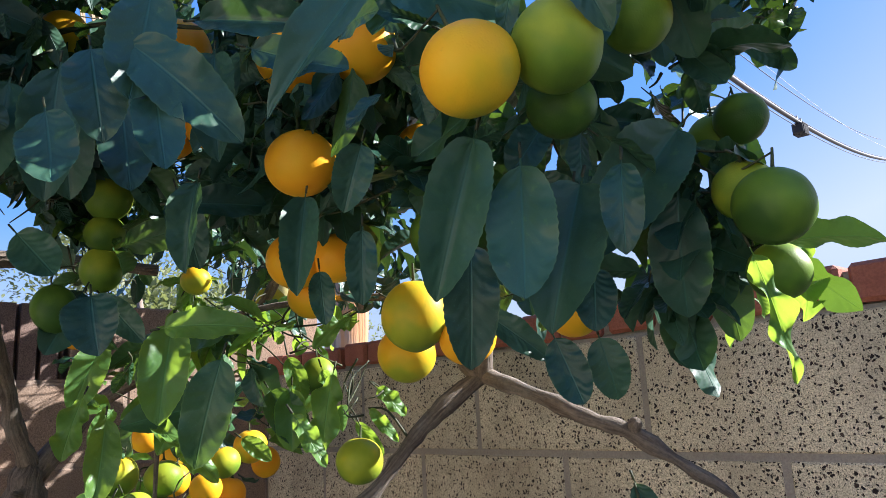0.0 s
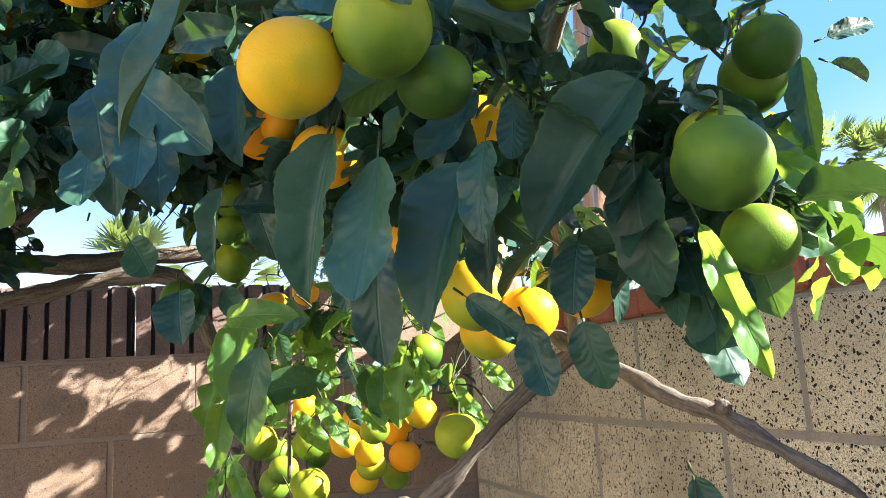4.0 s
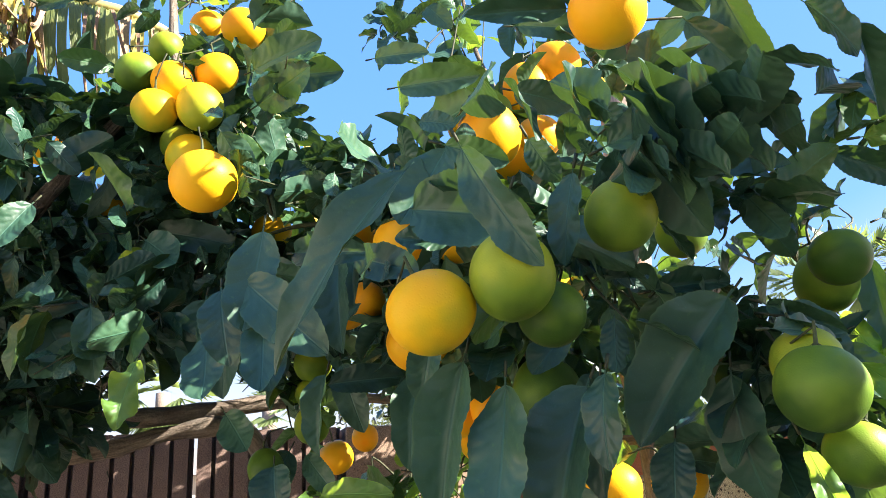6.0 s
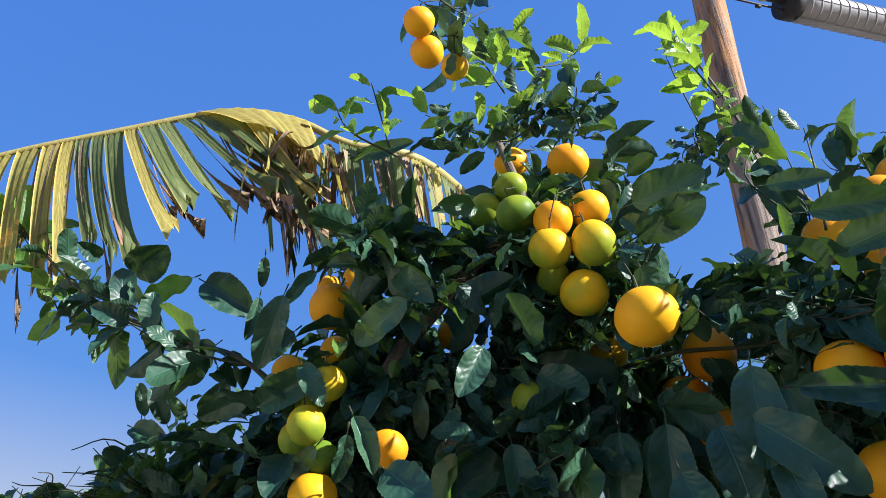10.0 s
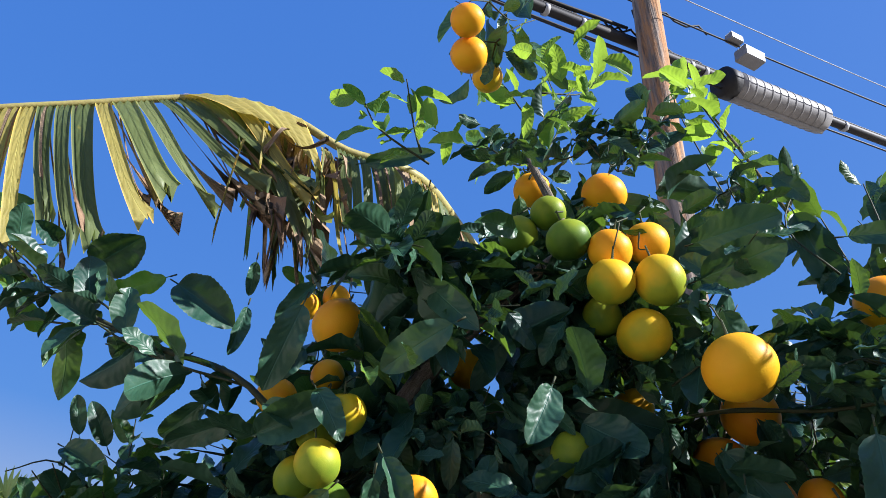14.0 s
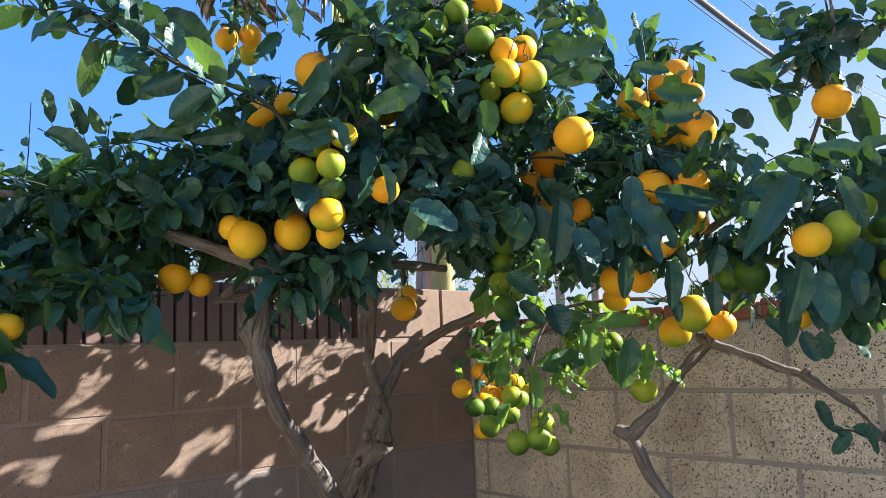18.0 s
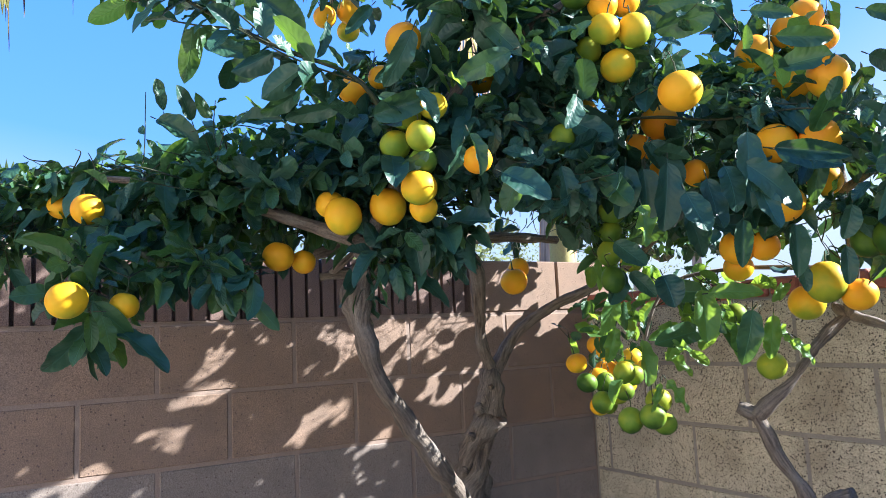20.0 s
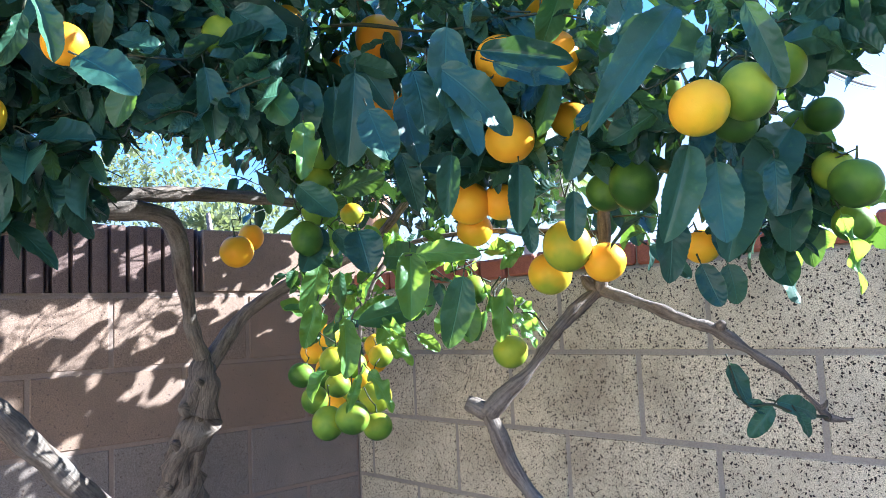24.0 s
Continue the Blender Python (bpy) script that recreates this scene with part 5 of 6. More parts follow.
for a, b, n, size in (((-0.2, 0.64, 1.74), (-0.17, 0.6, 1.52), 12, 0.06), ((-0.14, 0.66, 1.72), (-0.12, 0.58, 1.44), 14, 0.065), ((-0.24, 0.66, 1.68), (-0.25, 0.6, 1.46), 11, 0.055),
                      ((-0.06, 0.7, 1.68), (-0.05, 0.62, 1.48), 11, 0.06), ((0.05, 0.82, 1.70), (0.0, 0.8, 1.50), 11, 0.06), ((-0.02, 0.74, 1.70), (0.06, 0.72, 1.56), 9, 0.065),
                      ((-0.1, 0.6, 1.78), (-0.2, 0.54, 1.6), 10, 0.06), ((-0.3, 0.68, 1.72), (-0.34, 0.64, 1.5), 10, 0.055), ((-0.14, 0.56, 1.56), (-0.1, 0.52, 1.42), 8, 0.055)):
    shoot(a, b, n, size, "young" if n % 2 else "mid", 0.0, 0.0018, 0.05, 0.7)
for k, c in enumerate(((-0.2, 0.55, 1.64), (-0.12, 0.62, 1.58), (-0.25, 0.6, 1.56), (0.0, 0.72, 1.63), (-0.3, 0.56, 1.70), (-0.16, 0.56, 1.5), (-0.08, 0.66, 1.68))):
    clump(c, (0.08, 0.07, 0.08), 5, 0.055, ("mid", "young")[k % 2], 0.8, 6)
# fine leafage about the foot of the upper shoots
for c, r, n in (((0.12, 0.27, 2.36), (0.07, 0.07, 0.08), 7), ((0.15, 0.33, 2.38), (0.07, 0.07, 0.08), 6), ((0.05, 0.2, 2.40), (0.06, 0.06, 0.08), 6), ((-0.03, 0.64, 2.45), (0.07, 0.07, 0.08), 5)):
    clump(c, r, n, 0.05, "dark", 0.2, 6)
# tall thin shoots against the sky
for a, b, n, size, kind in (
        ((-0.08, 0.28, 2.45), (-0.22, 0.42, 2.86), 15, 0.07, "mid"), ((-0.18, 0.38, 2.75), (-0.30, 0.62, 2.98), 13, 0.075, "young"), ((-0.2, 0.35, 2.7), (-0.36, 0.33, 2.93), 13, 0.075, "young"),
        ((-0.1, 0.28, 2.5), (-0.34, 0.2, 2.74), 14, 0.07, "young"), ((-0.06, 0.25, 2.4), (-0.02, 0.17, 2.66), 8, 0.06, "dark"), ((-0.12, 0.3, 2.5), (-0.12, 0.42, 2.72), 9, 0.06, "dark"),
        ((-0.2, 0.86, 2.72), (-0.32, 0.88, 3.05), 20, 0.085, "young"), ((-0.1, 0.84, 2.4), (-0.24, 0.86, 2.8), 20, 0.06, "young"), ((0.05, 0.80, 2.2), (-0.1, 0.88, 2.62), 16, 0.07, "mid"),
        ((0.07, 0.72, 2.25), (-0.02, 0.80, 2.5), 8, 0.075, "dark"), ((0.2, 0.66, 2.15), (0.16, 0.72, 2.36), 7, 0.06, "dark"), ((0.60, 0.68, 2.2), (0.62, 0.64, 2.42), 8, 0.05, "dark"),
        ((0.027, 0.245, 2.367), (0.105, 0.18, 2.573), 11, 0.055, "young"),
        ((0.069, 0.186, 2.471), (0.132, 0.315, 2.539), 9, 0.055, "young"),
        ((-0.029, 0.087, 2.406), (-0.026, -0.021, 2.513), 10, 0.055, "young"),
        ((-0.025, 0.073, 2.422), (0.008, 0.042, 2.533), 8, 0.055, "young"),
        ((0.073, 0.225, 2.455), (0.127, 0.272, 2.555), 8, 0.055, "young"),
        ((-0.222, 0.823, 2.588), (-0.338, 0.871, 3.044), 14, 0.065, "young"),
        ((0.56, 0.72, 2.1), (0.46, 0.78, 2.3), 7, 0.055, "dark"), ((0.30, 0.62, 2.05), (0.26, 0.62, 2.26), 7, 0.07, "dark"),
        ((-0.1, -0.14, 2.06), (-0.27, -0.44, 2.25), 16, 0.09, "dark"), ((-0.2, -0.32, 2.17), (-0.38, -0.62, 2.44), 18, 0.09, "mid"), ((-0.27, -0.44, 2.25), (-0.36, -0.58, 2.40), 9, 0.085, "dark"), ((-0.18, -0.28, 2.14), (-0.27, -0.44, 2.25), 7, 0.075, "dark"), ((-0.36, -0.58, 2.40), (-0.44, -0.70, 2.55), 8, 0.085, "young"),
        ((-0.1, -0.14, 2.06), (-0.18, -0.28, 2.14), 9, 0.07, "dark"), ((-0.18, -0.28, 2.14), (-0.27, -0.44, 2.25), 11, 0.075, "dark"), ((-0.27, -0.44, 2.25), (-0.36, -0.58, 2.40), 10, 0.075, "young"), ((-0.36, -0.58, 2.40), (-0.45, -0.72, 2.56), 9, 0.075, "dark"),
        ((-0.68, -0.45, 2.0), (-0.72, -0.42, 2.2), 7, 0.06, "dark"), ((-0.5, -0.3, 2.0), (-0.54, -0.3, 2.14), 7, 0.06, "dark"), ((-0.8, -0.6, 2.0), (-0.95, -0.72, 2.05), 7, 0.06, "dark")):
    shoot(a, b, n, size, kind, 0.0, 0.0022, 0.1, -0.35 if kind == "young" else 0.0)

# the outer branch that reaches in over the yard
shoot((0.97, 1.24, 2.12), (0.70, 1.06, 2.07), 11, 0.075, "dark", 0.02, 0.003, 0.1, 0.3)
shoot((0.55, 1.0, 1.98), (0.97, 1.24, 2.12), 5, 0.07, "dark", 0.03, 0.004, 0.4, 0.3)

# broad leaves that stand out singly
EYE_SIDE = Vector((1.04, 0.0, 1.7))
for rows_of in BIG_LEAVES:
    for bx, by, bz, tx, ty, tz, wide, kind in rows_of:
        base, tip = Vector((bx, by, bz)), Vector((tx, ty, tz))
        if -0.5 < bx < 0.16 and 0.45 < by < 1.0 and bz < 1.69:          # the young hanging growth
            kind = (2, 1, 1)[kind]
        up = (EYE_SIDE - base).normalized() + Vector((0, 0, 0.2)) + jitter(0.14)
        single_leaves.append((leaf_pose(base, tip - base, up, (tip - base).length * 1.05, wide * 1.85), ("dark", "young", "mid")[kind], (5 if bx > 0.5 else rng.choice((1, 2, 5, 5))) if kind == 1 else 0 if rows_of is BIG_LEAVES_A and bz > 1.86 else rng.randrange(5)))
        near_limb = min(LIMB_POINTS, key=lambda q: (q - base).length_squared)
        if (near_limb - base).length > 0.09:
            add_twig([base, base - (tip - base).normalized() * 0.012], 0.0012, 0.0014, 4)
            continue
        root = near_limb
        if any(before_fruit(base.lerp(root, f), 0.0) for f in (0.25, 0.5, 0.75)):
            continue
        add_twig(smooth_line([base, base.lerp(root, 0.5) + jitter(0.012) + Vector((0, 0, 0.008)), root], 3), 0.0012, 0.002, 4)

# the long arched leaf over the nearest fruit, its back to the sky
base, tip = Vector((0.574, 0.511, 1.881)), Vector((0.551, 0.385, 1.757))
single_leaves.append((leaf_pose(base, tip - base, Vector((0.62, -0.42, 0.5)), (tip - base).length * 1.04, 0.56), "dark", 6))
# a thin dead twig across the forked tree, and the curled end of the lowest young shoot
add_twig(smooth_line([(0.191, 0.933, 1.72), (0.245, 0.915, 1.714), (0.301, 0.891, 1.701)], 4), 0.0022, 0.0012)
shoot((0.545, 0.96, 1.66), (0.503, 1.025, 1.638), 5, 0.045, "young", 0.004, 0.0014, 0.1, 0.5)

# the leafy twig at the end of the bare branch
add_twig(smooth_line([(0.43, 1.22, 1.335), (0.469, 0.983, 1.373), (0.449, 0.946, 1.389), (0.419, 0.914, 1.394), (0.395, 0.923, 1.455)], 5), 0.0032, 0.0014)

# open windows through the crown, to the sky and the walls behind it: their two ends and the reach round the line between them
WINDOWS = [
    ((0.59, 0.30, 1.74), (-1.18, 0.47, 2.02), 0.045), ((0.60, 0.24, 1.77), (-1.16, 0.15, 2.13), 0.028), ((0.55, 0.40, 1.69), (-1.21, 0.23, 2.05), 0.045),
    ((0.55, 0.43, 1.68), (-1.22, 0.40, 2.02), 0.04), ((0.55, 0.53, 1.65), (-1.21, 0.84, 1.86), 0.04), ((0.60, 0.51, 1.82), (-0.97, 0.75, 2.67), 0.03),
    ((0.51, -0.04, 1.66), (-1.12, 0.61, 2.08), 0.04), ((0.66, 0.17, 1.63), (-0.40, 1.59, 1.93), 0.04), ((0.89, -0.17, 1.62), (-0.15, 1.28, 1.81), 0.045),
    ((0.76, -0.32, 1.64), (-0.74, 0.62, 1.93), 0.045), ((0.87, -0.36, 1.64), (-0.02, 1.20, 1.82), 0.045), ((0.40, 0.33, 1.67), (-1.32, 0.50, 2.18), 0.045),
    ((0.40, 0.42, 1.62), (-1.30, 0.89, 1.95), 0.04), ((0.72, 0.79, 1.75), (-0.43, 2.07, 2.31), 0.05), ((0.73, 0.82, 1.71), (-0.38, 2.17, 2.13), 0.05),
    ((0.17, -0.35, 1.86), (-1.41, -0.88, 2.19), 0.06), ((0.15, -0.30, 1.85), (-1.45, -0.75, 2.16), 0.05), ((0.18, -0.35, 1.90), (-1.37, -0.91, 2.30), 0.05),
    ((0.43, 0.18, 1.97), (-0.72, 1.25, 2.63), 0.035), ((0.46, 0.20, 1.98), (-0.61, 1.34, 2.66), 0.045), ((0.49, 0.22, 1.99), (-0.48, 1.41, 2.72), 0.045),
    ((0.51, 0.23, 2.00), (-0.41, 1.46, 2.74), 0.040), ((0.26, -0.30, 1.88), (-1.37, -0.60, 2.28), 0.050), ((0.26, -0.28, 1.89), (-1.37, -0.51, 2.33), 0.045),
]
# the wide opening over the brown wall, beside the old trunk
OPENINGS = [
    ((0.59, -0.13, 1.65), (-1.25, 0.67, 2.01), 0.050), ((0.61, -0.10, 1.65), (-1.25, 0.85, 2.02), 0.050), ((0.62, -0.07, 1.65), (-1.25, 1.02, 2.07), 0.040),
    ((0.63, -0.06, 1.63), (-1.25, 1.14, 1.98), 0.035), ((0.58, -0.14, 1.62), (-1.25, 0.61, 1.86), 0.040), ((0.57, -0.17, 1.60), (-1.25, 0.47, 1.76), 0.040),
    ((0.59, -0.13, 1.59), (-1.25, 0.67, 1.75), 0.045), ((0.56, -0.20, 1.59), (-1.25, 0.31, 1.75), 0.035), ((0.61, -0.08, 1.61), (-1.25, 0.95, 1.84), 0.040),
]
WIN_A, WIN_B, WIN_R = (np.array(q) for q in zip(*(WINDOWS + OPENINGS)))
WIN_WAY = WIN_B - WIN_A


def in_gap(m):
    c = m @ Vector((0, 0.5, 0))
    d = np.array(c) - WIN_A
    u = np.clip((d * WIN_WAY).sum(1) / (WIN_WAY * WIN_WAY).sum(1), 0, 1)
    if (np.linalg.norm(d - WIN_WAY * u[:, None], axis=1) < WIN_R).any():
        return True
    a, b = Vector((-0.3, 0.33, 1.86)), Vector((-1.2, 0.62, 2.02))
    u = max(0.0, min(1.0, (c - a).dot(b - a) / (b - a).length_squared))
    if (c - a.lerp(b, u)).length < 0.085:
        return True
    return -1.0 < c.x < -0.35 and 0.22 < c.y < 0.68 and c.z < 1.97 and rng.random() < 0.85


# narrow slits through the crown, along which the sun reaches the brown wall: y and z of their two ends on it, and half the breadth
SLITS = [
    (-0.36, 1.287, -0.216, 1.422, 0.045), (-0.056, 1.257, 0.241, 1.377, 0.026), (-0.208, 1.641, -0.119, 1.669, 0.013), (-0.205, 1.532, -0.116, 1.569, 0.012),
    (-0.07, 1.556, -0.006, 1.58, 0.01), (0.185, 1.554, 0.299, 1.585, 0.029), (0.419, 1.497, 0.584, 1.612, 0.030), (0.57, 1.484, 0.664, 1.556, 0.012),
    (0.513, 1.375, 0.569, 1.415, 0.023), (0.613, 1.366, 0.757, 1.426, 0.013), (-0.317, 1.75, -0.241, 1.808, 0.019), (0.223, 1.209, 0.356, 1.242, 0.022),
]
SLITS_B = [
    (0.762, 1.577, 0.919, 1.63, 0.02), (0.717, 1.73, 0.872, 1.783, 0.017), (0.222, 1.562, 0.402, 1.6, 0.034), (0.46, 1.59, 0.681, 1.623, 0.02), (0.491, 1.497, 0.664, 1.567, 0.012),
    (0.406, 1.404, 0.484, 1.442, 0.012), (0.551, 1.344, 0.629, 1.351, 0.01), (0.897, 1.62, 1.15, 1.785, 0.024), (0.378, 1.482, 0.462, 1.514, 0.009), (0.239, 1.192, 0.301, 1.222, 0.019),
    (0.492, 1.735, 0.65, 1.787, 0.015), (0.297, 1.688, 0.405, 1.794, 0.01), (0.323, 1.461, 0.449, 1.495, 0.009), (0.666, 1.62, 0.893, 1.656, 0.012), (-0.6, 1.2, -0.45, 1.28, 0.03),
]
SLITS = [(Vector((FACE_L, y0, z0)), Vector((FACE_L, y1, z1)), r * 1.12) for y0, z0, y1, z1, r in SLITS + SLITS_B]
# the young growth and the fruit low between the trees, and the pale leaves beside the near fruit, hang in the sun
for low, high, r in (((-0.16, 0.6, 1.40), (-0.16, 0.62, 1.68), 0.045), ((-0.06, 0.6, 1.42), (-0.02, 0.75, 1.6), 0.04), ((-0.3, 0.62, 1.42), (-0.33, 0.68, 1.62), 0.035), ((0.0, 0.82, 1.46), (0.05, 0.8, 1.62), 0.035),
                     ((0.625, 0.77, 1.57), (0.622, 0.775, 1.66), 0.03), ((0.55, 0.93, 1.70), (0.61, 0.9, 1.70), 0.03), ((0.58, 0.93, 1.66), (0.54, 0.97, 1.74), 0.03), ((0.668, 0.792, 1.675), (0.67, 0.795, 1.705), 0.016)):
    SLITS.append((Vector(low), Vector(high), r))
SLITS += [(Vector(q[:3]), Vector(q[:3]) + Vector((0, 0, 0.001)), 0.026) for q in HANGING + FORK[2:7]]
side_a = toward_sun.cross(Vector((0, 0, 1))).normalized()
side_b = side_a.cross(toward_sun)


def flat(p):
    """A place as the sun sees it: across, up and along its rays."""
    return np.array((p.dot(side_a), p.dot(side_b), p.dot(toward_sun)))


SLIT_A, SLIT_B, SLIT_R = (np.array(q) for q in zip(*((flat(a), flat(b), r) for a, b, r in SLITS)))


def in_slit(q, more=0.0):
    """Whether a place q, as flat() gives it, lies on a sunbeam that reaches one of the slits' ends."""
    a, b = SLIT_A[:, :2], SLIT_B[:, :2]
    ab = b - a
    u = np.clip(((q[:2] - a) * ab).sum(1) / (ab * ab).sum(1), 0, 1)
    return bool(((np.linalg.norm(q[:2] - a - ab * u[:, None], axis=1) < SLIT_R + more) & (q[2] > SLIT_A[:, 2] - 0.001)).any())


def in_ray(m):
    q = flat(m @ Vector((0, 0.5, 0)))
    a = np.minimum(SLIT_A[:, 2], SLIT_B[:, 2])
    return q[2] > a.min() + 0.03 and in_slit(np.array((q[0], q[1], q[2] - 0.04)), 0.014)


for kind in small_leaves:
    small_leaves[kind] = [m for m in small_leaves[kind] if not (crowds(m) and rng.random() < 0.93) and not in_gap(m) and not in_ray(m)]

# leaves high in the crown that close it against the sun, so that it reaches the wall through the slits alone
every = np.array([flat(m @ Vector((0, 0.5, 0))) for kind in small_leaves for m in small_leaves[kind]])
spots = np.array([m @ Vector((0, 0.5, 0)) for kind in small_leaves for m in small_leaves[kind]])
closing = []
for row in range(30):
    for col in range(50):
        p = Vector((FACE_L, -0.75 + col * 0.036 + rng.uniform(-0.015, 0.015), 0.92 + row * 0.032 + rng.uniform(-0.015, 0.015)))
        q = flat(p)
        if in_slit(q, 0.004) or p.z + (FACE_R + 0.1 - p.y) * toward_sun.z / toward_sun.y < BED + COURSE + 0.06:
            continue
        if (np.hypot(every[:, 0] - q[0], every[:, 1] - q[1]) < 0.013).any():
            continue
        best, most = None, 2
        for n in range(14):
            c = p + toward_sun * (0.45 + 0.1 * n + rng.uniform(0, 0.08))
            if c.z < 1.84 or c.z > 2.42:
                continue
            near = int((np.linalg.norm(spots - np.array(c), axis=1) < 0.11).sum()) + (3 if c.y > 1.0 and c.z < 2.2 else 0)
            if near > most:
                best, most = c, near
        if best is not None:
            lie = (side_a * rng.uniform(-1, 1) + side_b * rng.uniform(-1, 1) + toward_sun * rng.uniform(-0.3, 0.3)).normalized()
            m = leaf_pose(best - lie * 0.035, lie, toward_sun + jitter(0.25), rng.uniform(0.06, 0.085))
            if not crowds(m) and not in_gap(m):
                closing.append(m)
                every = np.vstack((every, q))
# and leaves over the nearest fruits and the arched leaf, which hang in the shade
for x, y, z, r, ripe in (NEAR[0], NEAR[0], NEAR[1], NEAR[1], NEAR[3], (0.57, 0.48, 1.85, 0.04, 0), (0.56, 0.43, 1.80, 0.04, 0)):
    for n in range(60):
        c = Vector((x, y, z)) + toward_sun * (r + rng.uniform(0.03, 0.22)) + side_a * rng.uniform(-1, 1) * r + side_b * rng.uniform(-1, 1) * r
        lie = (side_a * rng.uniform(-1, 1) + side_b * rng.uniform(-0.6, 1)).normalized()
        m = leaf_pose(c - lie * 0.035, lie, toward_sun + jitter(0.3), rng.uniform(0.06, 0.08))
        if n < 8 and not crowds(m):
            closing.append(m)
small_leaves["dark"] += closing

FINE_MESHES = {"dark": [mesh_of("leaf", v, f, LEAF, uv) for v, f, uv in FINE], "young": [mesh_of("leaf", v, f, LEAF_YOUNG, uv) for v, f, uv in FINE], "mid": [mesh_of("leaf", v, f, LEAF_MID, uv) for v, f, uv in FINE]}
# the nearest of the many leaves become single leaves too
def of_tree_b(m):
    return m.translation.x > 0.1 and m.translation.y > 0.5


first = len(WINDOWS)


def in_opening(m):
    d = np.array(m @ Vector((0, 0.6, 0))) - WIN_A[first:]
    u = np.clip((d * WIN_WAY[first:]).sum(1) / (WIN_WAY[first:] * WIN_WAY[first:]).sum(1), 0, 1)
    return bool((np.linalg.norm(d - WIN_WAY[first:] * u[:, None], axis=1) < WIN_R[first:]).any())


single_leaves = [q for q in single_leaves if not in_opening(q[0])]
taken = set()
for side, reach in ((True, 0.12), (False, -0.15)):
    near = [(m, kind) for kind in small_leaves for m in small_leaves[kind] if of_tree_b(m) is side and m.translation.x > reach and m.translation.y < 0.95 and m.translation.z > 1.6]
    near.sort(key=lambda q: (q[0].translation - Vector((1.0, 0.2, 1.65))).length)
    near = near[:max(0, 290 - sum(of_tree_b(m) is side for m, kind, k in single_leaves))]
    for m, kind in near:
        taken.add(id(m))
        single_leaves.append((m, kind, rng.randrange(5)))
for m, kind, k in single_leaves:
    owner = tree_b if m.translation.x > 0.1 and m.translation.y > 0.5 else tree
    ob = new("leaf", FINE_MESHES[kind][k])
    ob.matrix_basis = m
    child(ob, owner)

def join_leaves(name, owner, kind, mats, mat):
    vs, fs, uvs, o = [], [], [], 0
    pick = random.Random(3)
    for m in mats:
        v, f, uv = COARSE[pick.randrange(len(COARSE))]
        a = np.array(m)
        vs.append(v @ a[:3, :3].T + a[:3, 3])
        fs.extend(tuple(i + o for i in q) for q in f)
        uvs.append(uv)
        o += len(v)
    ob = part(name, mesh_of(name, np.concatenate(vs), fs, mat, np.concatenate(uvs)), mat, owner)
    return tagged(ob, kind="stuff")


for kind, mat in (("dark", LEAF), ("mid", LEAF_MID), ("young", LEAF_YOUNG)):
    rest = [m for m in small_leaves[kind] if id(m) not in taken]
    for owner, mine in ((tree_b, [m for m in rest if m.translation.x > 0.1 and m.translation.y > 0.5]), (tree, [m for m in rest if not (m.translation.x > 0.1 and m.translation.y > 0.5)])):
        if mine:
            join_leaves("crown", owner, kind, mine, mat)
tagged(part("branchwork", mesh_of("branchwork", twig_verts, twig_faces, TWIG), TWIG, tree), kind="stuff")

# ---- banana leaf ----
BANANA = leaf_mat("banana_leaf", (0.16, 0.20, 0.07), (0.22, 0.24, 0.10), (0.50, 0.55, 0.10), 0.45, 0.15)
BANANA_DRY = rough_mat("dry_banana_leaf", (0.36, 0.27, 0.16), (0.22, 0.14, 0.08), 18.0, 220.0, 0.002, 0.8)
RIB = rough_mat("banana_midrib", (0.42, 0.38, 0.12), (0.34, 0.28, 0.10), 9.0, 140.0, 0.001, 0.5)
banana = tagged(new("banana_plant"), "banana plant with one torn, drooping, yellowing leaf", "banana plant")
banana.location = (-1.72, 1.7, 0)
tube("stem", [(-1.72, 1.7, -0.05), (-1.72, 1.7, 1.0), (-1.70, 1.68, 1.9), (-1.62, 1.6, 2.25)], [0.10, 0.08, 0.06, 0.04], RIB, banana, 5, 14, 0.1)
RIDGE = [(-1.62, 1.6, 2.25), (-1.15, 0.9, 2.56), (-0.7, 0.42, 2.69), (-0.45, 0.2, 2.69), (-0.41, 0.03, 2.70), (-0.40, -0.1, 2.755), (-0.40, -0.25, 2.768), (-0.40, -0.48, 2.70), (-0.40, -0.69, 2.63), (-0.41, -0.98, 2.51), (-0.44, -1.2, 2.38)]
tube("midrib", RIDGE, [0.03, 0.02, 0.014, 0.012, 0.010, 0.009, 0.008, 0.007, 0.006, 0.005, 0.003], RIB, banana, 6, 8, 0.05)
ridge = smooth_line(RIDGE[1:], 14)
brng = random.Random(21)


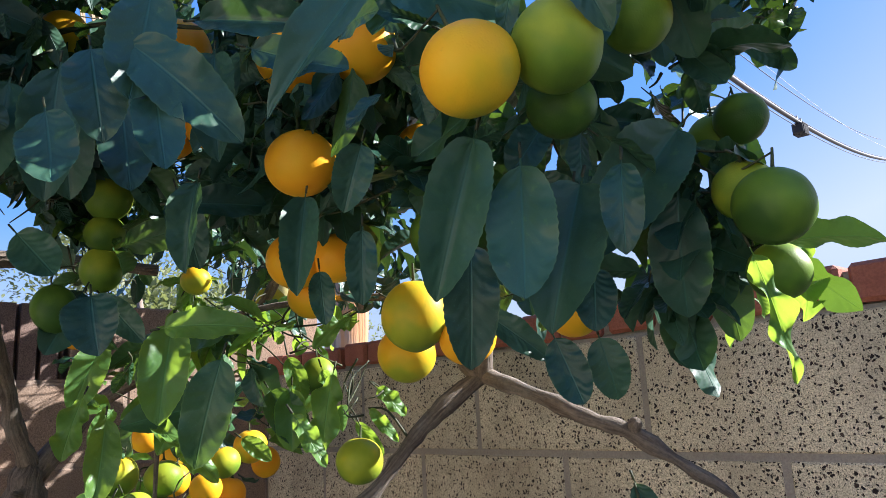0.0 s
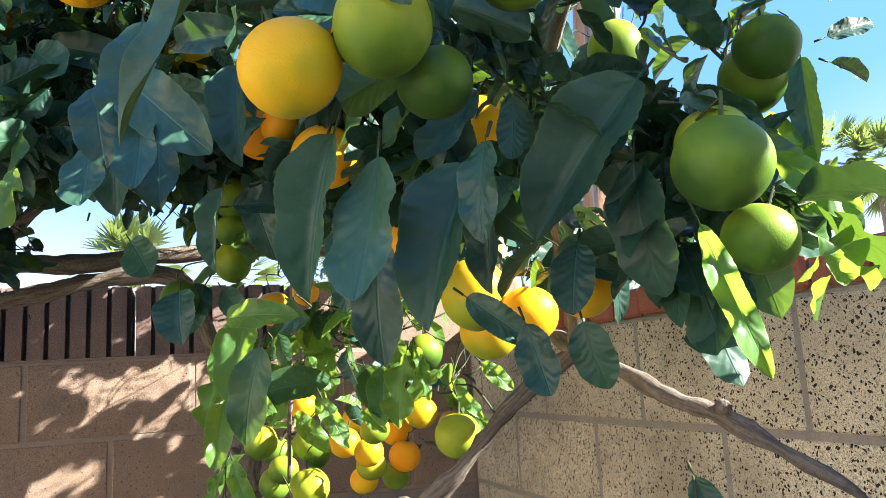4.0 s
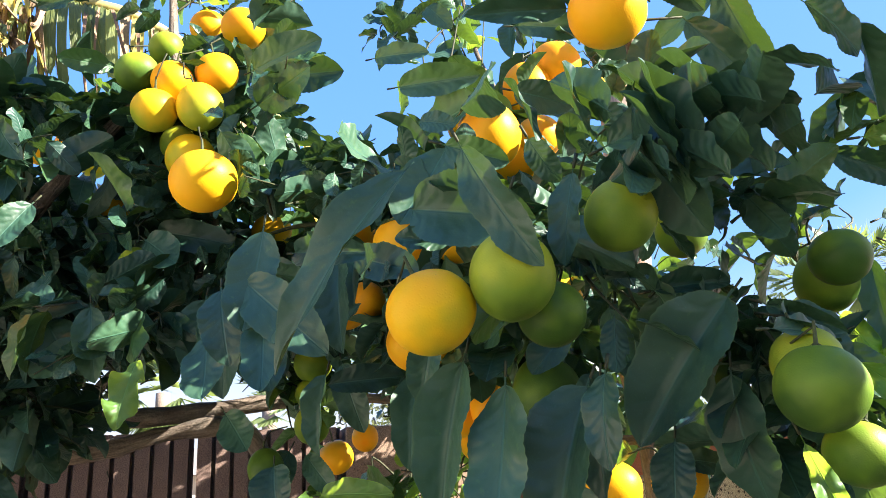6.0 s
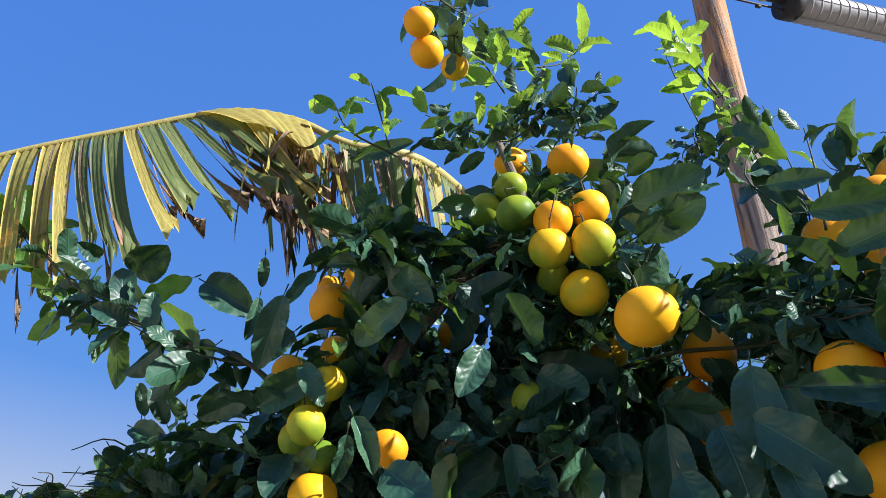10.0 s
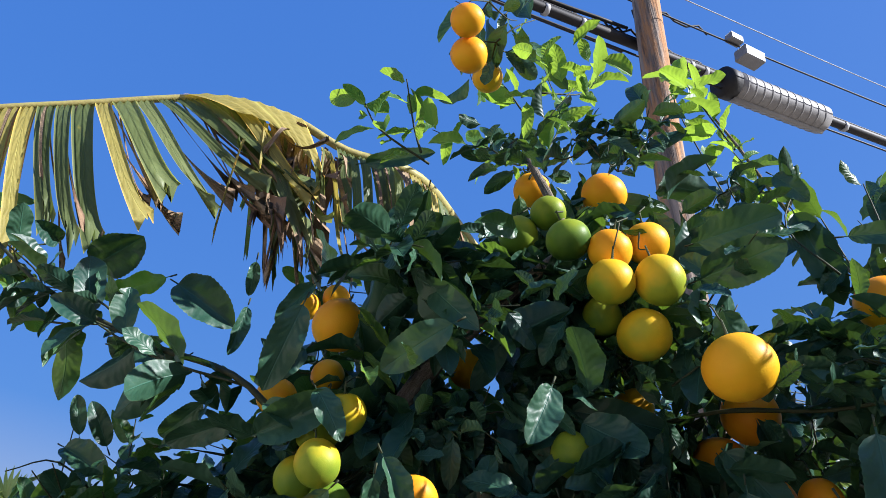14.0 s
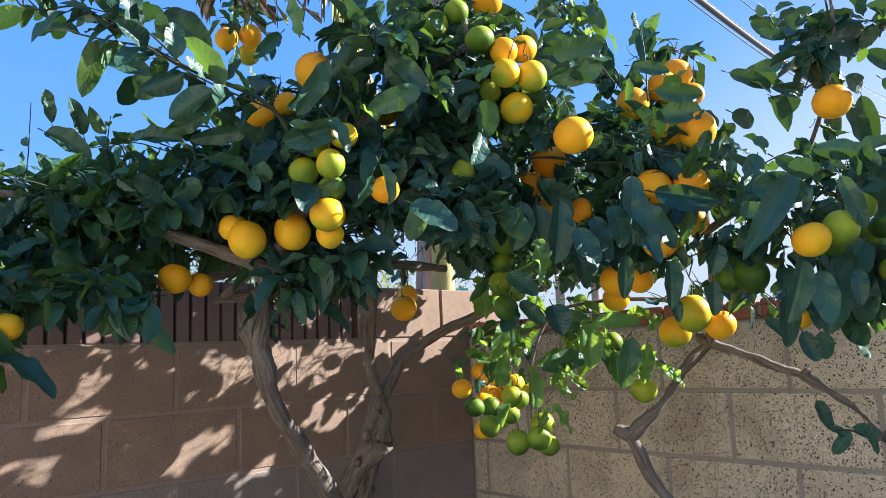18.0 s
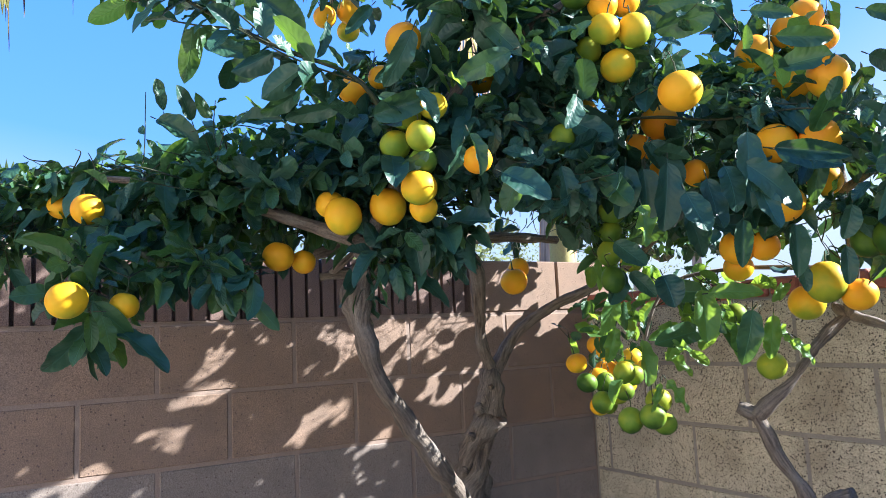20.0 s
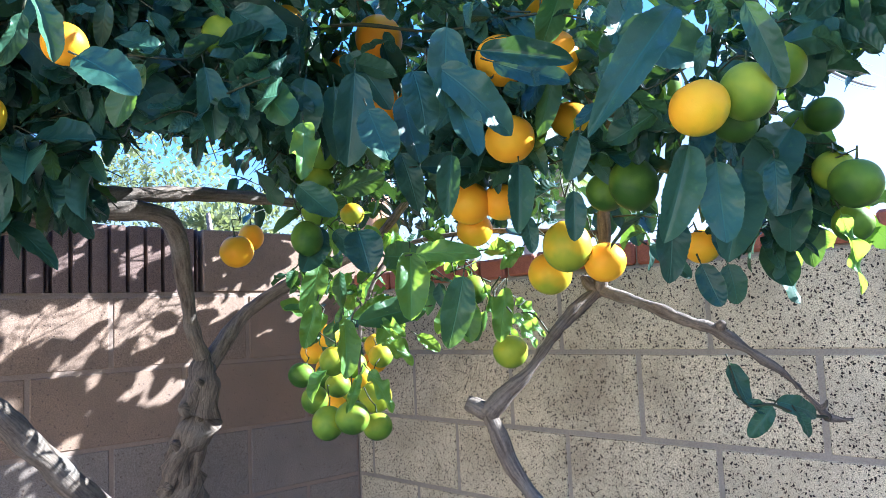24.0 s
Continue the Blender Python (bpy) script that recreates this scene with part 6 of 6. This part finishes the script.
def strip(p, along, length, wide, lean, out, curl, mat, turn=0.0, taper=0.55):
    """One hanging ribbon of the torn blade, pleated along its run and ragged at its end; turn: degrees it has twisted round."""
    rows, vs, fs, uv = 14, [], [], []
    a = along.normalized()
    tear = [brng.uniform(0.0, 0.16) for n in range(7)]
    for r in range(rows + 1):
        t = r / rows
        w = wide * (1.06 - (1 - taper) * t)
        c = p + Vector((out * math.sin(min(1, t * 1.6) * 1.57), 0, 0)) + a * (lean * t ** 1.3)
        c += Vector((curl * t * t * math.sin(3 * t + wide * 90), 0, 0.015 * math.sin(1.57 * min(1, t * 3))))
        q = Matrix.Rotation(radians(turn) * min(1.0, t * 2.0), 3, "Z") @ a
        nrm = q.cross(Vector((0, 0, 1)))
        for k, side in enumerate((-1, -0.66, -0.33, 0, 0.33, 0.66, 1)):
            run = t * (1 - tear[k] * max(0.0, 2 * t - 1) ** 2)
            vs.append(c + Vector((0, 0, -length * run * (0.9 + 0.1 * run))) + q * (0.5 * w * side) + nrm * (0.10 * w if k % 2 else -0.08 * w))
            uv.append((0.5 + 0.5 * side, t))
    for r in range(rows):
        for n in range(6):
            i = r * 7 + n
            fs.append((i, i + 1, i + 8, i + 7))
    return part("leaf_strip", mesh_of("leaf_strip", vs, fs, mat, uv), mat, banana)


BANANA_BROWN = rough_mat("brown_banana_leaf", (0.20, 0.11, 0.06), (0.30, 0.20, 0.12), 25.0, 260.0, 0.002, 0.8)
BANANA_GOLD = leaf_mat("yellowing_banana_leaf", (0.38, 0.32, 0.08), (0.30, 0.28, 0.08), (0.70, 0.58, 0.10), 0.5, 0.2)
# darker copy of the leaf green, with shade put into its colour
BANANA_SHADED = leaf_mat("shaded_banana_leaf", (0.085, 0.11, 0.036), (0.11, 0.14, 0.045), (0.22, 0.30, 0.05), 0.45, 0.15, 0.25)
k = 0
while k < len(ridge) - 6:
    p, al = ridge[k], ridge[k + 2] - ridge[k]
    gap = 0.015 + 0.016 * brng.random()
    if p.y > 0.0:                                   # the pale ragged end by the tree
        gap = brng.uniform(0.014, 0.024)
        strip(p, al, brng.uniform(0.17, 0.30), gap * 1.4, brng.uniform(-0.05, 0.0), 0.03, 0.02, (BANANA_DRY, BANANA, BANANA_GOLD, BANANA_SHADED)[brng.randrange(4)], brng.uniform(-18, 18), 0.85)
        if brng.random() < 0.4:
            strip(p, al, brng.uniform(0.2, 0.34), 0.008, brng.uniform(-0.06, 0.0), 0.04, 0.05, BANANA_BROWN, brng.uniform(-60, 60), 0.6)
    elif p.y > -0.17:                               # a tangle of brown and yellow shreds under the fold
        for n in range(9):
            strip(p + Vector((brng.uniform(-0.03, 0.03), brng.uniform(-0.03, 0.03), -0.02 - 0.05 * brng.random())), al, brng.uniform(0.10, 0.34), brng.uniform(0.005, 0.024), brng.uniform(-0.09, 0.05), brng.uniform(-0.05, 0.05),
                  brng.uniform(-0.14, 0.14), (BANANA_GOLD, BANANA_DRY, BANANA_DRY, BANANA, BANANA_DRY, BANANA_BROWN, BANANA_BROWN, BANANA_SHADED, BANANA_DRY)[n], brng.uniform(-70, 70), 0.5)
    else:                                           # broad pleated ribbons, close at the rib and parting below
        gap = brng.choice((brng.uniform(0.018, 0.026), brng.uniform(0.026, 0.040)))
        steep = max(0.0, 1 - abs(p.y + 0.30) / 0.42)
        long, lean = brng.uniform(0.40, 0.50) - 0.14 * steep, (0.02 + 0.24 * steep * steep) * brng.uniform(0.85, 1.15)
        # ribbons near the fold take the colour with shade in it more often
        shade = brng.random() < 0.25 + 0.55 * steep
        strip(p, al, long, gap * 1.32, -lean, 0.05 * brng.uniform(0.7, 1.3), brng.uniform(-0.015, 0.02), BANANA_SHADED if shade else BANANA_GOLD if brng.random() < 0.45 else BANANA, brng.uniform(-22, 22), brng.uniform(0.6, 0.85))
        for n in range(brng.choice((1, 2, 2, 3))):  # dry shreds torn off along it, some longer than the ribbon
            strip(p + al.normalized() * gap * brng.uniform(-0.6, 0.6), al, long * brng.uniform(0.75, 1.2), brng.uniform(0.003, 0.007), -lean * brng.uniform(0.7, 1.3), brng.uniform(0.0, 0.05),
                  brng.uniform(-0.08, 0.08), BANANA_BROWN if n % 2 else BANANA_DRY, brng.uniform(-80, 80), 0.5)
    step = 0.0
    while step < gap and k < len(ridge) - 2:
        step += (ridge[k + 1] - ridge[k]).length
        k += 1
# the folded yellow piece at the crest
first_k = min(range(len(ridge)), key=lambda i: abs(ridge[i].y + 0.31))
last_k = min(range(len(ridge)), key=lambda i: abs(ridge[i].y + 0.05))
cols = [ridge[i] for i in range(first_k, last_k, -1)] if first_k > last_k else [ridge[i] for i in range(first_k, last_k)]
vs, fs, uv = [], [], []
for c, p in enumerate(cols):
    u = c / (len(cols) - 1)
    reach = 0.06 + 0.11 * u
    for r in range(8):
        t = r / 7
        q = p + Vector((0.006 + 0.05 * math.sin(1.4 * t), 0.10 * t * (1 - 0.6 * u), 0.006 - reach * t))
        vs.append(q + Vector((0.003 if c % 3 == 0 else -0.001, 0, 0)))
        uv.append((u, t))
for c in range(len(cols) - 1):
    for r in range(7):
        a = c * 8 + r
        fs.append((a, a + 1, a + 9, a + 8))
part("folded_blade", mesh_of("folded_blade", vs, fs, BANANA_GOLD, uv), BANANA_GOLD, banana, "yellow folded part of the torn leaf")

# ---- beyond the walls ----
FROND = leaf_mat("palm_frond", (0.09, 0.13, 0.05), (0.12, 0.16, 0.06), (0.3, 0.4, 0.08), 0.5, 0.0)
TRUNK_FAR = rough_mat("palm_trunk", (0.30, 0.24, 0.18), (0.22, 0.17, 0.13), 2.0, 30.0, 0.02)
OLIVE = leaf_mat("olive_leaf", (0.13, 0.15, 0.08), (0.17, 0.19, 0.11), (0.3, 0.34, 0.10), 0.5, 0.0)


def palm(at, tall, spread, seed):
    thing = tagged(new("palm_tree"), "tall fan palm standing beyond the garden walls", "palm tree", "palms beyond the wall")
    thing.location = at
    at, r = Vector(at), random.Random(seed)
    tube("trunk", [at, at + Vector((0.1, 0, tall * 0.5)), at + Vector((0, 0, tall))], [0.22, 0.17, 0.15], TRUNK_FAR, thing, 6, 10, 0.05)
    vs, fs, uv = [], [], []
    for k in range(46):
        a, lift = r.uniform(0, 6.28), r.uniform(-1.1, 1.35)
        d = Vector((math.cos(a) * math.cos(lift), math.sin(a) * math.cos(lift), math.sin(lift)))
        c = at + Vector((0, 0, tall)) + d * spread * r.uniform(0.45, 0.7)
        side = d.cross(Vector((0, 0, 1))).normalized()
        for q in range(11):
            ang = (q - 5) * 0.2
            e = (d * math.cos(ang) + side * math.sin(ang)) * spread * 0.5
            e.z -= 0.16 * spread * abs(ang)
            w = side * 0.03 * spread + Vector((0, 0, 0.012 * spread))
            o = len(vs)
            vs += [c - w, c + w, c + e * 0.6 + w, c + e, c + e * 0.6 - w]
            uv += [(0, 0), (1, 0), (1, 0.6), (0.5, 1), (0, 0.6)]
            fs.append((o, o + 1, o + 2, o + 3, o + 4))
    tagged(part("crown", mesh_of("crown", vs, fs, FROND, uv), FROND, thing), kind="stuff")


palm((-17.4, 21.4, 0), 8.0, 1.6, 1)
palm((-16.6, 22.6, 0), 7.6, 1.6, 2)
palm((-20.5, 21.5, 0), 8.4, 1.5, 3)
palm((-12.0, -2.8, 0), 3.6, 1.0, 4)
palm((-16.5, -0.6, 0), 4.2, 1.3, 5)
palm((-15.0, 1.6, 0), 3.6, 1.2, 6)


def bush(at, tall, wide, n, seed, label):
    thing = tagged(new("tree"), label, "tree", "trees beyond the wall")
    thing.location = at
    at, r = Vector(at), random.Random(seed)
    tube("trunk", [at, at + Vector((0.1, 0.05, tall * 0.45)), at + Vector((0, 0, tall * 0.8))], [0.12, 0.08, 0.03], TRUNK_FAR, thing, 6, 9, 0.15)
    for k in range(6):
        a = k * 1.05 + 0.3
        tip = at + Vector((math.cos(a) * wide * 0.7, math.sin(a) * wide * 0.7, tall * r.uniform(0.6, 0.95)))
        tube("limb", [at + Vector((0, 0, tall * 0.35)), at.lerp(tip, 0.5) + Vector((0, 0, tall * 0.2)), tip], [0.06, 0.04, 0.01], TRUNK_FAR, thing, 4, 6, 0.15)
    vs, fs, uv = [], [], []
    lobes = [(Vector((r.gauss(0, 0.45) * wide, r.gauss(0, 0.45) * wide, tall * r.uniform(0.45, 0.95))), wide * r.uniform(0.22, 0.45)) for k in range(22)]
    for k in range(n):
        c, s = r.choice(lobes)
        d = Vector((r.gauss(0, 1), r.gauss(0, 1), r.gauss(0, 1))).normalized()
        p = at + c + d * s * r.random() ** 0.4
        m = leaf_pose(p, d + Vector((r.gauss(0, .6), r.gauss(0, .6), r.gauss(0, .6))), Vector((r.gauss(0, .5), r.gauss(0, .5), 1)), r.uniform(0.035, 0.065))
        o = len(vs)
        for q in ((0, 0, 0), (0.22, 0.5, 0.06), (0, 1, 0), (-0.22, 0.5, 0.06)):
            vs.append(m @ Vector(q))
            uv.append((0.5 + q[0], q[1]))
        fs.append((o, o + 1, o + 2, o + 3))
    tagged(part("crown", mesh_of("crown", vs, fs, OLIVE, uv), OLIVE, thing), kind="stuff")


bush((-2.65, 1.65, 0), 2.3, 0.7, 15000, 33, "low grey-green shrub at the foot of the utility pole")
bush((-4.6, 1.9, 0), 2.75, 0.9, 15000, 31, "grey-green olive tree behind the brown wall")
bush((-7.5, 6.5, 0), 2.6, 1.6, 9000, 32, "grey-green tree in the distance behind the walls")

ROOF = rough_mat("grey_roof", (0.30, 0.29, 0.29), (0.22, 0.21, 0.21), 1.0, 20.0, 0.02)
BLUE = rough_mat("blue_paint", (0.10, 0.22, 0.55), (0.08, 0.18, 0.46), 0.5, 20.0, 0.002, 0.5)
TEAL = rough_mat("teal_sign_paint", (0.02, 0.32, 0.28), (0.02, 0.27, 0.24), 0.5, 20.0, 0.002, 0.5)
WHITE = rough_mat("white_paint", (0.78, 0.77, 0.74), (0.70, 0.69, 0.66), 0.6, 20.0, 0.002, 0.6)
DARK_GLASS = Mat("window_glass").set((0.03, 0.035, 0.04), 0.08, 0.0, 0.6)


def far_house(x, y, turn, long, deep, tall, wall_mat, trim_mat, label):
    thing = tagged(new("house"), label, "house", "houses beyond the wall")
    thing.matrix_basis = pose(x, y, 0, 0, 0, turn)
    base = thing.matrix_basis

    def put(name, bm, mat, parent=thing):
        ob = part(name, bm, mat, None)
        ob.matrix_basis = base
        return child(ob, parent)

    put("wall", box_bm(-long / 2, long / 2, -deep / 2, deep / 2, 0, tall), wall_mat)
    put("fascia", box_bm(-long / 2 - 0.4, long / 2 + 0.4, -deep / 2 - 0.4, deep / 2 + 0.4, tall + 0.005, tall + 0.5), trim_mat)
    put("roof", box_bm(-long / 2 - 0.2, long / 2 + 0.2, -deep / 2 - 0.2, deep / 2 + 0.2, tall + 0.505, tall + 0.62), ROOF)
    for k in range(int(long // 3)):
        u = -long / 2 + 1.5 + k * 3
        w = put("window", box_bm(u - 0.7, u + 0.7, -deep / 2 - 0.03, -deep / 2 - 0.005, 1.0, 2.2), WHITE)
        put("pane", box_bm(u - 0.6, u + 0.6, -deep / 2 - 0.05, -deep / 2 - 0.034, 1.1, 2.1), DARK_GLASS, w)


far_house(-24, 7.5, 90, 9, 7, 3.0, WHITE, BLUE, "low white house with a blue fascia beyond the wall")
far_house(-22, -3, 90, 8, 7, 2.5, WASH, ROOF, "low tan house with a flat roof in the distance")

sign = tagged(new("shop_sign"), "teal sign board on a brown post beyond the walls", "sign")
sign.location = (-15.1, 14.2, 0)
tube("post", [(-15.1, 14.2, 0), (-15.1, 14.2, 3.6)], [0.09, 0.09], BARK, sign, 3, 10)
board = part("board", box_bm(-0.25, 0.25, -0.04, 0.04, -0.3, 0.3, 0.01), TEAL, sign)
board.matrix_basis = sign.matrix_basis.inverted() @ pose(-14.95, 14.0, 3.22, 0, 0, 46)
board.matrix_parent_inverse = Matrix()
for k in range(2):
    bar = part("lettering", box_bm(-0.16, 0.16, -0.055, -0.045, 0.06 - k * 0.16, 0.12 - k * 0.16), WHITE, board)
    bar.matrix_parent_inverse = Matrix()
    bar.matrix_basis = Matrix()

# ---- blocks, bricks: the pieces of the walls ----
TILES = {}


def piece(name, size, mat, owner, at, bevel=0.004, tilt=(0, 0, 0)):
    """A block, brick or cap of that size with softened edges, its centre at a place; equal ones share a mesh."""
    key = (name, tuple(round(s, 3) for s in size), mat.name)
    if key not in TILES:
        a, b, c = (s / 2 for s in size)
        bm = box_bm(-a, a, -b, b, -c, c, bevel)
        me = bpy.data.meshes.new(name)
        bm.to_mesh(me)
        bm.free()
        me.materials.append(mat)
        TILES[key] = me
    ob = new(name, TILES[key])
    ob.matrix_basis = pose(*at, *tilt)
    return child(ob, owner)


wrng = random.Random(8)
for row in range(-7, 1):
    z = BED + COURSE * row + COURSE / 2
    first = -0.235 if row % 2 == 0 else -0.012
    k0 = math.floor((FACE_L - first) / BLOCK)
    for k in range(k0, 16):
        x0, x1 = max(first + k * BLOCK, FACE_L) + JOINT / 2, min(first + (k + 1) * BLOCK - JOINT / 2, 6.0)
        if x1 - x0 > 0.03:
            piece("block", (x1 - x0, 0.03, COURSE - JOINT), BLOCK_TAN, wall_north, ((x0 + x1) / 2, FACE_R + 0.015 + wrng.uniform(-0.001, 0.001), z), 0.003)
x = FACE_L - 0.1
while x < 5.9:
    w = 0.092 + wrng.uniform(-0.004, 0.004)
    piece("brick", (0.092, 0.20, 0.056), BRICK, wall_north, (x + w / 2, FACE_R + 0.095 + wrng.uniform(-0.006, 0.006), BED + COURSE + 0.032 + wrng.uniform(-0.003, 0.003)), 0.006,
          (wrng.uniform(-1.5, 1.5), wrng.uniform(-1.5, 1.5), wrng.uniform(-2, 2)))
    x += w + 0.010
part("coping_bed", box_bm(FACE_L - 0.19, 6.0, FACE_R + 0.012, FACE_R + 0.18, BED + COURSE + 0.0005, BED + COURSE + 0.05), MORTAR, wall_north)

for row in range(-7, 1):
    z = BED + COURSE * row + COURSE / 2
    first = 0.487 if row % 2 == 0 else 0.284
    for k in range(-9, 3):
        y0, y1 = first + k * BLOCK + JOINT / 2, min(first + (k + 1) * BLOCK, FACE_R) - JOINT / 2
        if y1 - y0 > 0.03 and y0 > -3.4:
            piece("block", (0.03, y1 - y0, COURSE - JOINT), BLOCK_BROWN if row >= -1 else BLOCK_GREY, wall_west, (FACE_L - 0.015 + wrng.uniform(-0.001, 0.001), (y0 + y1) / 2, z), 0.003)

# fluted top course: one block with upright grooves, shared by all
FLUTED_TO = 0.742
Z0, Z1 = BED + COURSE + 0.008, BED + 2 * COURSE - 0.008
prof, y = [], -BLOCK / 2 + JOINT / 2
pitch = (BLOCK - JOINT) / 8
for k in range(8):
    a = y + k * pitch
    prof += [(a, 0.0), (a + pitch * 0.76, 0.0), (a + pitch * 0.79, -0.024), (a + pitch * 0.97, -0.024)]
prof.append((y + 8 * pitch, 0.0))
fv = [(0.0 + d, q, z) for z in (Z0 - (Z0 + Z1) / 2, Z1 - (Z0 + Z1) / 2) for q, d in prof]
n = len(prof)
ff = [(k, k + 1, n + k + 1, n + k) for k in range(n - 1)]
o = len(fv)
fv += [(-0.18, prof[0][0], Z0 - (Z0 + Z1) / 2), (-0.18, prof[-1][0], Z0 - (Z0 + Z1) / 2), (-0.18, prof[0][0], Z1 - (Z0 + Z1) / 2), (-0.18, prof[-1][0], Z1 - (Z0 + Z1) / 2)]
ff += [(o + 1, o, o + 2, o + 3), tuple([n + k for k in range(n)] + [o + 3, o + 2]), tuple([k for k in range(n)][::-1] + [o, o + 1]), (0, n, o + 2, o), (n - 1, o + 1, o + 3, 2 * n - 1)]
FLUTED = mesh_of("fluted_block", fv, ff, BLOCK_FLUTED, smooth=False)
for k in range(10):
    ob = new("fluted_block", FLUTED)
    ob.location = (FACE_L - 0.004 + wrng.uniform(-0.002, 0.002), FLUTED_TO - BLOCK / 2 - k * BLOCK, (Z0 + Z1) / 2)
    child(ob, wall_west)
part("top_course_bed", box_bm(FACE_L - 0.185, FACE_L - 0.006, -3.4, FACE_R + 0.1, BED + COURSE + 0.0005, Z0 - 0.0005), MORTAR_RED, wall_west)
y = FLUTED_TO + JOINT
for k in range(2):
    y1 = min(y + BLOCK - JOINT, FACE_R + 0.18)
    piece("block", (0.185, y1 - y, Z1 - Z0), BLOCK_BROWN, wall_west, (FACE_L - 0.0925, (y + y1) / 2, (Z0 + Z1) / 2), 0.003)
    y = y1 + JOINT
